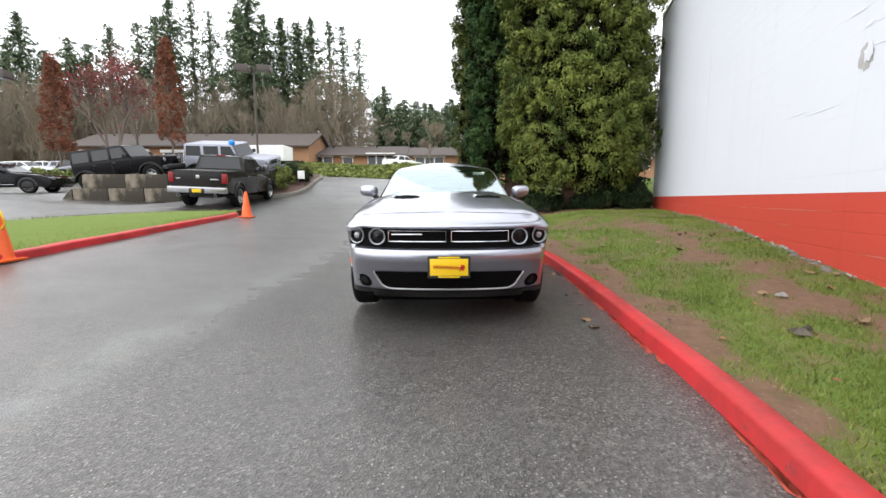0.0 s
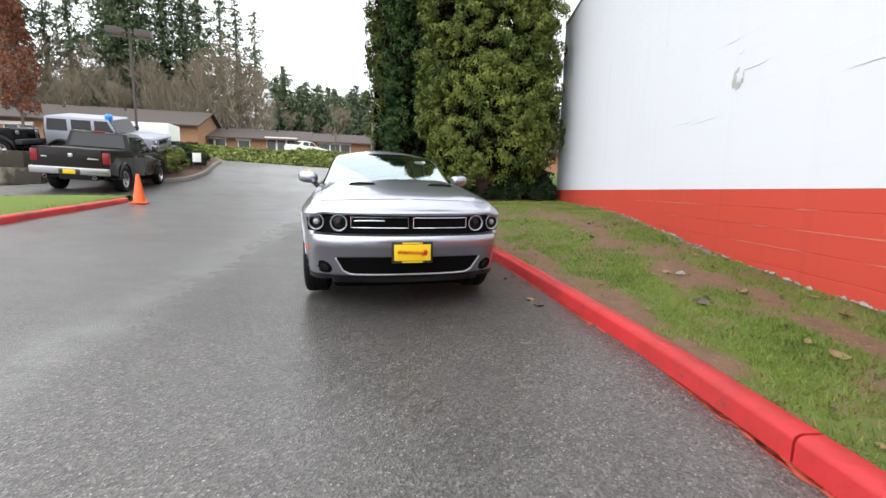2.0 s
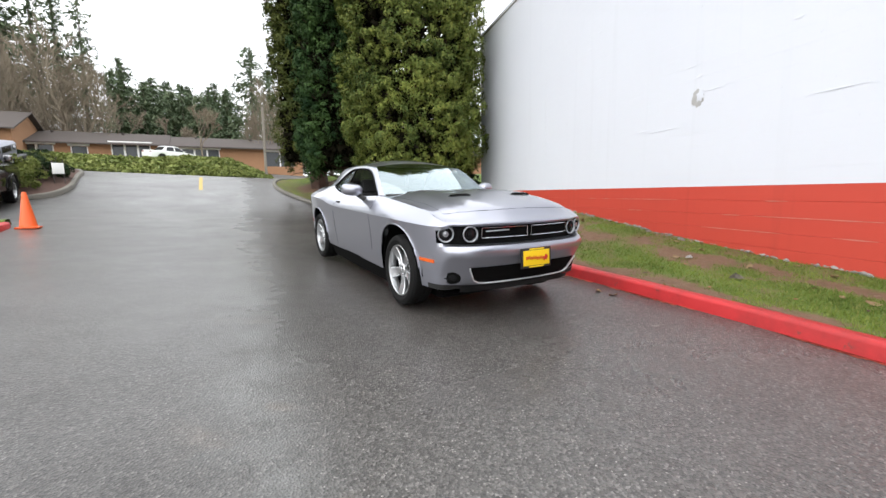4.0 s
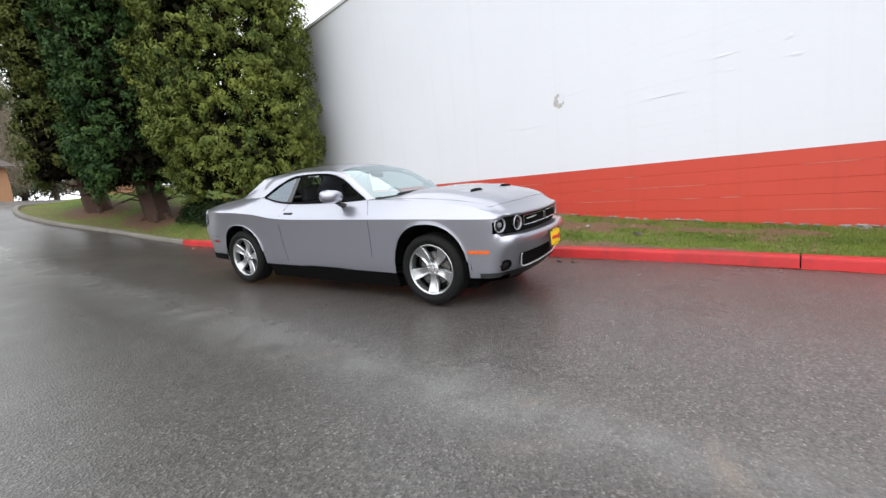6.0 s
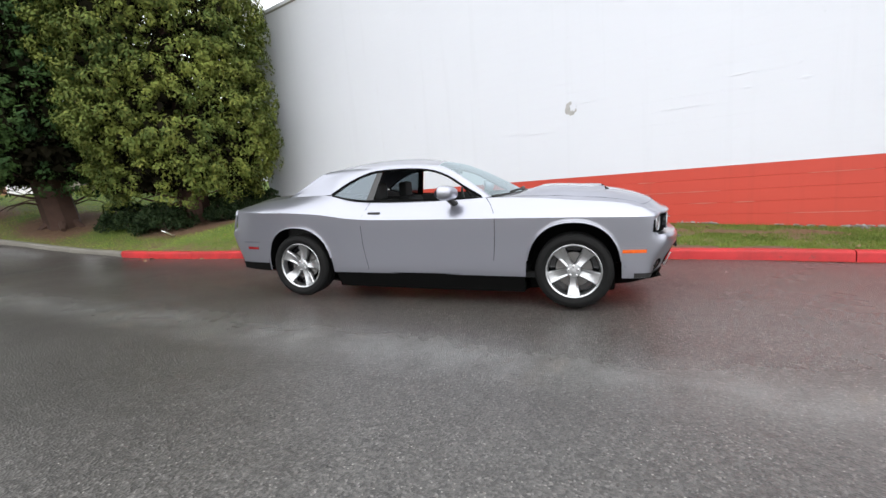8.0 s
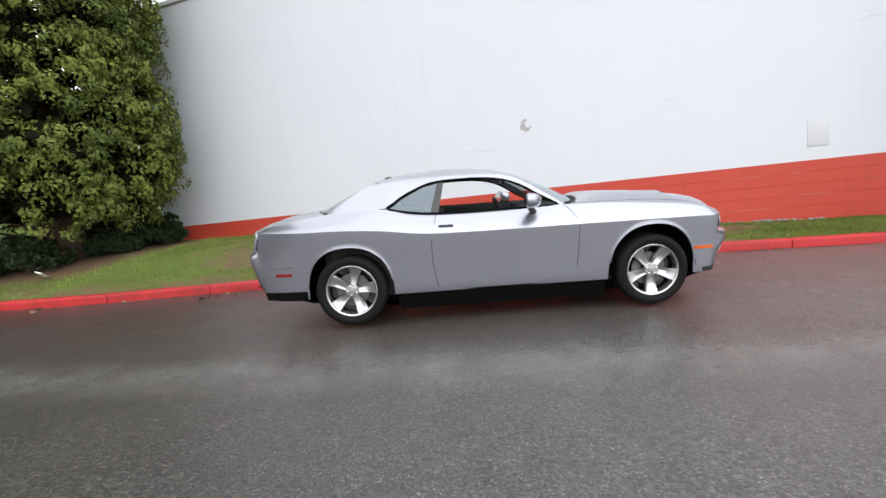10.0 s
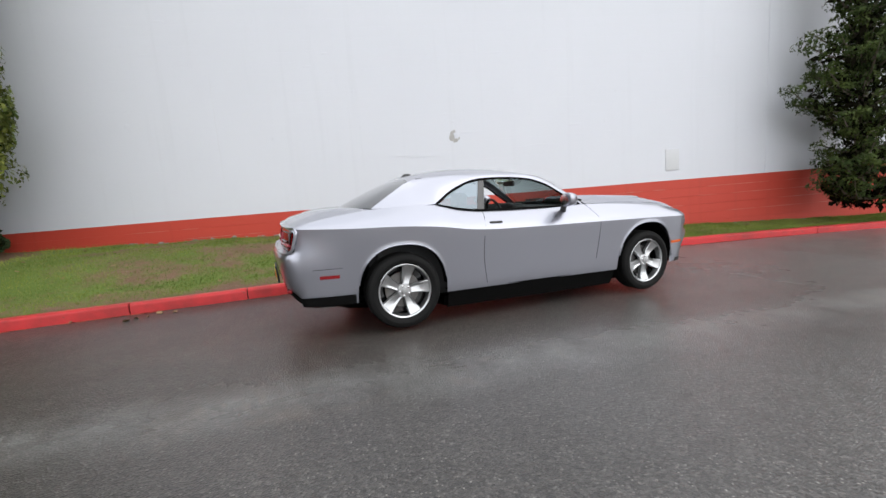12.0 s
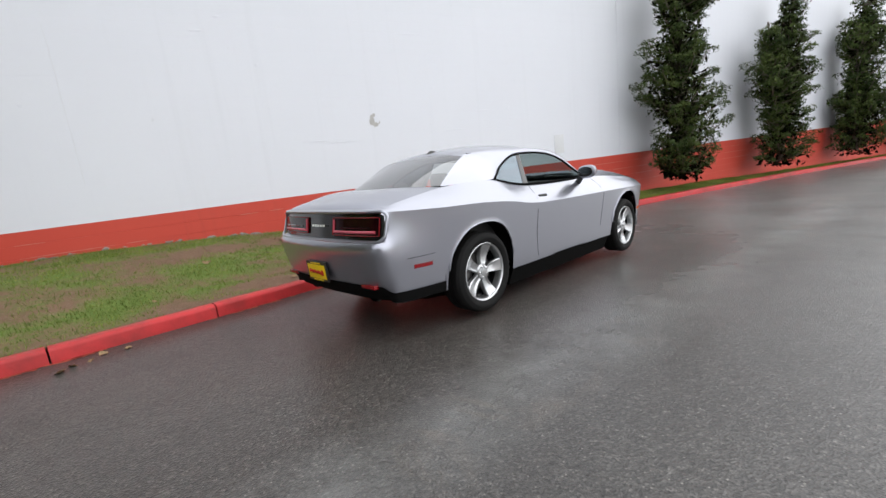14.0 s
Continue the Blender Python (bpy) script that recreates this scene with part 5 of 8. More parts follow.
mesh_ob("window_sticker", [(p[0], p[1] - 0.055, p[2] + 0.03) for p in stick_v], [(0, 1, 2, 3)], WHITEPRINT, coupe, "small white paper in the windscreen", smooth=False)


# ---- wheels ----
def road_wheel(width=0.235, r=0.350, rim_r=0.252, spokes=5, turns=64):
    """Meshes of one wheel about its own centre, outside towards +x."""
    w = width / 2
    tyre = lathe([(rim_r - 0.015, -w * 0.75), (rim_r + 0.02, -w * 0.98), (r - 0.055, -w * 1.05), (r - 0.016, -w * 0.92), (r, -w * 0.7), (r, -w * 0.25), (r - 0.006, -w * 0.22),
                  (r - 0.006, -w * 0.16), (r, -w * 0.13), (r, w * 0.13), (r - 0.006, w * 0.16), (r - 0.006, w * 0.22), (r, w * 0.25), (r, w * 0.7), (r - 0.016, w * 0.92),
                  (r - 0.05, w * 1.05), (r - 0.056, w * 1.045), (rim_r + 0.02, w * 0.98), (rim_r - 0.004, w * 0.86)], turns, "x")
    lip_ = lathe([(rim_r - 0.03, -w * 0.7), (rim_r - 0.026, w * 0.2), (rim_r - 0.022, w * 0.62), (rim_r - 0.016, w * 0.84), (rim_r - 0.004, w * 0.90), (rim_r + 0.004, w * 0.86)], turns, "x")
    pieces = [lip_]
    for k in range(spokes):
        a = 2 * math.pi * k / spokes + math.pi / 2
        ca, sa = math.cos(a), math.sin(a)
        sect = []
        for t in np.linspace(0, 1, 7):
            rad = 0.050 + (rim_r - 0.022 - 0.050) * t
            hw = (0.030 + 0.030 * t**1.15) * rim_r / 0.25
            top = w * (0.60 - 0.14 * math.sin(math.pi * t) + 0.20 * t)
            groove = 0.010 * math.sin(math.pi * min(1.0, 0.15 + t)) ** 0.6
            for c, d in ((-hw, -0.040), (-hw, -0.007), (-hw * 0.86, 0.001), (-hw * 0.45, -groove * 0.5), (hw * 0.45, -groove), (hw * 0.86, 0.001), (hw, -0.007), (hw, -0.040)):
                y, z = rad * ca - c * sa, rad * sa + c * ca
                sect.append((top + d, y, z))
        fs = []
        for i in range(6):
            for j in range(7):
                o = i * 8 + j
                fs.append((o, o + 8, o + 9, o + 1))
        pieces.append((sect, fs))
    pieces.append(lathe([(0.062, w * 0.30), (0.068, w * 0.58), (0.060, w * 0.66), (0.034, w * 0.68), (0.030, w * 0.76), (0.0005, w * 0.78)], 30, "x"))
    nuts = []
    for k in range(1):
        a = math.pi / 2 + 0.63
        v, f = lathe([(0.010, w * 0.60), (0.010, w * 0.74), (0.0005, w * 0.76)], 8, "x")
        nuts.append(([(p[0], p[1] + 0.047 * math.cos(a), p[2] + 0.047 * math.sin(a)) for p in v], f))
    disc = lathe([(0.06, w * 0.05), (0.165, w * 0.05), (0.168, -w * 0.05), (0.06, -w * 0.1)], 40, "x")
    barrel = lathe([(rim_r - 0.028, w * 0.3), (rim_r - 0.035, -w * 0.2), (0.10, -w * 0.35), (0.0005, -w * 0.36)], 40, "x")
    out = {}
    for name, (v, f), mt in (("wheel", joined(*pieces), ALLOY), ("tyre", tyre, RUBBER), ("wheel_nut", joined(*nuts), CHROME), ("brake_disc", disc, DISC), ("barrel", barrel, GLOSSBLACK)):
        bm = bmesh.new()
        ring_ = [bm.verts.new(p) for p in v]
        for q in f:
            bm.faces.new([ring_[i] for i in q])
        bmesh.ops.recalc_face_normals(bm, faces=bm.faces[:])
        me = bpy.data.meshes.new(name)
        bm.to_mesh(me)
        bm.free()
        me.materials.append(mt)
        me.polygons.foreach_set("use_smooth", [True] * len(me.polygons))
        me.set_sharp_from_angle(angle=radians(30))
        out[name] = me
    return out


def fit_wheel(meshes, owner, x, y, z, turn=0.0):
    w_ = new("wheel", meshes["wheel"])
    w_.parent = owner
    w_["label"] = "five-spoke bright alloy wheel"
    w_.matrix_basis = Matrix.Translation((x, y, z)) @ Euler((turn, 0, 0 if x > 0 else math.pi)).to_matrix().to_4x4()
    for name in ("tyre", "brake_disc", "barrel"):
        c = new(name, meshes[name])
        c.parent = w_
    for k in range(5):
        c = new("wheel_nut", meshes["wheel_nut"])
        c.parent = w_
        c.matrix_basis = Euler((2 * math.pi * k / 5, 0, 0)).to_matrix().to_4x4()


COUPE_WHEEL = road_wheel()
for x, y, a in ((0.795, 1.473, 0.628), (-0.795, 1.473, 0.5), (0.80, -1.473, -0.227), (-0.80, -1.473, 0.9)):
    fit_wheel(COUPE_WHEEL, coupe, x, y, 0.358, a)

# ---- kerbs ----
def kerb_run(owner, pts, material, width=0.15, height=0.135, label=""):
    """One kerb stone along ground points (x, y); its road face is on the points, its back to their right."""
    prof = [(0.0, -0.12), (0.0, height - 0.035), (0.008, height - 0.014), (0.028, height - 0.002), (0.05, height), (width - 0.02, height), (width, height - 0.015), (width, -0.1)]
    p = spline(pts, max(3, int(np.linalg.norm(np.diff(np.array(pts), axis=0), axis=1).sum() / 0.22)))
    t = np.gradient(p, axis=0)
    t /= np.linalg.norm(t, axis=1)[:, None]
    vs, fs, n = [], [], len(prof)
    for (x, y), (tx, ty) in zip(p, t):
        wob = 0.008 * noise.noise((x * 1.5, y * 1.5, 2))
        for a, h in prof:
            px, py = x + ty * (a + wob), y - tx * (a + wob)
            vs.append((px, py, land(x, y) + h + (0.006 * noise.noise((px * 2.5, py * 2.5, h * 9)) if h > 0 else 0)))
    for i in range(len(p) - 1):
        for k in range(n - 1):
            fs.append((i * n + k, i * n + k + 1, (i + 1) * n + k + 1, (i + 1) * n + k))
    fs += [tuple(range(n)), tuple((len(p) - 1) * n + k for k in range(n - 1, -1, -1))]
    return mesh_ob("kerb_stone", vs, fs, material, owner, label, sharp=50)


JOINTS = [-60, -48, -36, -27, -20, -14, -9.2, -5.2, -1.9, 1.52, 4.9, 8.84, 10.1, 11.62, 13.72]
kerb = thing("kerb", Matrix(), "red-painted concrete kerb along the verge, chipped and jointed", "kerb", kind="structure")
for a, b in zip(JOINTS, JOINTS[1:]):
    ys = np.linspace(a + 0.007, b - 0.007, 6)
    kerb_run(kerb, [(kerb_x(y), y) for y in ys], KERBRED)
kerb_grey = thing("kerb_grey", Matrix(), "unpainted grey concrete kerb curving round the trees", "kerb", kind="structure")
GJ = [13.74, 15.6, 17.6, 19.4, 21.0, 22.8, 24.8, 27.5, 31, 36.5]
for a, b in zip(GJ, GJ[1:]):
    ys = np.linspace(a + 0.007, b - 0.007, 6)
    kerb_run(kerb_grey, [(kerb_x(y), y) for y in ys], KERBGREY, height=0.10)
# broken red overspray on the road at the kerb foot
ov, of = [], []
g5 = np.random.default_rng(21)
for k in range(420):
    y = g5.uniform(-3, 13.4)
    if noise.noise((y * 0.9, 2, 0)) < -0.15:
        continue
    L, w = g5.uniform(0.02, 0.15), g5.uniform(0.006, 0.040)
    x = kerb_x(y) + 0.006 - g5.random() * 0.03
    o = len(ov)
    for q in range(8):
        a = q * math.pi / 4
        px, py = x - w * math.cos(a) * g5.uniform(0.6, 1.2), y + L * math.sin(a) * g5.uniform(0.6, 1.2)
        ov.append((px, py, land(px, py) + 0.0035))
    of.append(tuple(o + q for q in range(8))[::-1])
tagged(mesh_ob("paint_overspray", ov, of, OVERSPRAY, smooth=False), "ragged red paint spilled at the kerb foot", "paint", kind="stuff")

LEFT = [(-6.0, -6.0), (-6.15, -2.0), (-6.35, 1.2), (-6.95, 3.9), (-7.2, 4.6), (-7.5, 5.6), (-8.0, 7.1), (-8.75, 9.5), (-9.05, 10.3)]
left_line = spline([(x, y) for x, y in LEFT], 60)
kerb_left = thing("kerb_island", Matrix(), "red-painted concrete kerb edging a lawn island", "kerb", kind="structure")
rev = left_line[::-1]
for a in range(0, 59, 9):
    seg = rev[a:min(a + 10, 60)]
    if len(seg) > 2:
        kerb_run(kerb_left, [tuple(q) for q in seg], KERBRED, height=0.12)
BACK = [(-10.4, -6.0), (-10.6, -2.0), (-10.9, 1.2), (-11.2, 3.9), (-11.25, 5.0), (-11.2, 6.4), (-11.0, 8.0), (-10.2, 10.0), (-9.4, 10.9)]
back_line = spline(BACK, 60)
iv_, if_ = [], []
for k in range(60):
    a, b = left_line[k] + np.array((-0.12, 0)), back_line[k]
    for r in range(12):
        u = r / 11
        x, y = a + (b - a) * u
        iv_.append((x, y, land(x, y) + 0.10 + 0.05 * math.sin(math.pi * u) - 0.10 * smooth(0.85, 1.0, u) + 0.02 * noise.noise((x, y, 0))))
for k in range(59):
    for r in range(11):
        o = k * 12 + r
        if_.append((o, o + 12, o + 13, o + 1))
island = mesh_ob("lawn_island", iv_, if_, LAWN)
tagged(island, "mown green lawn island behind a red kerb", "grass", kind="structure")

# planter bed with a grey kerb
BED = [(-13.6, 15.9), (-12.9, 16.2), (-12.3, 16.75), (-12.0, 17.5), (-12.1, 18.6), (-12.45, 19.6), (-12.95, 20.9), (-13.5, 22.3), (-14.6, 23.4), (-16.0, 24.0)]
bed_line = spline(BED, 60)
bed_kerb = thing("planter_kerb", Matrix(), "grey concrete kerb round a planted bed", "kerb", kind="structure")
for a in range(0, 59, 10):
    kerb_run(bed_kerb, [tuple(q) for q in bed_line[::-1][a:a + 11]], KERBGREY, height=0.16)
mv_, mf_ = [], []
for k in range(60):
    a, b = bed_line[k], np.array((-19.5, 15.8 + 9 * k / 59))
    for r in range(14):
        x, y = a + (b - a) * (r / 13) + np.array((-0.1, 0)) * (r == 0)
        mv_.append((x, y, land(x, y) + 0.13 + 0.12 * smooth(0, 0.3, r / 13)))
mf_ = [(k * 14 + r, k * 14 + 14 + r, k * 14 + 15 + r, k * 14 + r + 1) for k in range(59) for r in range(13)]
tagged(mesh_ob("planter_bed", mv_, mf_, MULCH), "raised bed of dark bark mulch", "planter", kind="structure")


# ---- foliage by the handful ----
def fast_mesh(name, verts, quads, material):
    me = bpy.data.meshes.new(name)
    nv, nq = len(verts), len(quads)
    k = quads.shape[1]
    me.vertices.add(nv)
    me.vertices.foreach_set("co", np.ascontiguousarray(verts, dtype=np.float32).ravel())
    me.loops.add(nq * k)
    me.loops.foreach_set("vertex_index", np.ascontiguousarray(quads, dtype=np.int32).ravel())
    me.polygons.add(nq)
    me.polygons.foreach_set("loop_start", np.arange(0, nq * k, k, dtype=np.int32))
    me.materials.append(material)
    me.update(calc_edges=True)
    me.validate()
    return me


def unit(a):
    return a / np.maximum(1e-9, np.linalg.norm(a, axis=-1, keepdims=True))


def leaves(centres, along, normal, length, width, rg, fold=0.25):
    """Kite-shaped leaves: one four-cornered face each."""
    n = len(centres)
    along = unit(along)
    side = unit(np.cross(along, normal))
    up = np.cross(side, along)
    L = (length * (0.6 + 0.8 * rg.random((n, 1))))
    W = (width * (0.6 + 0.8 * rg.random((n, 1))))
    v = np.empty((n, 4, 3))
    v[:, 0] = centres - along * L * 0.5
    v[:, 1] = centres + side * W * 0.5 + up * W * fold
    v[:, 2] = centres + along * L * 0.5
    v[:, 3] = centres - side * W * 0.5 + up * W * fold
    return v.reshape(-1, 3)


def clump_leaves(centres, radii, outs, per, length, width, rg, up=0.35, flat=0.8):
    """Leaves on the outer side of many small puffs."""
    n = len(centres)
    c = np.repeat(centres, per, 0)
    r = np.repeat(radii, per)[:, None]
    o = np.repeat(outs, per, 0)
    d = unit(rg.normal(size=(n * per, 3)) + 0.75 * o)
    rad = r * (0.45 + 0.55 * rg.random((n * per, 1)) ** 0.5)
    pos = c + d * rad * np.array((1, 1, flat))
    along = unit(d + np.array((0, 0, up)) + 0.7 * rg.normal(size=(n * per, 3)))
    normal = unit(o + 0.9 * rg.normal(size=(n * per, 3)))
    return leaves(pos, along, normal, length, width, rg)


def quads_for(v):
    return np.arange(len(v)).reshape(-1, 4)


def crown_ob(name, v, material, parent, label="", normals=None):
    me = fast_mesh(name, v, quads_for(v), material)
    if normals is not None and len(me.vertices) == len(normals):
        me.polygons.foreach_set("use_smooth", np.ones(len(me.polygons), dtype=bool))
        me.normals_split_custom_set_from_vertices(normals.astype(np.float32))
    ob = new(name, me)
    ob.parent = parent
    if label:
        ob["label"] = label
    return ob


# ---- grass on the verge, the island and the far lawn ----
rg = np.random.default_rng(11)


def blades(points, zf, height, name, label, material=BLADE):
    p = np.array([(x, y, zf(x, y)) for x, y in points])
    n = len(p)
    h = height * (0.5 + rg.random((n, 1)))
    lean = rg.normal(size=(n, 3)) * 0.45
    lean[:, 2] = 1
    tip = p + unit(lean) * h
    side = unit(np.cross(lean, rg.normal(size=(n, 3)))) * (0.0022 + 0.0024 * rg.random((n, 1)))
    v = np.stack([p - side, p + side, tip], 1).reshape(-1, 3)
    ob = new(name, fast_mesh(name, v, np.arange(len(v)).reshape(-1, 3), material))
    return tagged(ob, label, "grass", kind="stuff")


pts = []
while len(pts) < 150000:
    y = -8 + 21 * rg.random() if rg.random() < 0.8 else -24 + 16 * rg.random()
    a = kerb_x(y) + 0.15
    x = a + (WALL_X - 0.03 - a) * rg.random()
    if rg.random() > wear(x, y) * 1.25 - 0.1:
        pts.append((x, y))
blades(pts, lambda x, y: verge_z(x, y) - 0.012, 0.038, "verge_grass", "short uneven green grass on the verge")
pts = []
while len(pts) < 40000:
    y = 13 + 14 * rg.random()
    a = kerb_x(y) + 0.15
    x = a + 9 * rg.random()
    if x < WALL_X or y > WALL_END + 0.2:
        if rg.random() > wear(x, y):
            pts.append((x, y))
blades(pts, lambda x, y: verge_z(x, y) - 0.012, 0.06, "tree_lawn_grass", "green grass under the cedars, paled to look lit", LIGHTBLADE)
pts = []
while len(pts) < 22000:
    k = rg.random() * 44 + 15
    i = int(k)
    u = rg.random()
    a = left_line[i] + np.array((-0.14, 0))
    p = a + (back_line[i] - a) * u * 0.93 + (left_line[min(59, i + 1)] - left_line[i]) * (k - i)
    pts.append((p[0], p[1]))
blades(pts, lambda x, y: land(x, y) + 0.095, 0.05, "island_grass", "short green grass on the lawn island")

# broken mortar, leaves, stones and a flat bark scrap
for k in range(110):
    y = rg.choice([rg.uniform(0.3, 2.2), rg.uniform(3.0, 7.6), rg.uniform(8.0, 12.5)], p=[0.3, 0.5, 0.2])
    x = WALL_X - 0.02 - 0.05 * rg.random()
    s = 0.010 + 0.032 * rg.random() ** 2
    bm = bmesh.new()
    bmesh.ops.create_icosphere(bm, subdivisions=1, radius=1)
    for v in bm.verts:
        f = 1 + 0.35 * rg.normal()
        v.co = Vector((x + v.co.x * s * f * 0.6, y + v.co.y * s * 1.5 * f, verge_z(x, y) + 0.012 + v.co.z * s * 0.6 * f))
    tagged(part("mortar_chip", bm, CONCRETE, None, "", sharp=20), "grey chip of broken mortar at the wall foot", "rubble", "chips along the wall foot")


def scrap(name, x, y, w, h, thick, turn, material, label, category):
    v, f = lump(w, h, thick, 0.45, 16, 2)
    m = Matrix.Translation((x, y, verge_z(x, y) + 0.012)) @ Euler((0, 0, turn)).to_matrix().to_4x4() @ Euler((0.1, math.pi / 2, 0)).to_matrix().to_4x4()
    return tagged(mesh_ob(name, [m @ Vector(p) for p in v], f, material), label, category)


scrap("bark_scrap", 1.62, 3.46, 0.15, 0.09, 0.035, 0.6, MOSSY, "grey-brown curled bark scrap on the grass", "bark")
scrap("bark_scrap", 1.70, 3.54, 0.11, 0.06, 0.03, 1.9, MOSSY, "grey-brown curled bark scrap on the grass", "bark")
scrap("stone", 1.9, 4.4, 0.06, 0.08, 0.03, 0.2, CONCRETE, "small pale stone on bare soil", "stone")
for k in range(26):
    y = rg.uniform(-2, 12)
    a = kerb_x(y) + 0.2
    x = a + (WALL_X - 0.2 - a) * rg.random()
    tagged(scrap("fallen_leaf", x, y, 0.035 + 0.02 * rg.random(), 0.03, 0.008, rg.random() * 6, BARK if k % 3 else COPPER, "curled brown fallen leaf on the verge", "leaf"), group="leaves on the verge")
# pale board propped under the cedars
board = box("board", (-0.34, -0.05, -0.012), (0.34, 0.05, 0.012), WHITEPRINT, None, 0.004)
board.matrix_basis = Matrix.Translation((-1.0, 14.25, verge_z(-1.0, 14.25) + 0.11)) @ Euler((0.5, 0.24, 0.9)).to_matrix().to_4x4()
tagged(board, "short pale board lying tilted on the grass", "board")

# cracks and faded lines on the drive
for pts_, w in (([(-4.40, 13.05), (-4.05, 13.2), (-3.7, 13.35), (-3.35, 13.42)], 0.03), ([(-5.2, 12.7), (-4.8, 12.95), (-4.4, 13.05)], 0.015)):
    q = spline(pts_, 24)
    vs = []
    for k, (x, y) in enumerate(q):
        ww = w * (0.5 + abs(noise.noise((x * 5, y * 5, 0))) * 1.6)
        vs += [(x, y - ww, land(x, y - ww) + 0.004), (x, y + ww, land(x, y + ww) + 0.004)]
    tagged(mesh_ob("road_crack", vs, [(2 * k, 2 * k + 2, 2 * k + 3, 2 * k + 1) for k in range(23)], SEAM), "dark tar-filled crack in the asphalt", "crack", kind="structure")


def road_line(a, b, w, material, label):
    a, b = np.array(a), np.array(b)
    d = (b - a) / np.linalg.norm(b - a)
    s = np.array((-d[1], d[0])) * w / 2
    vs = []
    for k in range(13):
        p = a + (b - a) * k / 12
        for e in (-1, 1):
            x, y = p + s * e
            vs.append((x, y, land(x, y) + 0.006))
    tagged(mesh_ob("road_line", vs, [(2 * k, 2 * k + 1, 2 * k + 3, 2 * k + 2) for k in range(12)], material), label, "road marking", kind="structure")


road_line((-9.15, 23.6), (-8.15, 19.8), 0.14, LINEPAINT, "faded yellow line on the asphalt")
road_line((-10.5, 25.4), (-8.6, 25.9), 0.3, PALELINE, "faded white stop line on the asphalt")
road_line((-7.2, 26.2), (-5.9, 26.5), 0.3, PALELINE, "faded white stop line on the asphalt")

# grey crust of broken mortar along the wall's foot
gm = np.random.default_rng(91)
crust = []
y = -3.0
while y < 12.5:
    y += 0.015 + 0.16 * gm.random() ** 2
    if noise.noise((y * 0.55, 3.3, 0)) < -0.02:
        continue
    L, H, D = 0.03 + 0.13 * gm.random() ** 2, 0.008 + 0.026 * gm.random() ** 2, 0.015 + 0.055 * gm.random()
    x = WALL_X - 0.02 - 0.12 * gm.random() ** 2
    z = verge_z(x, y) - 0.012
    n = 9
    rim = [0.7 + 0.6 * gm.random() for _ in range(n)]
    vs = [(x + D * rim[k] * math.cos(6.2832 * k / n), y + L * 0.5 * rim[k] * math.sin(6.2832 * k / n), z) for k in range(n)]
    vs += [(x + 0.6 * D * rim[k] * math.cos(6.2832 * k / n), y + 0.3 * L * rim[k] * math.sin(6.2832 * k / n), z + H * (0.6 + 0.6 * gm.random())) for k in range(n)]
    vs = [(min(p[0], WALL_X - 0.004), p[1], p[2]) for p in vs]
    crust.append((vs, [(k, (k + 1) % n, n + (k + 1) % n, n + k) for k in range(n)] + [tuple(range(n, 2 * n))]))
tagged(mesh_ob("mortar_crust", *joined(*crust), CEMENT, smooth=False), "broken grey mortar along the foot of the red wall", "rubble", kind="stuff")

# a dark broken crack across the drive below the cedars
gk = np.random.default_rng(31)
cr = spline([(-4.75, 12.75), (-4.2, 13.05), (-3.8, 13.10), (-3.3, 13.38), (-2.9, 13.45)], 40)
cv = []
for k, (x, y) in enumerate(cr):
    w = (0.012 + 0.030 * gk.random()) * math.sin(math.pi * (0.04 + 0.92 * k / 39))
    y += 0.025 * gk.normal()
    cv += [(x, y - w, land(x, y - w) + 0.004), (x, y + w, land(x, y + w) + 0.004)]
tagged(mesh_ob("asphalt_crack", cv, [(2 * k, 2 * k + 2, 2 * k + 3, 2 * k + 1) for k in range(39)], SEAM, smooth=False), "dark ragged crack in the wet asphalt", "crack")

# dry leaves blown along the verge and the kerb foot
def fallen_leaf_mesh(seed):
    """A curled leaf: two halves folded along the rib, tip turned up."""
    gl = np.random.default_rng(seed)
    n, vs, fs = 6, [], []
    for k in range(n + 1):
        u = k / n
        w = 0.030 * math.sin(math.pi * (0.06 + 0.90 * u)) ** 0.8 * (0.8 + 0.4 * gl.random())
        lift = 0.012 * (2 * u - 1) ** 2
        vs += [(-w, 0.09 * (u - 0.5), lift + 0.010 * gl.random()), (0, 0.09 * (u - 0.5), lift * 0.6), (w, 0.09 * (u - 0.5), lift + 0.012 * gl.random())]
    for k in range(n):
        o = 3 * k
        fs += [(o, o + 1, o + 4, o + 3), (o + 1, o + 2, o + 5, o + 4)]
    return mesh_of("fallen_leaf", vs, fs, DRYLEAF)


LEAF_MESHES = [fallen_leaf_mesh(k) for k in range(4)]
gl = np.random.default_rng(47)
for k in range(70):
    y = gl.uniform(0.6, 13.0)
    on_road = k % 4 == 0
    x = kerb_x(y) - gl.uniform(0.03, 0.35) if on_road else kerb_x(y) + 0.2 + (WALL_X - kerb_x(y) - 0.3) * gl.random()
    z = land(x, y) + 0.003 if on_road else verge_z(x, y) + 0.006
    ob = new("fallen_leaf", LEAF_MESHES[k % 4])
    ob.matrix_basis = Matrix.Translation((x, y, z)) @ Euler((0.25 * gl.normal(), 0.25 * gl.normal(), 6.28 * gl.random())).to_matrix().to_4x4() @ Matrix.Scale(0.6 + 0.7 * gl.random(), 4)
    tagged(ob, "dry brown fallen leaf on the wet asphalt" if on_road else "dry brown fallen leaf on the grass verge", "leaf", "fallen leaves")

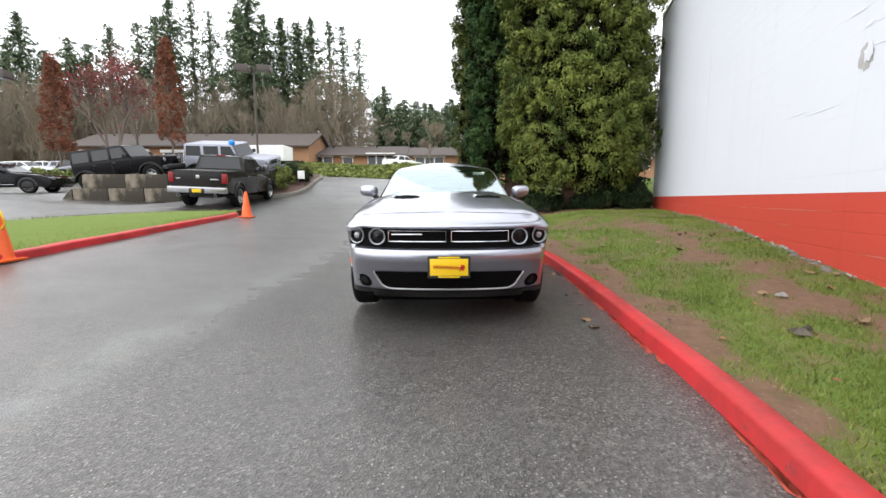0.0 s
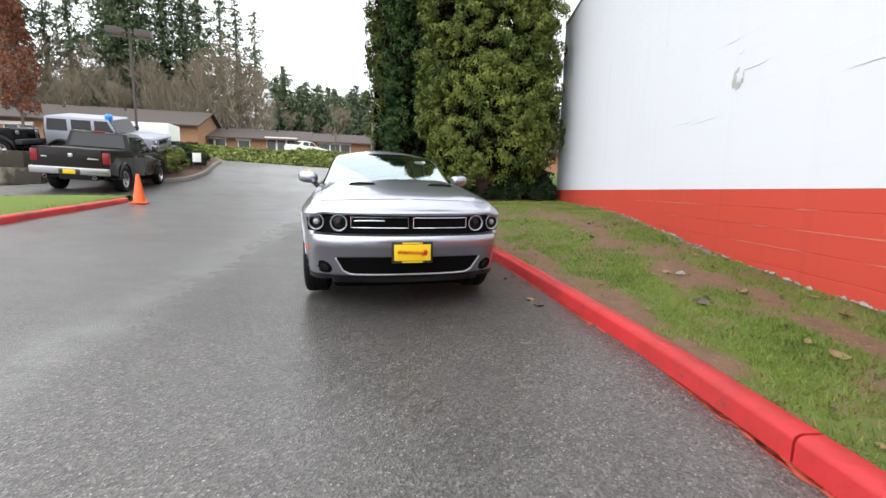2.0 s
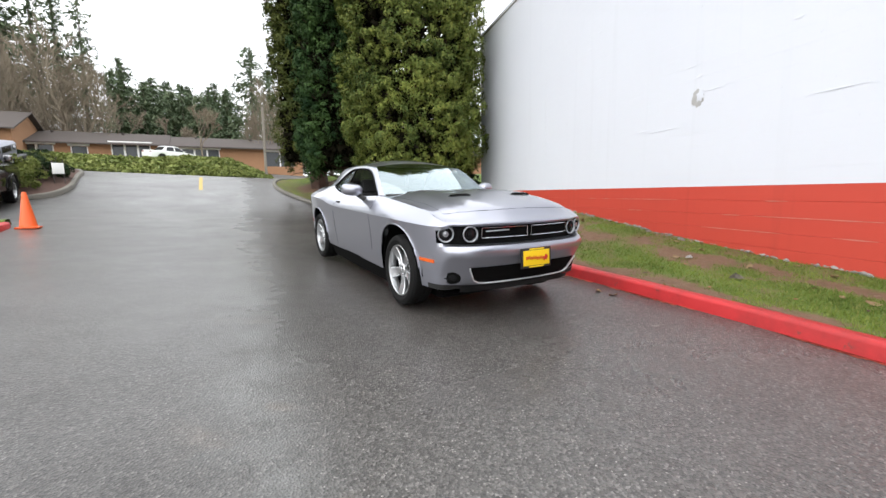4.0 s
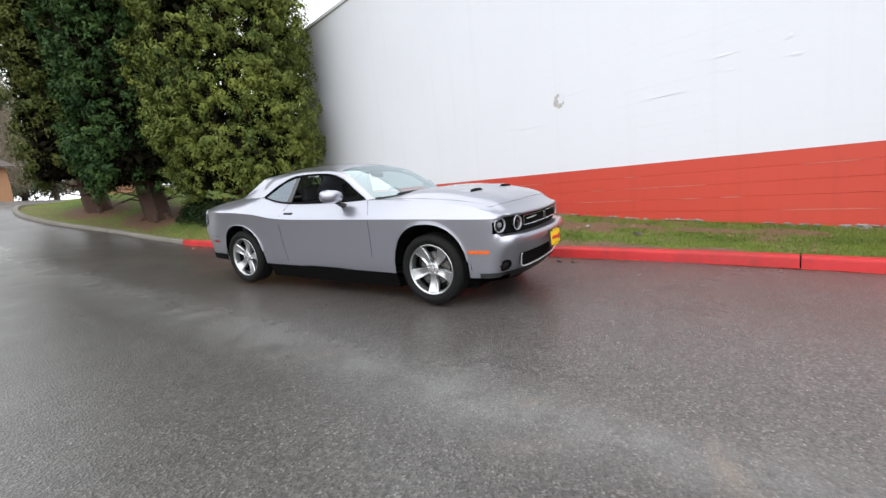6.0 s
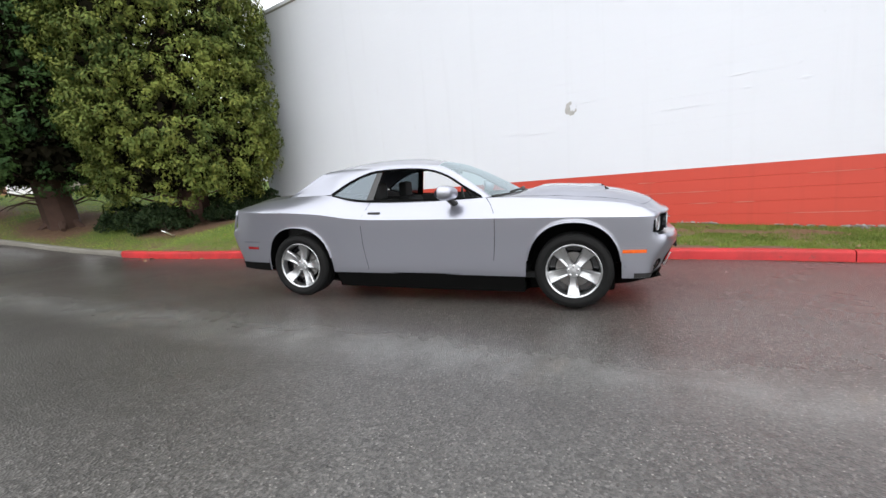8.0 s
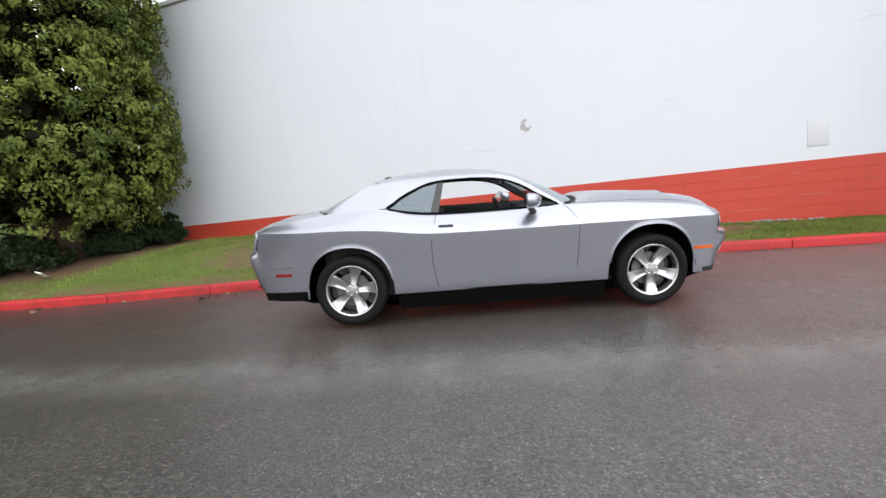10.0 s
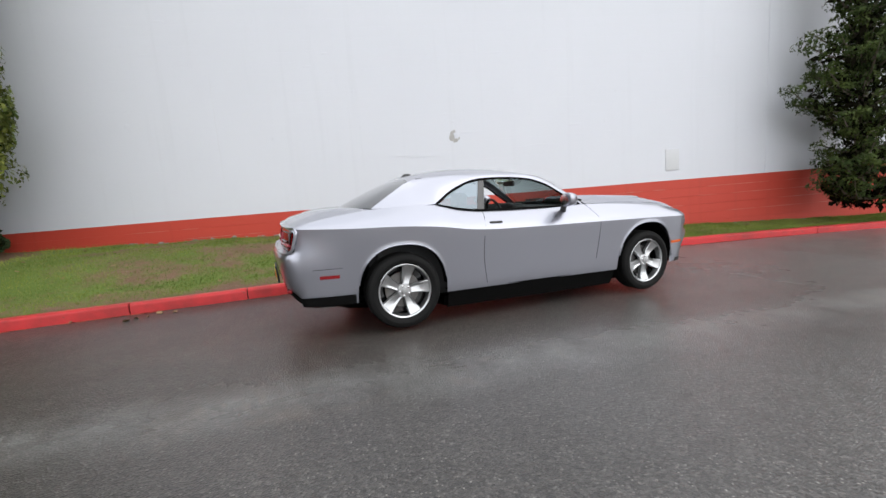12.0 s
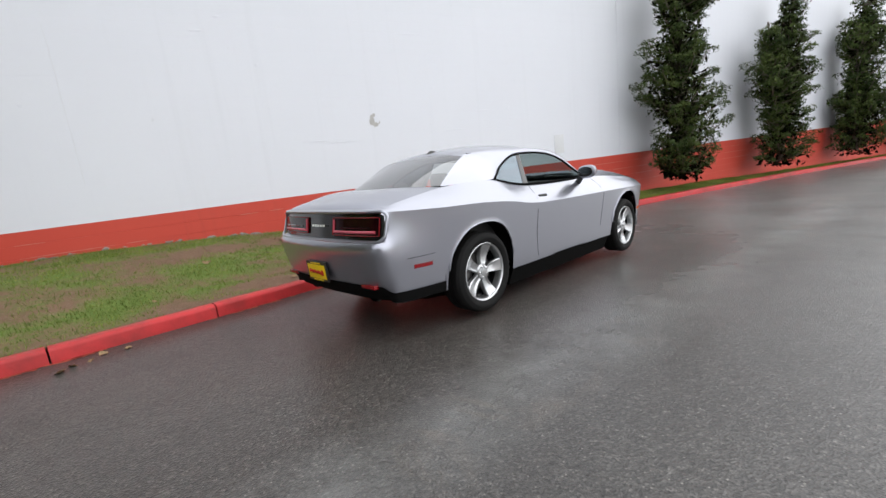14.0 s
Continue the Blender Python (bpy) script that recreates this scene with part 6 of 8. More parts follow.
# ---- cedars ----
def limb_mesh(lines):
    """Tapered branches: rows of (points, thick end, thin end)."""
    out = []
    for pts, r0, r1 in lines:
        n = len(pts)
        out.append(tube(pts, [r0 + (r1 - r0) * k / (n - 1) for k in range(n)], 7))
    return joined(*out)


def puff_leaves(centres, radii, outs, per, length, width, rg, flat=0.85, ragged=0.30):
    """Small leaves laid over the skin of many rounded puffs, and the puffs' normals, so each puff is lit as a form."""
    n = len(centres)
    c, r, o = np.repeat(centres, per, 0), np.repeat(radii, per)[:, None], np.repeat(outs, per, 0)
    d = unit(rg.normal(size=(n * per, 3)) + 0.8 * o)
    lobes = 0.80 + 0.30 * np.sin(d[:, :1] * 7 + c[:, :1] * 9) * np.sin(d[:, 1:2] * 7 + c[:, 1:2] * 9) + 0.16 * rg.random((n * per, 1))
    pos = c + d * r * lobes * np.array((1, 1, flat))
    along = unit(0.5 * d + np.array((0, 0, 0.6)) + 0.6 * rg.normal(size=(n * per, 3)))
    face = unit(d + np.array((0, 0, 0.25)) + ragged * rg.normal(size=(n * per, 3)))
    along = along - face * (along * face).sum(1, keepdims=True)
    soft = np.repeat(unit(d + np.array((0, 0, 0.15)) + 0.22 * rg.normal(size=(n * per, 3))), 4, 0)
    return leaves(pos, along, face, length, width, rg, 0.12), soft


def cedar(x, y, height, radius, material, seed, label, boughs, low=1.0, per=100, leaf=0.09, group="cedars by the wall"):
    """A dense column of boughs, each ending in a fan of rounded sprays, with dark gaps between."""
    g = np.random.default_rng(seed)
    base = verge_z(x, y) - 0.05
    t = thing("cedar_tree", Matrix.Translation((x, y, base)), label, "tree", group)
    lines = [([(0.25 * noise.noise((seed, 0, z * 0.2)), 0.25 * noise.noise((seed, 9, z * 0.2)), z) for z in np.linspace(-0.1, height * 0.92, 14)], 0.42, 0.03)]
    for k in range(9):
        a = g.random() * 6.28
        z = 0.25 + 0.5 * g.random()
        r = 0.9 + 0.6 * g.random()
        lines.append(([(r * q * math.cos(a), r * q * math.sin(a), z + 0.5 * math.sin(q * 2.2) - 0.25 * q) for q in (0, 0.3, 0.6, 0.85, 1)], 0.028, 0.008))
    for k in range(5):
        a = k * 1.26 + g.random()
        lines.append(([(0, 0, 0.45), (0.24 * math.cos(a), 0.24 * math.sin(a), 0.12), (0.56 * math.cos(a), 0.56 * math.sin(a), -0.1)], 0.21, 0.06))

    def env(z, a):
        h = z / height
        r = radius * (0.80 + 0.20 * smooth(0.03, 0.12, h)) * (1 - 0.85 * max(0, h - 0.52) ** 1.3 / 0.48**1.3)
        return r * (1 + 0.13 * noise.noise((math.cos(a) * 1.6 + seed, math.sin(a) * 1.4, z * 0.55)) + 0.08 * noise.noise((math.cos(a) * 4, math.sin(a) * 4 + seed, z * 1.6)))

    c, rad, out = [], [], []
    dense = min(height * 0.70, 11.5)
    for k in range(boughs + boughs // 4):
        if k < boughs:
            z = low + 0.15 + (dense - low) * (k + g.random() * 3) / boughs
        else:
            z = dense + (height - dense - 0.4) * (k - boughs + g.random()) / (boughs // 4)
        a = k * 2.39996 + 0.45 * g.normal()
        size = (0.36 + 0.26 * g.random()) * (1.0 if k < boughs else 1.4)
        r = env(z, a) * (1.0 - 0.24 * g.random() ** 1.4) - size * 0.40
        ca, sa = math.cos(a), math.sin(a)
        if k % 4 == 0:
            lines.append(([(r * q * ca, r * q * sa, z - 0.55 * (1 - q) - 0.12 * math.sin(3.1 * q)) for q in (0, 0.35, 0.7, 1)], 0.045, 0.012))
        # the side towards the wood is left thinner
        n = 6 + int(3 * g.random()) if -0.35 * ca - 0.94 * sa > -0.4 else 4
        for i in range(n):
            w = 2 * math.pi * (i + g.random() * 0.6) / n
            across, rise = size * math.cos(w) * (0.55 + 0.45 * g.random()), size * 0.85 * math.sin(w) * (0.55 + 0.45 * g.random())
            push = size * (0.45 * g.random() - 0.10 - 0.45 * (rise < 0))
            c.append(((r + push) * ca - across * sa, (r + push) * sa + across * ca, z + rise))
            rad.append(size * (0.34 + 0.22 * g.random()))
            out.append((ca, sa, 0.55))
    v, f = limb_mesh(lines)
    mesh_ob("trunk", v, f, BARK, t, "reddish fibrous trunk and limbs")
    c, rad, out = np.array(c), np.array(rad), unit(np.array(out))
    outer, soft = puff_leaves(c, rad, out, per, leaf, leaf * 0.46, g, 0.9, 0.34)
    # core leaves whose near-black colour paints the shaded gaps between sprays
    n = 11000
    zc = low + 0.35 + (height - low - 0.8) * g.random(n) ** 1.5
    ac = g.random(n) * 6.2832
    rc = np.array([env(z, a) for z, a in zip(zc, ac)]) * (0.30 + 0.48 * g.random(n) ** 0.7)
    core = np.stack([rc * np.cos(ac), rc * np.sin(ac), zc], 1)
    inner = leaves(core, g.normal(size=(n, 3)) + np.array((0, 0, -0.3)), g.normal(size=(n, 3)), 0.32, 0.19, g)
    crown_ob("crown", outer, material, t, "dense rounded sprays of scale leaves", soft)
    crown_ob("inner_sprays", inner, INNER, t, "dead inner sprays darkened for the crown's inner shade")
    return t


cedar(0.32, 15.50, 15.5, 2.60, CEDAR_A, 3, "tall cedar with yellow-green sprays beside the wall", 330, 0.70, 98, 0.094)
cedar(-1.95, 18.2, 16.5, 2.12, CEDAR_B, 8, "tall deep green cedar with bare lower trunk", 275, 0.95, 58, 0.115)
cedar(-3.35, 20.6, 16.0, 1.85, CEDAR_C, 14, "tall olive green cedar at the curve of the kerb", 225, 0.95, 54, 0.12)


def shrub(x, y, z, rx, ry, h, material, seed, label, group="", n=60, leaf=0.075, per=80, category="shrub"):
    g = np.random.default_rng(seed)
    t = thing("shrub", Matrix.Translation((x, y, z)), label, category, group)
    stems = []
    for k in range(9):
        a = g.random() * 6.28
        stems.append(([(0, 0, -0.02), (rx * 0.35 * math.cos(a), ry * 0.35 * math.sin(a), h * 0.4), (rx * 0.6 * math.cos(a), ry * 0.6 * math.sin(a), h * 0.75)], 0.022, 0.006))
    v, f = limb_mesh(stems)
    mesh_ob("stem", v, f, GREYBARK, t)
    d = unit(g.normal(size=(n, 3)) + np.array((0, 0, 0.25)))
    d[:, 2] = np.abs(d[:, 2])
    s = 0.72 + 0.35 * g.random((n, 1))
    c = d * s * np.array((rx, ry, h * 0.85)) * 0.85 + np.array((0, 0, h * 0.12))
    size = 0.26 * min(rx, ry, h) * (0.8 + 0.6 * g.random(n))
    crown_ob("foliage", clump_leaves(c, size, d, per, leaf, leaf * 0.6, g), material, t)
    return t


for k, (x, y, rx, h) in enumerate(((1.35, 15.1, 0.8, 1.15), (2.15, 15.75, 0.7, 1.3), (2.2, 14.85, 0.5, 0.85), (0.75, 14.7, 0.55, 0.6), (-0.55, 15.4, 0.75, 0.75), (-0.95, 16.6, 0.7, 0.7))):
    shrub(x, y, verge_z(x, y) - 0.02, rx, rx * 0.9, h, SHRUB, 40 + k, "low dark evergreen shrub at the wall corner", "shrubs at the wall corner", 75)


# ---- leaning junipers against the wall ----
def juniper(x, y, height, seed, spread=1.0, per=60, leaf=0.09, lean=0.0, fork=0):
    """A twisted trunk whose upswept boughs carry flat tufted pads with gaps of wall between."""
    g = np.random.default_rng(seed)
    base = verge_z(x, y) - 0.04
    t = thing("juniper_tree", Matrix.Translation((x, y, base)), "dark twisted juniper growing against the white wall", "tree", "junipers along the wall")
    lines, c, rad, out = [], [], [], []
    stems = [[(0.10 * noise.noise((seed, 0, z * 0.4)), 0.30 * noise.noise((seed, 5, z * 0.35)) + lean * (z / height) ** 1.5, z) for z in np.linspace(-0.08, height * 0.95, 12)]]
    if fork:
        stems.append([(-0.1 * q, fork * q**0.8, 0.9 + (height * 0.78 - 0.9) * q) for q in np.linspace(0, 1, 12)])
    for si, main in enumerate(stems):
        lines.append((main, 0.13 if si == 0 else 0.09, 0.02))
        tall_ = main[-1][2] - main[0][2]
        z0 = 0.12 if si == 0 else 0.5
        while z0 < tall_ * 0.97:
            q = z0 / tall_
            j = min(10, int(q * 11))
            wq = q * 11 - j
            bx, by, bz = (main[j][i] * (1 - wq) + main[j + 1][i] * wq for i in range(3))
            swing = g.random() * 6.28
            body = (1.0 - 0.50 * smooth(0.35, 1.0, q)) * (0.90 + 0.10 * smooth(0.0, 0.10, q)) * (0.8 if si == 0 else 0.5)
            thin = 0.78 + 0.70 * noise.noise((seed * 1.3, si, bz * 1.1)) * smooth(0.6, 1.4, bz)
            for k in range(8):
                a = swing + k * 0.79 + 0.4 * g.normal()
                L = spread * 1.45 * body * thin * (0.50 + 0.75 * g.random() ** 1.2)
                rise = (0.15 + 0.45 * g.random()) * L
                ex = 0.62 if math.cos(a) > 0 else 0.95
                pts = [(bx + L * u * math.cos(a) * ex, by + L * u * math.sin(a), bz + rise * u**1.5 - 0.08 * math.sin(3.1 * u)) for u in (0, 0.3, 0.6, 0.85, 1)]
                lines.append((pts, 0.030, 0.007))
                for u in np.linspace(0.35, 1.0, max(2, int(L / 0.20))):
                    i = min(3, int(u * 4))
                    w = u * 4 - i
                    p = np.array(pts[i]) * (1 - w) + np.array(pts[i + 1]) * w
                    c.append(p + g.normal(size=3) * np.array((0.06, 0.06, 0.03)))
                    rad.append((0.25 - 0.07 * u) * (0.75 + 0.5 * g.random()))
                    out.append((math.cos(a) * 0.5, math.sin(a) * 0.5, 0.75))
            z0 += 0.19 + 0.15 * g.random()
    v, f = limb_mesh(lines[:1])
    mesh_ob("trunk", v, f, GREYBARK, t, "grey twisted trunk")
    v, f = limb_mesh(lines[1:])
    tagged(mesh_ob("branchwork", v, f, GREYBARK, t), kind="stuff")
    crown, soft = puff_leaves(np.array(c), np.array(rad), unit(np.array(out)), per, leaf, leaf * 0.30, g, 0.55, 0.5)
    crown_ob("crown", crown, JUNIPER, t, "tufted dark needles with gaps", soft)
    # the same shade-coloured core leaves behind the pads
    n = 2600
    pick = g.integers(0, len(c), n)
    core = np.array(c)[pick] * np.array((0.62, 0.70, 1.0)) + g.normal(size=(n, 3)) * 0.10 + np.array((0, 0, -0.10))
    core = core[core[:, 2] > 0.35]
    crown_ob("inner_sprays", leaves(core, g.normal(size=core.shape), g.normal(size=core.shape), 0.20, 0.09, g), INNER, t, "dead inner sprays darkened for the crown's inner shade")


JUNIPERS = ((1.92, -3.45, 6.9, 1.18, 64, 0.088, 0.25, 0), (2.0, -9.2, 6.4, 1.15, 44, 0.10, -0.5, 1.3), (2.05, -15.6, 7.0, 1.35, 22, 0.14, -0.2, 0.8),
            (2.1, -22.5, 6.5, 1.3, 10, 0.20, 0.0, 0), (2.1, -30, 6.5, 1.3, 10, 0.20, 0.0, 0))
for k, (x, y, h, wide, per, leaf, lean, fork) in enumerate(JUNIPERS):
    juniper(x, y, h, 60 + k, wide, per, leaf, lean, fork)


# ---- trees of the rise ----
RIGHT0, AHEAD0 = np.array((0.9627, 0.2706)), np.array((-0.2706, 0.9627))


def spot(u, d):
    """World x, y from metres across and metres ahead of the first viewpoint."""
    p = RIGHT0 * u + AHEAD0 * d
    return float(p[0]), float(p[1])


def seen(px, d):
    return spot((px - 784) / 753 * d, d)


def conifer(x, y, height, radius, seed, sparse=1.0, material=FIR, clear=0.12, label="tall dark fir on the wooded rise", group="firs on the rise"):
    g = np.random.default_rng(seed)
    t = thing("fir_tree", Matrix.Translation((x, y, land(x, y) - 0.2)), label, "tree", group)
    bend = [(0.4 * noise.noise((seed, 0, z * 0.05)), 0.4 * noise.noise((seed, 3, z * 0.05)), z) for z in np.linspace(0, height, 9)]
    v, f = tube(bend, [0.42 * (1 - k / 8.5) for k in range(9)], 7)
    mesh_ob("trunk", v, f, GREYBARK, t)
    cs, al, nm = [], [], []
    z = height * clear
    while z < height * 0.985:
        h = (z - height * clear) / (height * (1 - clear))
        r = radius * min(1.0, 1.30 * (1 - h) ** 0.62 + 0.01) * (0.50 + 0.70 * g.random())
        for b in range(int(6 * sparse + 2 * g.random())):
            a = g.random() * 6.2832
            L = r * (0.6 + 0.6 * g.random())
            n = max(3, int(L * 3.6))
            u = (np.arange(n) + g.random(n)) / n
            rise = 0.22 * L * (h - 0.3)
            p = np.stack([L * u * math.cos(a), L * u * math.sin(a), z + rise * u - 0.20 * L * u**2 + 0.1 * g.normal(size=n)], 1)
            p += g.normal(size=(n, 3)) * np.array((0.22, 0.22, 0.10)) * (0.4 + u[:, None])
            cs.append(p)
            al.append(np.stack([np.full(n, math.cos(a)), np.full(n, math.sin(a)), -0.35 + 0 * u], 1) + g.normal(size=(n, 3)) * 0.55)
            nm.append(np.tile((0, 0, 1.0), (n, 1)) + g.normal(size=(n, 3)) * 0.5)
        z += 0.42 + 0.35 * g.random()
    cs, al, nm = np.vstack(cs), np.vstack(al), np.vstack(nm)
    cs, al, nm = np.repeat(cs, 2, 0), np.repeat(al, 2, 0), np.repeat(nm, 2, 0)
    cs = cs + g.normal(size=cs.shape) * 0.14
    al = al + g.normal(size=al.shape) * 0.5
    crown_ob("crown", leaves(cs, al, nm, 0.78, 0.24, g), material, t)
    return t


def tall(px, top, d):
    """Height of a tree whose tip is at that row from the first viewpoint."""
    x, y = seen(px, d)
    return 1.19 + (352 - top) / 753 * d - land(x, y) + 0.2


FIRS = [(70, 35, 84, 3.0, 1.1), (20, 95, 92, 3.2, 1.0), (152, 80, 80, 3.6, 1.2), (222, 62, 88, 2.8, 0.8), (270, 55, 86, 2.6, 0.7), (300, 45, 90, 3.2, 1.0), (325, 14, 82, 3.4, 1.1), (362, 15, 88, 2.2, 0.6),
        (392, 38, 84, 2.4, 0.6), (440, 30, 88, 3.2, 1.1), (458, 4, 80, 4.0, 1.3), (482, 40, 86, 3.0, 1.0), (512, 48, 84, 3.0, 1.1), (540, 52, 86, 3.0, 1.1), (562, 50, 84, 2.8, 1.0), (592, 55, 84, 2.6, 0.5),
        (615, 62, 88, 2.6, 0.55), (642, 82, 92, 2.2, 0.5), (683, 160, 110, 3.2, 1.1), (712, 188, 120, 3.6, 1.2), (738, 186, 126, 3.6, 1.2), (765, 195, 130, 3.8, 1.2), (792, 188, 124, 3.6, 1.2), (815, 190, 120, 3.8, 1.2),
        (845, 120, 84, 3.2, 0.8), (872, 150, 95, 3.4, 1.0), (905, 170, 100, 3.6, 1.1), (185, 90, 92, 3.4, 1.1), (110, 95, 90, 3.2, 1.1), (45, 90, 88, 3.0, 1.0), (-60, 60, 90, 3.4, 1.0), (-140, 50, 96, 3.6, 1.0), (935, 160, 96, 3.6, 1.1), (965, 120, 92, 3.8, 1.1), (1000, 150, 98, 3.8, 1.1), (1040, 110, 96, 3.6, 1.0), (1085, 140, 100, 3.8, 1.0), (1130, 120, 98, 3.6, 1.0)]
FIRS += [(672 + 11.5 * k, 178 + 22 * abs(math.sin(k * 2.3)), 100 + 9 * (k % 3), 2.6, 1.1) for k in range(13)]
for k, (px, top, d, r, sp) in enumerate(FIRS):
    x, y = seen(px, d)
    conifer(x, y, tall(px, top, d), r * 1.75, 100 + k, sp * 1.2, clear=0.10 if sp > 0.9 else 0.22)


def bare_tree(x, y, height, seed, spread=0.5, material=TWIG, leafy=None, label="bare grey-brown deciduous tree", group="bare trees on the rise", levels=4, base=None):
    g = np.random.default_rng(seed)
    t = thing("bare_tree", Matrix.Translation((x, y, (land(x, y) if base is None else base) - 0.1)), label, "tree", group)
    segs, ends = [], []

    def grow(p, d, L, r, lev):
        q = p + d * L
        mid = p + d * L * 0.5 + g.normal(size=3) * L * 0.05
        segs.append(([tuple(p), tuple(mid), tuple(q)], r, r * 0.6))
        ends.append((q, d))
        if lev == 0:
            return
        for _ in range(3 if lev > 1 else 5):
            nd = unit(d + g.normal(size=3) * spread + np.array((0, 0, 0.22)))
            grow(q - d * L * 0.35 * g.random(), nd, L * (0.58 + 0.22 * g.random()), max(0.035, r * 0.55), lev - 1)

    grow(np.zeros(3), np.array((0.03 * g.normal(), 0.03 * g.normal(), 1.0)), height * 0.34, height * 0.014, levels)
    out = []
    for pts, r0, r1 in segs:
        out.append(tube(pts, [r0, (r0 + r1) / 2, r1], 3 if r0 < 0.06 else 6))
    v, f = joined(*out)
    mesh_ob("trunk", v, f, material, t)
    if leafy:
        c = np.array([e[0] for e in ends])
        c = np.repeat(c, leafy[1], 0) + g.normal(size=(len(c) * leafy[1], 3)) * 0.35
        crown_ob("leaves", leaves(c, g.normal(size=c.shape), g.normal(size=c.shape), leafy[2], leafy[2] * 0.6, g), leafy[0], t)
    return t


BARE = [(10, 110, 70), (45, 120, 74), (90, 135, 70), (130, 150, 76), (185, 150, 74), (250, 160, 74), (290, 175, 76), (345, 190, 78), (380, 175, 74), (410, 180, 76), (440, 170, 72), (500, 165, 76), (525, 170, 74),
        (555, 150, 78), (585, 120, 76), (610, 110, 72), (635, 150, 78), (660, 200, 84), (720, 215, 82), (760, 205, 64), (-30, 120, 72), (-90, 120, 74)]
for k, (px, top, d) in enumerate(BARE):
    x, y = seen(px, d)
    bare_tree(x, y, max(5, tall(px, top, d)), 300 + k, 0.42, levels=5)
for k, (px, top, d) in enumerate(((225, 70, 52), (255, 110, 54), (205, 95, 53))):
    x, y = seen(px, d)
    bare_tree(x, y, tall(px, top, d), 350 + k, 0.45, GREYBARK, (REDLEAF, 5, 0.26), "thin tree holding its last red leaves", "red-leaved trees", 4)
# far bare thicket: fine upright twigs of many trees
tw_c, tw_a = [], []
g6 = np.random.default_rng(77)
for k in range(165):
    px = g6.uniform(-120, 650) if k < 125 else g6.uniform(830, 1200)
    d = g6.uniform(68, 84)
    x, y = seen(px, d)
    z0 = land(x, y)
    H = max(5.0, (1.19 + (352 - g6.uniform(135, 215) - 0.06 * max(0, min(px, 700) - 350)) / 753 * d) - z0)
    n = 480
    h = g6.random(n) ** 0.8
    r = 0.20 * H * np.sin(np.pi * np.clip(h * 0.85 + 0.12, 0, 1)) * np.sqrt(g6.random(n))
    a = g6.random(n) * 6.2832
    c = np.stack([x + r * np.cos(a), y + r * np.sin(a), z0 + H * (0.1 + 0.88 * h)], 1)
    tw_c.append(c)
    tw_a.append(np.stack([np.cos(a) * 0.55, np.sin(a) * 0.55, np.full(n, 1.0)], 1) + g6.normal(size=(n, 3)) * 0.28)
c, al = np.vstack(tw_c), np.vstack(tw_a)
thicket = new("thicket", fast_mesh("thicket", leaves(c, al, g6.normal(size=c.shape), 1.9, 0.055, g6, 0.0), quads_for(np.zeros((len(c) * 4, 3))), TWIG))
tagged(thicket, "grey-brown thicket of bare deciduous trees", "woods", kind="stuff")
x, y = 5.6, 27.0
bare_tree(x, y, 9.5, 371, 0.5, GREYBARK, None, "bare branching tree behind the wall corner", "", 5, verge_z(3.5, 27))


def copper_tree(px, d, top, seed):
    x, y = seen(px, d)
    g = np.random.default_rng(seed)
    H = tall(px, top, d)
    t = thing("copper_tree", Matrix.Translation((x, y, land(x, y))), "narrow upright tree with dry copper-brown leaves", "tree", "copper-leaved trees by the lot")
    lines = [([(0.03 * noise.noise((seed, 0, z)), 0.03 * noise.noise((seed, 4, z)), z) for z in np.linspace(-0.05, H * 0.95, 9)], 0.09, 0.015)]
    c, out, rad = [], [], []
    for k in range(150):
        h = g.random()
        z = H * (0.24 + 0.74 * h)
        a = g.random() * 6.28
        r = 1.02 * (math.sin(math.pi * min(1, h * 0.72 + 0.26)) ** 0.8) * (0.5 + 0.5 * g.random()) * (1 - 0.35 * h)
        c.append((r * math.cos(a), r * math.sin(a), z))
        rad.append(0.30 + 0.12 * g.random())
        out.append((math.cos(a), math.sin(a), 0.3))
        if k % 4 == 0:
            lines.append(([(0, 0, z - 0.7), (r * 0.5 * math.cos(a), r * 0.5 * math.sin(a), z - 0.25), (r * math.cos(a), r * math.sin(a), z + 0.1)], 0.022, 0.006))
    v, f = limb_mesh(lines)
    mesh_ob("trunk", v, f, GREYBARK, t)
    crown_ob("crown", clump_leaves(np.array(c) * np.array((0.85, 0.85, 1)), np.array(rad), unit(np.array(out)), 60, 0.13, 0.085, g), COPPER, t)


copper_tree(120, 31, 112, 5)
copper_tree(316, 32, 86, 6)

# ivy on the bank, a low hedge beyond the lot
pts = []
for _ in range(24000):
    u, d = rg.uniform(-15, 1.5), rg.uniform(28.6, 38)
    x, y = spot(u, d)
    pts.append((x, y, land(x, y) + 0.05 + 0.45 * smooth(29.3, 30.6, d) * 0.75 * (0.5 + 0.6 * noise.noise((x * 0.9, y * 0.9, 0))) * rg.random() + 0.30 * smooth(28.6, 30.2, d) * smooth(1.5, -0.8, u) * smooth(-6, -2.5, u)))
for _ in range(15000):
    u, d = rg.uniform(-36, -15.5), rg.uniform(26.4, 29.8)
    x, y = spot(u, d)
    pts.append((x, y, land(x, y) + 0.85 * rg.random() * (0.7 + 0.5 * noise.noise((x, y, 0)))))
p = np.array(pts)
ivy = new("ivy", fast_mesh("ivy", leaves(p, rg.normal(size=p.shape), rg.normal(size=p.shape) + np.array((0, 0, 1.2)), 0.26, 0.20, rg), quads_for(np.zeros((len(p) * 4, 3))), IVY))
tagged(ivy, "thick green ivy covering the bank", "ivy", kind="stuff")
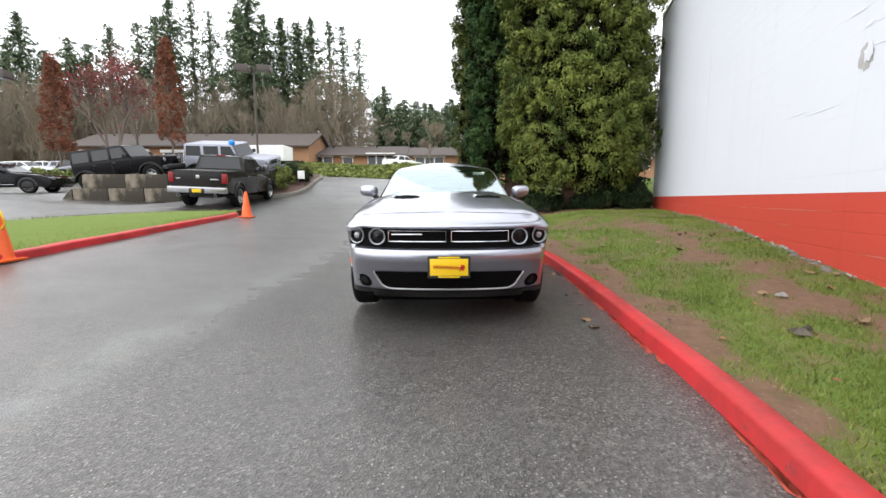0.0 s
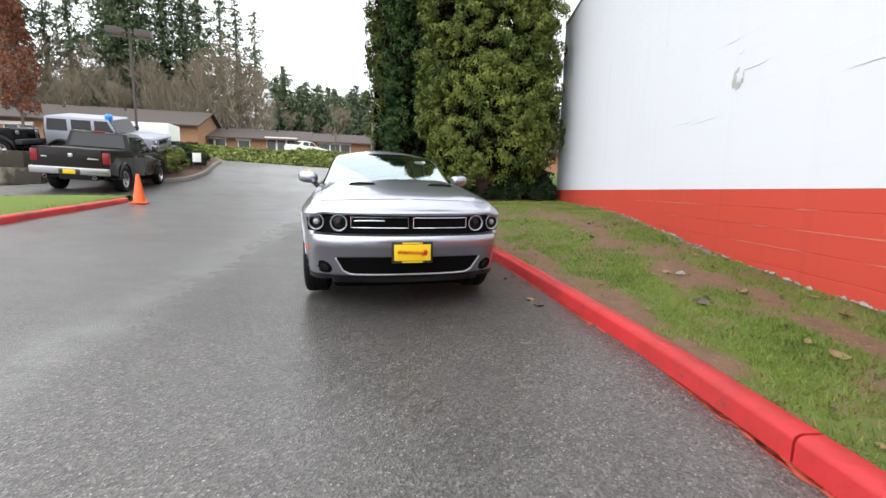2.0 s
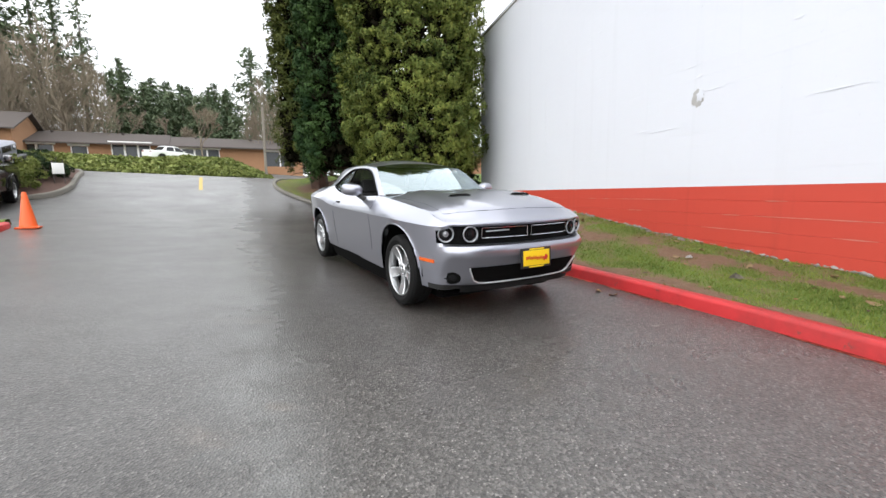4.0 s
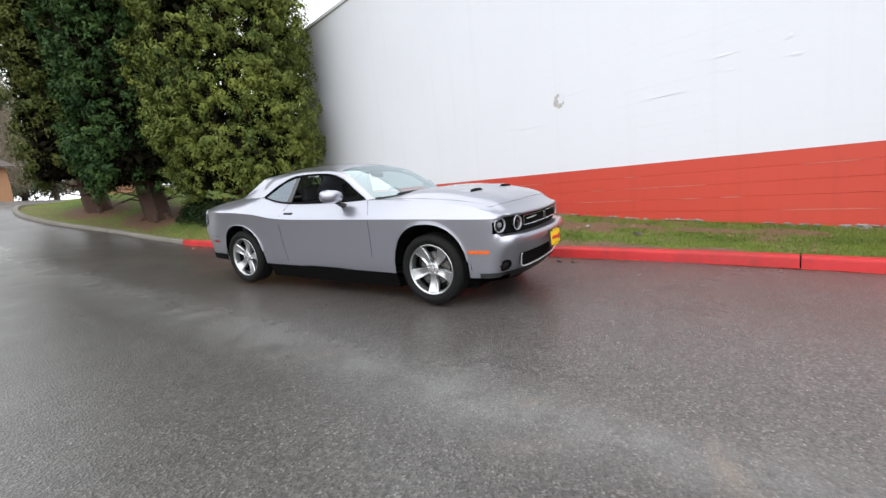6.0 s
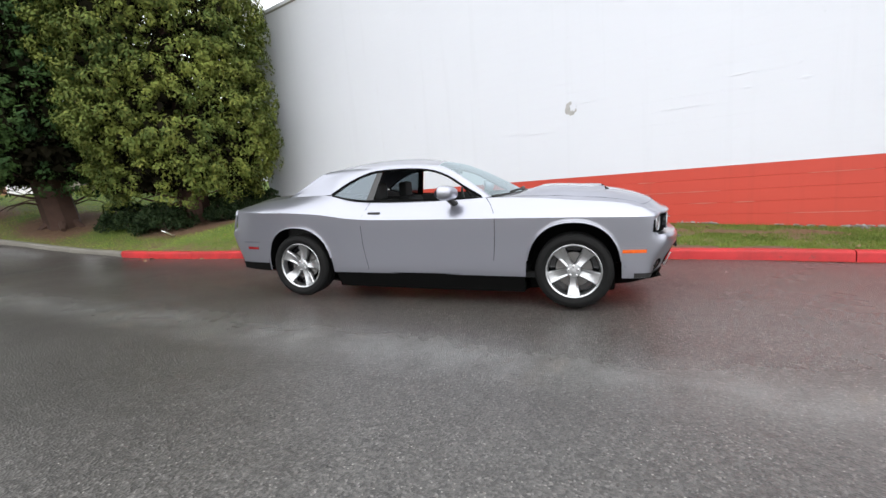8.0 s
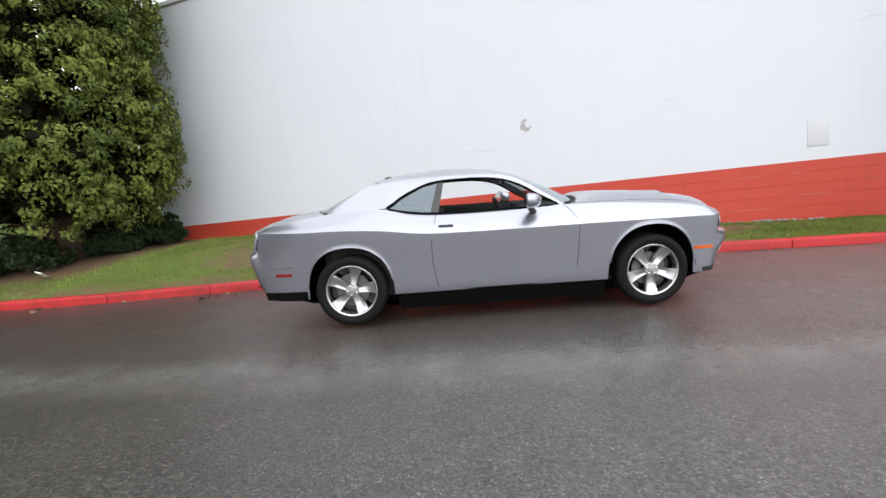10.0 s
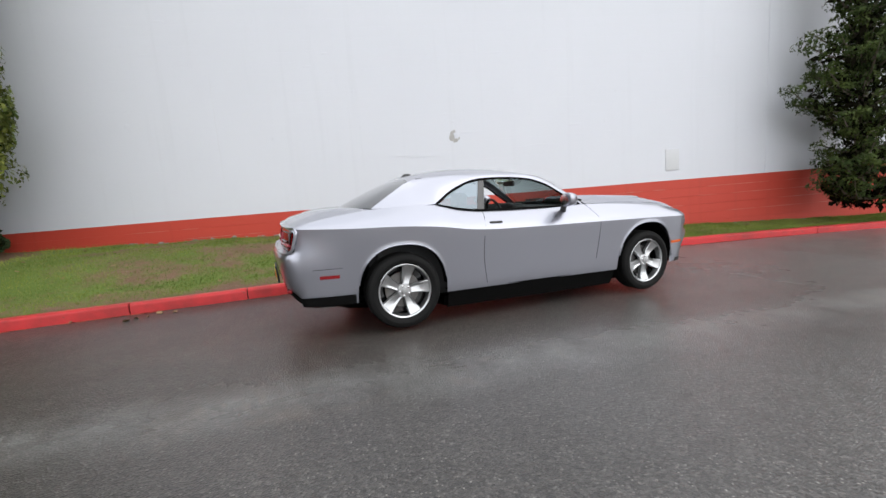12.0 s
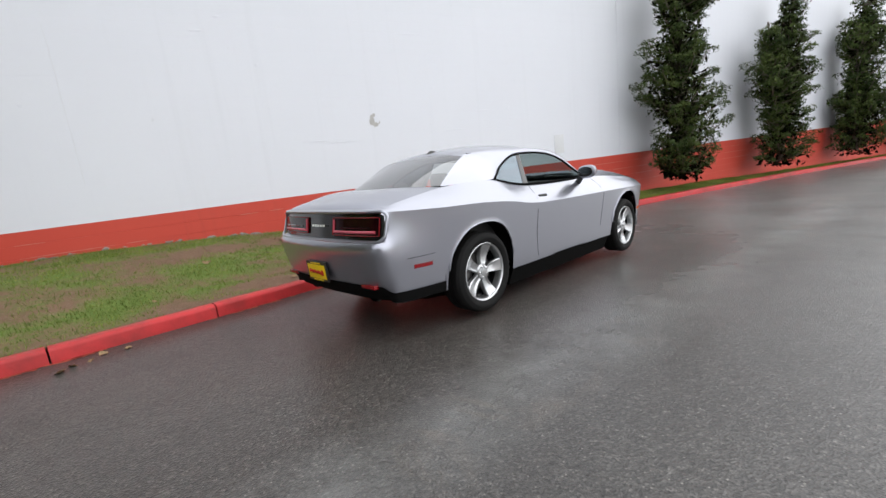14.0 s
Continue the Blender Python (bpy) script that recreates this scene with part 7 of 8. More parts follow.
# planted bed
BEDPLANTS = [(-13.1, 17.4, 0.55, 0.75, IVY), (-13.6, 18.5, 0.75, 0.95, IVY), (-13.1, 19.3, 0.65, 0.6, SHRUB), (-14.4, 19.8, 0.8, 0.9, SHRUB), (-14.0, 20.9, 0.6, 0.7, IVY), (-14.9, 21.8, 0.7, 0.8, SHRUB), (-13.9, 16.9, 0.4, 0.5, IVY), (-15.2, 22.9, 0.6, 0.5, IVY)]
for k, (x, y, r, h, mt) in enumerate(BEDPLANTS):
    shrub(x, y, land(x, y) + 0.2, r, r, h, mt, 500 + k, "rounded shrub in the mulch bed" if mt is IVY else "blue-green mounded shrub in the mulch bed", "shrubs in the planted bed", 40, 0.10, 50)

# ---- other vehicles ----
def stand(x, y, turn, base=2.9, lift=0.0):
    """Pose on the slope for a vehicle that heads turn degrees from +y, anticlockwise."""
    a = radians(turn)
    fx, fy = -math.sin(a), math.cos(a)
    rx, ry = math.cos(a), math.sin(a)
    zf, zr = land(x + fx * base / 2, y + fy * base / 2), land(x - fx * base / 2, y - fy * base / 2)
    zl, zg = land(x - rx * 0.8, y - ry * 0.8), land(x + rx * 0.8, y + ry * 0.8)
    f = Vector((fx * base, fy * base, zf - zr)).normalized()
    r = Vector((rx * 1.6, ry * 1.6, zg - zl)).normalized()
    u = r.cross(f).normalized()
    r = f.cross(u)
    z = (zf + zr) / 2 + lift
    return Matrix(((r.x, f.x, u.x, x), (r.y, f.y, u.y, y), (r.z, f.z, u.z, z), (0, 0, 0, 1)))


def arc(c, z, r, n=9, low=0.0):
    """Points of a wheel opening, rear to front, in (y, z)."""
    a0 = math.asin(max(-1, min(1, (low - z) / r)))
    return [(c - r * math.cos(a0 + (math.pi - 2 * a0) * k / (n - 1)), z + r * math.sin(a0 + (math.pi - 2 * a0) * k / (n - 1))) for k in range(n)]


def slab(name, outline, halfw, material, parent, belt=9.0, lean=0.0, bevel=0.02, label=""):
    """A body from its side outline (y, z), leaning in above the belt."""
    bm = bmesh.new()

    def w(z):
        return halfw - max(0, z - belt) * lean

    ra = [bm.verts.new((w(z), y, z)) for y, z in outline]
    rb = [bm.verts.new((-w(z), y, z)) for y, z in outline]
    bm.faces.new(ra)
    bm.faces.new(rb[::-1])
    n = len(outline)
    for k in range(n):
        bm.faces.new((ra[k], rb[k], rb[(k + 1) % n], ra[(k + 1) % n]))
    bmesh.ops.recalc_face_normals(bm, faces=bm.faces[:])
    if bevel:
        long_edges = [e for e in bm.edges if abs(abs(e.verts[0].co.x) - abs(e.verts[1].co.x)) < 0.5 and e.verts[0].co.x * e.verts[1].co.x > 0]
        bmesh.ops.bevel(bm, geom=long_edges, offset=bevel, segments=2, affect="EDGES", profile=0.6)
    return part(name, bm, material, parent, label, sharp=32)


def pane(name, corners, material, parent, out=0.0, label=""):
    """A flat window of given corners with a little thickness."""
    c = [Vector(p) for p in corners]
    n = (c[1] - c[0]).cross(c[2] - c[0]).normalized()
    back = [p - n * 0.012 for p in c]
    k = len(c)
    fs = [tuple(range(k)), tuple(range(2 * k - 1, k - 1, -1))] + [(i, k + i, k + (i + 1) % k, (i + 1) % k) for i in range(k)]
    ob = mesh_ob(name, c + back, fs, material, parent, label, smooth=False)
    return ob


def plain_wheel(r, width, rim, spokes=5, bright=True):
    m = road_wheel(width, r, rim, spokes, 24)
    if not bright:
        m["wheel"].materials[0] = BLACKTRIM
    return m


def four_wheels(owner, meshes, track, base, r, label="alloy wheel"):
    for x in (track / 2, -track / 2):
        for y in (base / 2, -base / 2):
            fit_wheel(meshes, owner, x, y, r, x + y)
    for o in owner.children:
        if o.name.startswith("wheel") and o.get("label"):
            o["label"] = label


def pickup(m):
    t = thing("pickup_truck", m, "dark grey-brown crew cab pickup with chrome rear bumper", "truck")
    a1, a2 = arc(-1.785, 0.42, 0.50, 9, 0.45), arc(1.785, 0.42, 0.50, 9, 0.45)
    low = [(-2.93, 0.62), (-2.4, 0.52)] + a1 + a2 + [(2.5, 0.5), (2.72, 0.62)]
    top = [(2.74, 1.05), (2.62, 1.20), (1.15, 1.32), (1.0, 1.33), (-1.0, 1.335), (-1.12, 1.345), (-2.93, 1.345)]
    slab("body", low + top, 0.985, TRUCKPAINT, t, 0.95, 0.10, 0.04)
    slab("cab", [(-1.12, 1.32), (1.02, 1.32), (0.35, 1.86), (0.1, 1.915), (-0.75, 1.925), (-0.98, 1.88)], 0.95, TRUCKPAINT, t, 1.32, 0.26, 0.03)
    for s in (1, -1):
        x0, x1 = s * 0.957, s * 0.838
        ft = [(x0, 0.86, 1.36), (x0, 0.08, 1.36), (x1, 0.02, 1.80), (x1, 0.36, 1.80)]
        rt_ = [(x0, 0.0, 1.36), (x0, -0.98, 1.36), (x1, -0.86, 1.80), (x1, -0.06, 1.80)]
        for c in (ft, rt_):
            pane("side_window", c if s < 0 else c[::-1], CARGLASS, t, label="dark side window")
        bm = bmesh.new()
        bm_box(bm, (min(s * 1.0, s * 1.2), 0.78, 1.32), (max(s * 1.0, s * 1.2), 0.94, 1.56), 0.04, seg=3)
        part("door_mirror", bm, STEEL, t)
        box("tail_lamp", (min(s * 0.80, s * 0.985), -2.965, 0.92), (max(s * 0.80, s * 0.985), -2.86, 1.27), REDLENS, t, 0.02, "tall red tail lamp")
        for y in (0.03, 0.98, -1.02):
            pts = [(s * (0.987 if z < 0.95 else 0.987 - (z - 0.95) * 0.10), y, z) for z in (0.55, 0.95, 1.3)]
            mesh_ob("door_gap", *tube(pts, 0.005, 4), SEAM, t)
        for y in (0.22, -0.82):
            bm = bmesh.new()
            bm_box(bm, (min(s * 0.95, s * 0.985), y - 0.1, 1.12), (max(s * 0.95, s * 0.985), y + 0.1, 1.16), 0.01)
            part("door_handle", bm, STEEL, t)
        for y, h in ((-1.785, 0.5), (1.785, 0.5)):
            ring = [(s * 0.99, q, z) for q, z in arc(y, 0.42, 0.52, 15, 0.45)]
            mesh_ob("arch_flare", *tube(ring, 0.028, 6), TRUCKPAINT, t)
            box("wheel_housing", (min(s * 0.55, s * 0.97), y - 0.5, 0.42), (max(s * 0.55, s * 0.97), y + 0.5, 0.93), BLACKTRIM, t, 0.02)
    pane("rear_window", [(-0.80, -1.135, 1.40), (0.80, -1.135, 1.40), (0.70, -1.01, 1.84), (-0.70, -1.01, 1.84)], CARGLASS, t, label="dark rear window")
    pane("windscreen", [(0.86, 1.03, 1.37), (-0.86, 1.03, 1.37), (-0.74, 0.36, 1.85), (0.74, 0.36, 1.85)], CARGLASS, t)
    tg = box("tailgate", (-0.79, -2.965, 0.74), (0.79, -2.92, 1.335), TRUCKPAINT, t, 0.02)
    box("badge", (-0.06, -2.975, 1.08), (0.06, -2.96, 1.20), ALLOY, tg, 0.02, "small pale emblem")
    box("letter_bar", (0.42, -2.972, 1.04), (0.70, -2.96, 1.075), ALLOY, tg, 0.004)
    box("letter_bar", (-0.72, -2.972, 1.05), (-0.58, -2.96, 1.08), ALLOY, tg, 0.004)
    box("bed_liner", (-0.80, -2.88, 1.338), (0.80, -1.18, 1.352), BLACKTRIM, t, 0.004, "black bed cover")
    bm = bmesh.new()
    bm_box(bm, (-0.99, -3.10, 0.56), (0.99, -2.93, 0.79), 0.05, seg=3)
    part("rear_bumper", bm, STEEL, t, "bright chrome rear bumper")
    box("bumper_recess", (-0.26, -3.112, 0.585), (0.26, -3.09, 0.735), BLACKTRIM, t, 0.01)
    box("plate", (-0.155, -3.122, 0.60), (0.155, -3.110, 0.725), YELLOW, t, 0.004, "yellow dealer plate")
    box("brake_lamp", (-0.17, -0.99, 1.88), (0.17, -0.93, 1.925), REDLENS, t, 0.01, "red high brake lamp")
    for s in (1, -1):
        v, f = lathe([(0.05, 0), (0.055, 0.15), (0.045, 0.15), (0.04, 0.0)], 14, "y")
        mesh_ob("exhaust_tip", [(p[0] + s * 0.62, -p[1] - 2.95, p[2] + 0.50) for p in v], f, STEEL, t)
    box("chassis", (-0.5, -2.6, 0.38), (0.5, 2.4, 0.62), BLACKTRIM, t, 0.03)
    four_wheels(t, plain_wheel(0.41, 0.27, 0.265), 1.73, 3.57, 0.41, "bright alloy truck wheel")
    return t


def off_roader(m, paint, fender, label, spare_cover=None):
    t = thing("off_roader", m, label, "jeep")
    a1, a2 = arc(-1.475, 0.40, 0.50, 9, 0.48), arc(1.475, 0.40, 0.50, 9, 0.48)
    slab("body", [(-2.05, 0.60)] + a1 + a2 + [(1.98, 0.62), (2.02, 1.10), (1.95, 1.18), (0.72, 1.25), (-2.05, 1.25)], 0.80, paint, t, 1.0, 0.05, 0.03)
    top = BLACKTRIM if fender is None else paint
    slab("hard_top", [(-2.06, 1.24), (0.66, 1.24), (0.40, 1.80), (0.30, 1.835), (-1.9, 1.84), (-2.0, 1.80)], 0.775, paint, t, 1.24, 0.13, 0.03)
    for s in (1, -1):
        x0, x1 = s * 0.782, s * 0.712
        for ya, yb, yc, yd in ((0.56, -0.16, -0.16, 0.34), (-0.28, -1.02, -1.02, -0.28), (-1.18, -1.94, -1.90, -1.18)):
            c = [(x0, ya, 1.29), (x0, yb, 1.29), (x1, yc, 1.74), (x1, yd, 1.74)]
            pane("side_window", c if s < 0 else c[::-1], CARGLASS, t, label="dark side window")
        for y in (-0.22, -1.08, 0.62):
            mesh_ob("door_gap", *tube([(s * 0.803, y, 0.62), (s * 0.80, y, 1.0), (s * 0.79, y, 1.25)], 0.006, 4), SEAM, t)
        for y in (-0.08, -0.95):
            box("door_handle", (min(s * 0.78, s * 0.83), y - 0.07, 1.08), (max(s * 0.78, s * 0.83), y + 0.07, 1.13), BLACKTRIM, t, 0.01)
        for y in (-1.475, 1.475):
            pts = [(q, z) for q, z in arc(y, 0.40, 0.535, 13, 0.50)]
            vs = []
            for q, z in pts:
                vs += [(s * 0.76, q, z - 0.04), (s * 0.93, q, z - 0.05), (s * 0.93, q, z + 0.005), (s * 0.76, q, z + 0.03)]
            fs = [(4 * k + a, 4 * k + (a + 1) % 4, 4 * k + 4 + (a + 1) % 4, 4 * k + 4 + a) for k in range(12) for a in range(4)]
            mesh_ob("fender", vs, fs, BLACKTRIM, t, "flat black fender")
            box("wheel_housing", (min(s * 0.40, s * 0.78), y - 0.48, 0.42), (max(s * 0.40, s * 0.78), y + 0.48, 0.92), BLACKTRIM, t, 0.02)
        box("step_bar", (min(s * 0.80, s * 0.92), -0.95, 0.46), (max(s * 0.80, s * 0.92), 0.95, 0.54), BLACKTRIM, t, 0.02)
        bm = bmesh.new()
        bm_box(bm, (min(s * 0.86, s * 1.04), 0.50, 1.28), (max(s * 0.86, s * 1.04), 0.60, 1.46), 0.03)
        part("door_mirror", bm, BLACKTRIM, t)
        v, f = lathe([(0.09, 0.0), (0.085, 0.03), (0.0005, 0.05)], 16, "y")
        mesh_ob("headlamp", [(p[0] + s * 0.56, p[1] + 2.03, p[2] + 0.98) for p in v], f, CLEARLENS, t)
    pane("windscreen", [(0.70, 0.68, 1.28), (-0.70, 0.68, 1.28), (-0.66, 0.43, 1.78), (0.66, 0.43, 1.78)], CARGLASS, t)
    pane("rear_window", [(-0.62, -2.075, 1.30), (0.62, -2.075, 1.30), (0.58, -2.035, 1.74), (-0.58, -2.035, 1.74)], CARGLASS, t)
    for k in range(7):
        box("grille_slot", (-0.33 + 0.095 * k, 2.0, 0.88), (-0.285 + 0.095 * k, 2.032, 1.08), GLOSSBLACK, t, 0.008)
    bm = bmesh.new()
    bm_box(bm, (-0.85, 2.02, 0.52), (0.85, 2.26, 0.72), 0.05, seg=3)
    part("front_bumper", bm, BLACKTRIM, t)
    box("rear_bumper", (-0.80, -2.24, 0.54), (0.80, -2.05, 0.70), BLACKTRIM, t, 0.03)
    box("chassis", (-0.45, -1.9, 0.38), (0.45, 1.9, 0.62), BLACKTRIM, t, 0.03)
    w = plain_wheel(0.40, 0.26, 0.235, 5)
    four_wheels(t, w, 1.56, 2.95, 0.40, "alloy off-road wheel")
    sp = new("wheel", w["wheel"])
    sp.parent = t
    sp["label"] = "spare wheel on the tailgate"
    sp.matrix_basis = Matrix.Translation((0.05, -2.22, 1.06)) @ Euler((0, 0, -math.pi / 2)).to_matrix().to_4x4()
    ty = new("tyre", w["tyre"])
    ty.parent = sp
    return t


def saloon(m, paint, label, length=5.0, height=1.47, group="", name="saloon_car", wheel=None, tall_back=False):
    t = thing(name, m, label, "car", group)
    L, b = length / 2, length * 0.30
    a1, a2 = arc(-b, 0.34, 0.42, 9, 0.30), arc(b, 0.34, 0.42, 9, 0.30)
    slab("body", [(-L, 0.42), (-L + 0.3, 0.26)] + a1 + a2 + [(L - 0.2, 0.24), (L, 0.42), (L - 0.03, 0.70), (L - 0.35, 0.82), (0.75, 0.98), (-L + 0.9, 1.03), (-L + 0.05, 1.0), (-L - 0.02, 0.8)], 0.94, paint, t, 0.7, 0.22, 0.05)
    hb = (-L + 0.15, -L + 0.35) if tall_back else (-L + 0.95, -0.95)
    slab("cabin", [(hb[0], 1.0), (0.85, 0.97), (0.15, height - 0.04), (-0.2, height), (hb[1] + 0.1, height - 0.02), (hb[1], height - 0.06)], 0.84, paint, t, 1.0, 0.42, 0.04)
    k = 0.845
    for s in (1, -1):
        z0, z1 = 1.02, height - 0.09
        w0, w1 = s * (0.84 - 0.02 * 0.42 + 0.006), s * (0.84 - (z1 - 1.0) * 0.42 + 0.006)
        c1 = [(w0, 0.70, z0), (w0, -0.18, z0), (w1, -0.18, z1), (w1, 0.14, z1)]
        c2 = [(w0, -0.26, z0), (w0, hb[0] + 0.35, z0), (w1, hb[1] + 0.12, z1), (w1, -0.26, z1)]
        for c in (c1, c2):
            pane("side_window", c if s < 0 else c[::-1], CARGLASS, t, label="dark side window")
        bm = bmesh.new()
        bm_box(bm, (min(s * 0.88, s * 1.05), 0.52, 0.98), (max(s * 0.88, s * 1.05), 0.62, 1.10), 0.03)
        part("door_mirror", bm, paint, t)
        box("headlamp", (min(s * 0.55, s * 0.86), L - 0.10, 0.62), (max(s * 0.55, s * 0.86), L - 0.02, 0.74), CLEARLENS, t, 0.02)
        box("tail_lamp", (min(s * 0.5, s * 0.86), -L - 0.01, 0.78), (max(s * 0.5, s * 0.86), -L + 0.06, 0.92), REDLENS, t, 0.02)
        box("side_strip", (min(s * 0.92, s * 0.95), -b + 0.5, 0.40), (max(s * 0.92, s * 0.95), b - 0.5, 0.425), STEEL, t, 0.004)
        for y in (-b, b):
            box("wheel_housing", (min(s * 0.5, s * 0.9), y - 0.4, 0.3), (max(s * 0.5, s * 0.9), y + 0.4, 0.75), BLACKTRIM, t, 0.02)
    z1 = height - 0.07
    pane("windscreen", [(0.74, 0.84, 1.0), (-0.74, 0.84, 1.0), (-0.60, 0.20, z1), (0.60, 0.20, z1)], CARGLASS, t)
    pane("rear_window", [(-0.72, hb[0] - 0.005, 1.05), (0.72, hb[0] - 0.005, 1.05), (0.6, hb[1] - 0.005, z1), (-0.6, hb[1] - 0.005, z1)], CARGLASS, t)
    four_wheels(t, wheel or FARWHEEL, 1.60, 2 * b, 0.34, "dark alloy wheel" if wheel else "alloy wheel")
    return t


FARWHEEL = plain_wheel(0.34, 0.22, 0.225)
DARKWHEEL = plain_wheel(0.34, 0.22, 0.235, 7, False)
x, y = spot(-8.42, 17.2)
pickup(stand(x, y, 20.2, 3.4) @ Matrix.Scale(0.95, 4))
x, y = spot(-14.65, 20.5)
off_roader(stand(x, y, -74, 2.95), BLACKPAINT, None, "black hard-top off-roader parked on a rise, tailgate spare")
x, y = spot(-10.3, 21.6)
off_roader(stand(x, y, -80, 2.95, 0.02), JEEPSILVER, BLACKTRIM, "silver hard-top off-roader with black fenders on the planted bed")
x, y = spot(-21.0, 20.6)
saloon(stand(x, y, -62, 3.0), BLACKPAINT, "black saloon with dark wheels parked in the lot", wheel=DARKWHEEL)

# parked cars farther back
FARCARS = [(60, 271, 44, WHITEPAINT, 4.4), (98, 271, 46, WHITEPAINT, 4.4), (38, 268, 50, WHITEPAINT, 4.6), (128, 272, 46, JEEPSILVER, 4.4), (300, 270, 42, WHITEPAINT, 4.6), (-20, 270, 45, BLACKPAINT, 4.6), (170, 276, 40, TRUCKPAINT, 4.6), (715, 287, 50, WHITEPAINT, 4.6)]
for k, (px, py, d, mt, ln) in enumerate(FARCARS):
    x, y = seen(px, d)
    saloon(stand(x, y, -70 + 25 * (k % 3), 2.7), mt, "white car parked in the upper lot" if mt is WHITEPAINT else "dark car parked in the upper lot" if mt is not JEEPSILVER else "silver car parked in the upper lot", ln, 1.5, "cars in the upper lot", "parked_car", None, k % 2 == 0)
x, y = seen(175, 30)
saloon(stand(x, y, 130, 2.7), JEEPSILVER, "silver car parked beyond the hedge", 4.5, 1.45, "", "parked_car")

def up(py, d):
    return 1.19 + (352 - py) / 753 * d


# white box trailer
x, y = seen(487, 41)
tr = thing("box_trailer", Matrix.Translation((x, y, up(287, 41) - 0.55)) @ Euler((0, 0, radians(-76))).to_matrix().to_4x4(), "white enclosed box trailer", "trailer")
bm = bmesh.new()
bm_box(bm, (-1.1, -1.9, 0.55), (1.1, 1.6, 1.95), 0.06, seg=3)
part("body", bm, WHITEPAINT, tr)
box("door", (-1.112, -1.9, 0.75), (-1.098, -1.1, 1.8), WHITEPRINT, tr, 0.004)
box("door", (1.098, 0.9, 0.75), (1.112, 1.5, 1.8), WHITEPRINT, tr, 0.004)
box("chassis", (-0.9, -1.8, 0.36), (0.9, 2.4, 0.55), BLACKTRIM, tr, 0.02)
for s in (1, -1):
    for y_ in (-0.4, 0.45):
        fit_wheel(FARWHEEL, tr, s * 1.02, y_, 0.34, 0.3)

# blue balloon tied to the silver off-roader's mirror
bx, by = spot(-10.0, 20.6)
bz = 1.19 + (352 - 257) / 753 * 20.6
bal = thing("balloon", Matrix.Translation((bx, by, bz)), "blue balloon tied above the silver off-roader", "balloon")
v, f = lathe([(0.0005, -0.20), (0.02, -0.185), (0.07, -0.13), (0.125, -0.04), (0.15, 0.05), (0.13, 0.13), (0.07, 0.185), (0.0005, 0.20)], 20)
mesh_ob("skin", v, f, BALLOON, bal)
mesh_ob("string", *tube([(0, 0, -0.19), (0.03, 0.05, -0.45), (-0.02, 0.12, -0.75)], 0.004, 4), WHITEPRINT, bal)


# ---- concrete blocks, cones, posts ----
def eco_block(u, d, z, length):
    x, y = spot(u, d)
    m = Matrix.Translation((x, y, z)) @ Euler((0, 0, radians(15.7))).to_matrix().to_4x4()
    bm = bmesh.new()
    bm_box(bm, (-length / 2, -0.3, 0), (length / 2, 0.3, 0.59), 0.035, seg=2)
    for v in bm.verts:
        v.co += Vector((noise.noise(v.co * 3), noise.noise(v.co * 3 + Vector((5, 0, 0))), 0)) * 0.012
    ob = part("concrete_block", bm, MOSSY, None)
    ob.matrix_basis = m
    tagged(ob, "large stained concrete block in a low stacked wall", "block", "stacked concrete blocks")


zb = land(*spot(-14.0, 18.1)) - 0.01
for k in range(3):
    eco_block(-15.05 + 1.53 * k, 18.6, zb, 1.5)
for k in range(2):
    eco_block(-14.45 + 1.82 * k, 18.62, zb + 0.592, 1.8)
x, y = spot(-15.95, 18.55)
wv_ = [(x + a * 0.9627 - b * 0.27, y + a * 0.27 + b * 0.9627, zb + c) for b in (-0.28, 0.28) for a, c in ((-0.42, 0.0), (0.14, 0.0), (0.14, 0.57))]
tagged(mesh_ob("concrete_wedge", wv_, [(0, 1, 2), (5, 4, 3), (0, 3, 4, 1), (1, 4, 5, 2), (2, 5, 3, 0)], MOSSY, smooth=False), "stained concrete wedge at the end of the block wall", "block")


def cone(x, y, height, label, rope=False):
    t = thing("traffic_cone", Matrix.Translation((x, y, land(x, y))), label, "traffic cone", "traffic cones")
    s = height / 0.71
    bm = bmesh.new()
    bm_box(bm, (-0.18 * s, -0.18 * s, 0), (0.18 * s, 0.18 * s, 0.035 * s), 0.014 * s, Euler((0, 0, 0.35)).to_matrix().to_4x4())
    part("base", bm, ORANGE, t)
    v, f = lathe([(0.145 * s, 0.033 * s), (0.135 * s, 0.06 * s), (0.036 * s, 0.69 * s), (0.028 * s, 0.71 * s), (0.02 * s, 0.70 * s)], 28)
    mesh_ob("body", v, f, ORANGE, t)
    if rope:
        pts = [(0.05 + 0.10 * math.sin(k * 0.35), 0.02 * k * math.cos(k) * 0.1, height * 0.95 - 0.035 * k) for k in range(14)]
        mesh_ob("rope", *tube(pts, 0.012, 6), ROPE, t, "yellow rope draped over the cone")


cone(-8.72, 10.25, 0.74, "orange traffic cone at the kerb tip")
cone(-7.02, 3.72, 0.74, "orange traffic cone draped with yellow rope", True)


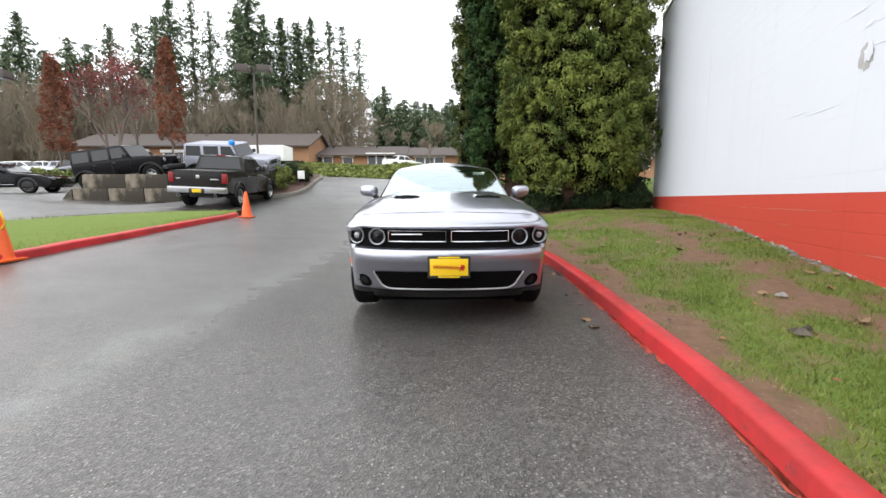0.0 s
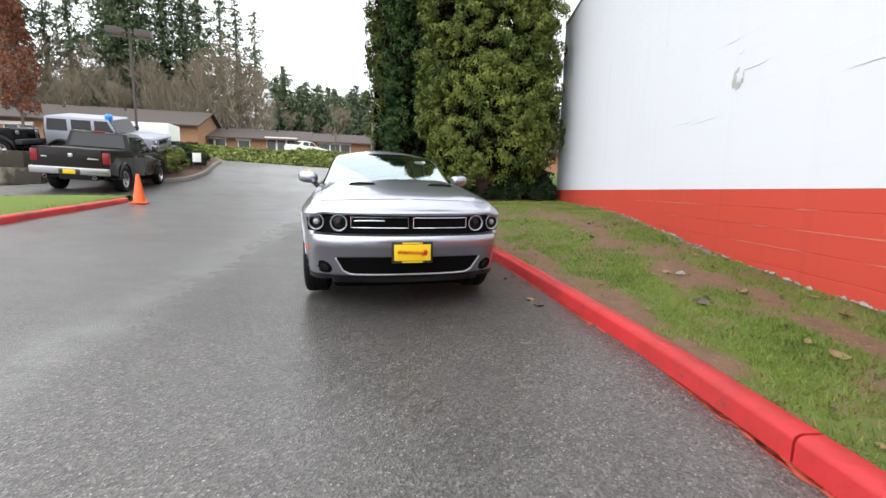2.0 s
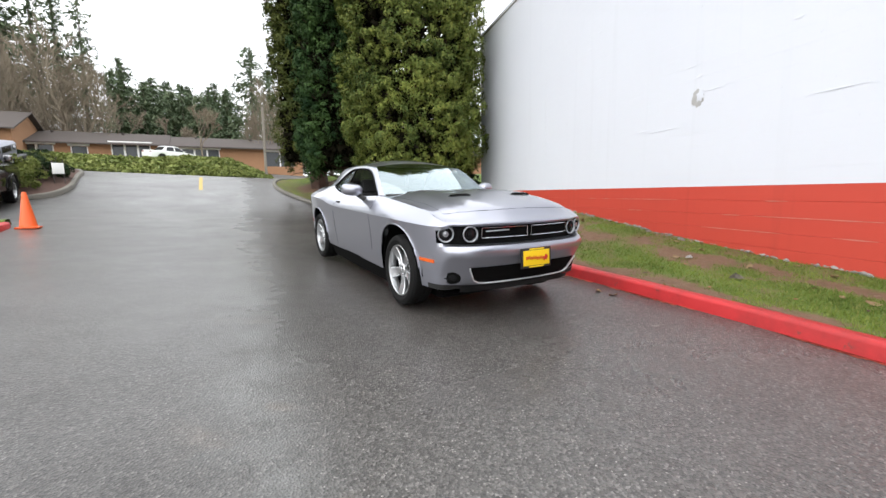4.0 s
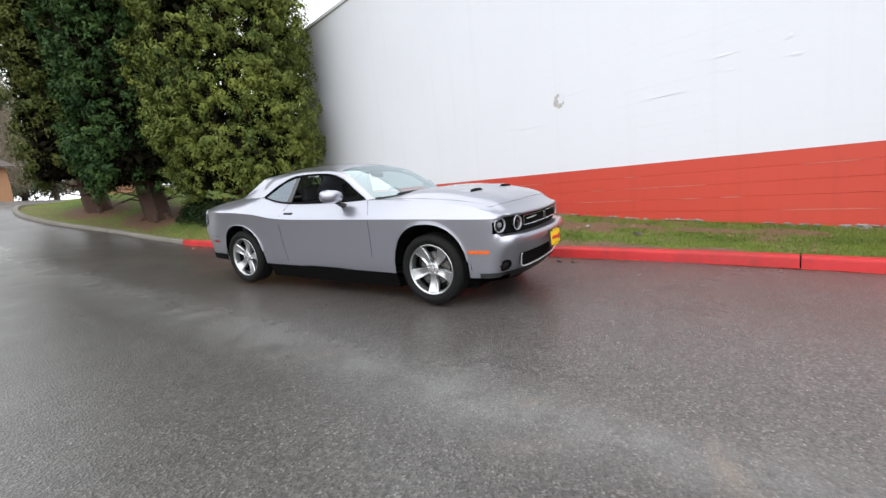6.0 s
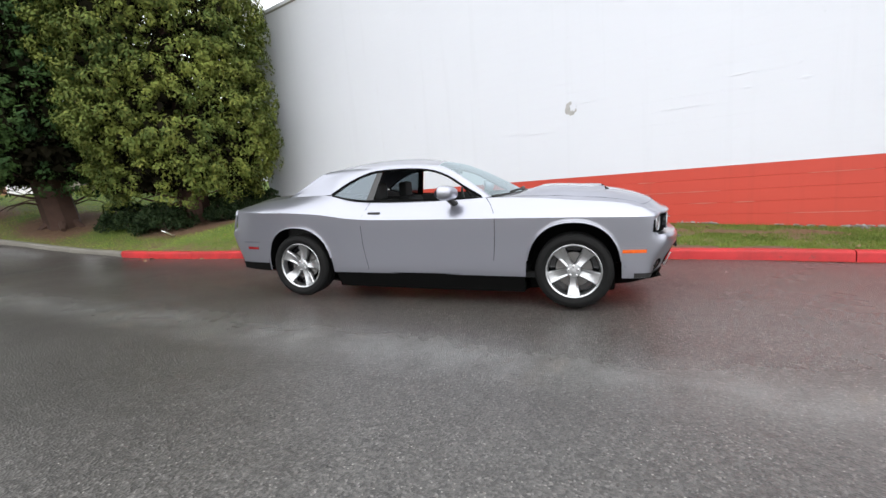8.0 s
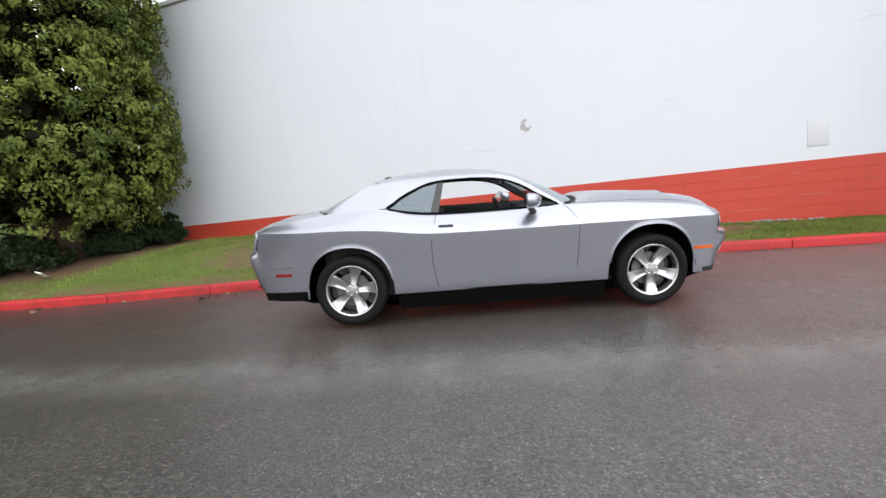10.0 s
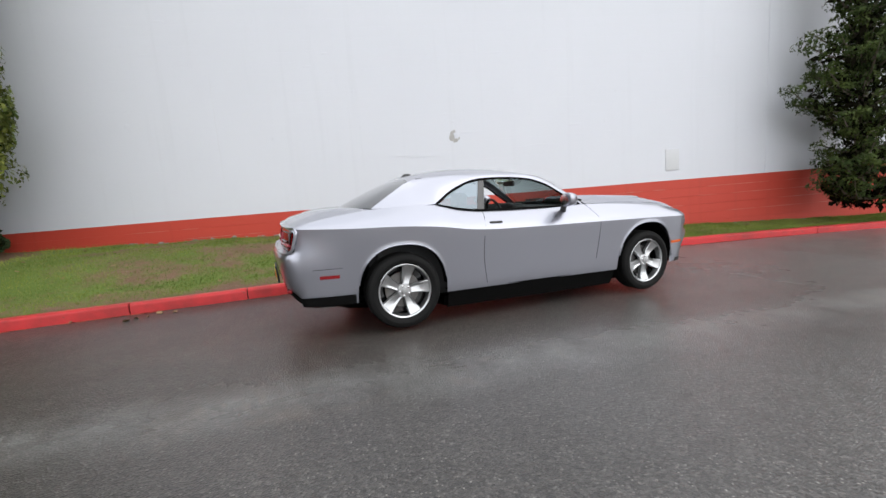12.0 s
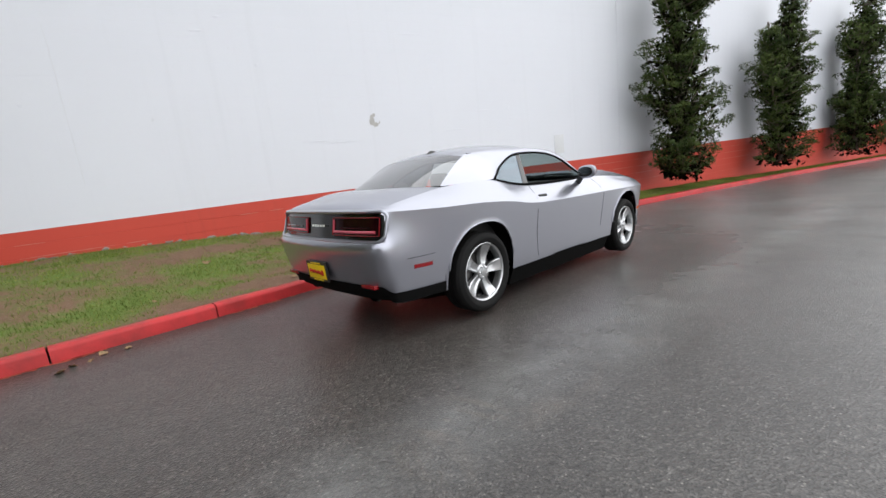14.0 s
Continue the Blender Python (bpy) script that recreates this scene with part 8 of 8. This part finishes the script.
def lamp_post(px, d, top, arms, label):
    x, y = seen(px, d)
    z0 = land(x, y)
    H = 1.19 + (352 - top) / 753 * d - z0
    t = thing("street_lamp", Matrix.Translation((x, y, z0)) @ Euler((0, 0, radians(15.7 + 8))).to_matrix().to_4x4(), label, "street lamp", "lot lamps")
    box("footing", (-0.25, -0.25, -0.3), (0.25, 0.25, 0.55), CONCRETE, t, 0.03)
    mesh_ob("pole", *tube([(0, 0, 0.5), (0, 0, H)], 0.085, 10), POLEBROWN, t)
    for s in arms:
        mesh_ob("arm", *tube([(0, 0, H - 0.18), (s * 0.5, 0, H - 0.14)], 0.045, 6), POLEBROWN, t)
        hd = box("lamp_head", (min(s * 0.35, s * 1.35), -0.42, H - 0.42), (max(s * 0.35, s * 1.35), 0.42, H + 0.06), POLEBROWN, t, 0.04, "brown boxy lamp head")
        box("diffuser", (min(s * 0.45, s * 1.25), -0.34, H - 0.435), (max(s * 0.45, s * 1.25), 0.34, H - 0.40), CLEARLENS, hd, 0.005)
    return t


lamp_post(463, 36, 128, (1, -1), "brown twin-headed lot lamp on a tall pole")
lamp_post(6, 28, 135, (1, -1), "brown twin-headed lot lamp on a tall pole")
px, py = -6.95, 29.4
wp = thing("wooden_pole", Matrix.Translation((px, py, land(px, py) - 0.2)), "weathered grey wooden pole on the bank", "pole")
mesh_ob("shaft", *tube([(0, 0, 0), (0.02, 0.01, 2.4), (0.05, 0, 4.6)], [0.085, 0.078, 0.07], 10), OLDWOOD, wp)
mesh_ob("cap", *tube([(0.05, 0, 4.6), (0.05, 0, 4.64)], [0.08, 0.06], 10), POLEBROWN, wp)
x, y = spot(-7.0, 21.3)
sg = thing("lot_sign", Matrix.Translation((x, y, land(x, y) + 0.2)) @ Euler((0, 0, radians(20))).to_matrix().to_4x4(), "small blank white sign tilted in the bed", "sign")
box("panel", (-0.17, -0.012, 0.30), (0.17, 0.012, 0.70), WHITEPRINT, sg, 0.006)
for s in (-0.15, 0.15):
    mesh_ob("leg", *tube([(s, 0.02, -0.1), (s, 0.02, 0.8)], 0.015, 6), POLEBROWN, sg)


# ---- the low shop row on the rise ----
def shop(px0, px1, d, eave, ridge, base, bays, label, deep=11.0, overhang=1.0):
    """A long low building whose front faces the drive; bays: (start, end, low, high, kind) in metres along it."""
    u0, u1 = (px0 - 784) / 753 * d, (px1 - 784) / 753 * d
    x, y = spot(u0, d)
    L = u1 - u0
    t = thing("shop_building", Matrix.Translation((x, y, 0)) @ Euler((0, 0, radians(15.7))).to_matrix().to_4x4(), label, "building", "low shop row")
    # front wall in piers between the openings
    edge, k = 0.0, 0
    for a, b, lo, hi, kind in bays + [(L, L, 0, 0, "")]:
        if a > edge:
            box("wall", (edge, 0, base - 2), (a, 0.3, eave), TANBRICK, t, 0.0)
        if kind:
            box("wall", (a, 0.002, base - 2), (b, 0.298, base + lo), TANBRICK if kind != "white" else WHITEPRINT, t, 0.0)
            box("wall", (a, 0.002, base + hi), (b, 0.298, eave), TANBRICK if kind != "white" else WHITEPRINT, t, 0.0)
            n = max(1, int((b - a) / 1.3))
            for q in range(n):
                wa, wb = a + (b - a) * q / n, a + (b - a) * (q + 1) / n
                w = box("window", (wa + 0.06, 0.16, base + lo), (wb - 0.06, 0.20, base + hi), SHOPDARK, t, 0.0, "dark shop window")
                for fa, fb in ((wa, wa + 0.10), (wb - 0.10, wb)):
                    box("frame", (fa, -0.02, base + lo), (fb, 0.22, base + hi), WHITEPRINT, w, 0.0)
            box("fascia", (a - 0.2, -0.30, base + hi + 0.02), (b + 0.2, 0.0, base + hi + 0.42), WHITEPRINT, t, 0.01, "white fascia board")
        edge = b
    box("wall", (0, deep - 0.3, base - 2), (L, deep, eave), TANBRICK, t, 0.0)
    for a in (0.0, L - 0.3):
        v = [(a, 0.302, base - 2), (a, deep - 0.302, base - 2), (a, deep - 0.302, eave), (a, deep / 2, ridge - 0.15), (a, 0.302, eave)]
        v += [(p[0] + 0.3, p[1], p[2]) for p in v]
        mesh_ob("gable", v, [(0, 1, 2, 3, 4), (9, 8, 7, 6, 5)] + [(k, 5 + k, 5 + (k + 1) % 5, (k + 1) % 5) for k in range(5)], TANBRICK, t, smooth=False)
    o = overhang
    sl = (ridge - eave) / (deep / 2)
    v = []
    for xx in (-0.5, L + 0.5):
        v += [(xx, -o, eave - o * sl + 0.16), (xx, deep / 2, ridge + 0.16), (xx, deep + o, eave - o * sl + 0.16), (xx, deep + o, eave - o * sl), (xx, deep / 2, ridge), (xx, -o, eave - o * sl)]
    fs = [(k, 6 + k, 6 + (k + 1) % 6, (k + 1) % 6) for k in range(6)] + [(5, 4, 1, 0), (4, 3, 2, 1), (6, 7, 10, 11), (7, 8, 9, 10)]
    mesh_ob("roof", v, flipped_faces(fs), ROOFING, t, "dark brown shingle roof", smooth=False)
    for q in range(int(L // 7)):
        v, f = lathe([(0.15, 0), (0.15, 0.5), (0.2, 0.52), (0.0005, 0.6)], 10)
        mesh_ob("vent", [(p[0] + 3 + 7 * q, p[1] + deep * 0.4, p[2] + eave + (ridge - eave) * 0.7) for p in v], f, POLEBROWN, t)
    return t


shop(140, 552, 62, up(258, 62), up(232, 62), up(296, 62), [(1.5, 4.5, 0.1, 2.0, "glass"), (6.5, 11, 0.1, 2.1, "glass"), (13, 16, 0.6, 2.0, "glass"), (18.5, 23.5, 0.1, 2.2, "glass"), (26, 29, 0.6, 2.0, "glass")], "long low tan-brick shop building with dark shingle roof")
shop(548, 716, 66, up(275, 66), up(256, 66), up(298, 66), [(0.9, 3.9, 0.2, 1.6, "glass"), (5.4, 7.0, 0.6, 1.5, "glass"), (9.2, 13.2, 0.1, 1.8, "glass")], "low tan-brick shop with white-framed windows")
shop(722, 908, 66, up(276, 66), up(258, 66), up(300, 66), [(1.2, 5.6, 0.3, 1.7, "white"), (11.3, 15.2, -0.4, 1.6, "glass")], "low brick shop with white shop front under a dark roof")
shop(1045, 1300, 62, up(277, 62), up(254, 62), up(308, 62), [(2.0, 4.5, 0.5, 1.9, "white"), (6.0, 8.2, 0.5, 1.9, "glass")], "low brick house with a grey-brown roof behind the trees")
x, y = spot(12.6, 33)
fence = thing("fence", Matrix.Translation((x, y, verge_z(9, 30) - 0.2)) @ Euler((0, 0, radians(15.7))).to_matrix().to_4x4(), "dark weathered board fence behind the trees", "fence")
for k in range(16):
    box("post" if k % 5 == 0 else "board", (-1.2 + 0.21 * k, -0.02 if k % 5 else -0.06, 0), (-1.02 + 0.21 * k, 0.02 if k % 5 else 0.06, 1.7 + 0.12 * (k % 5 == 0)), OLDWOOD, fence, 0.006)
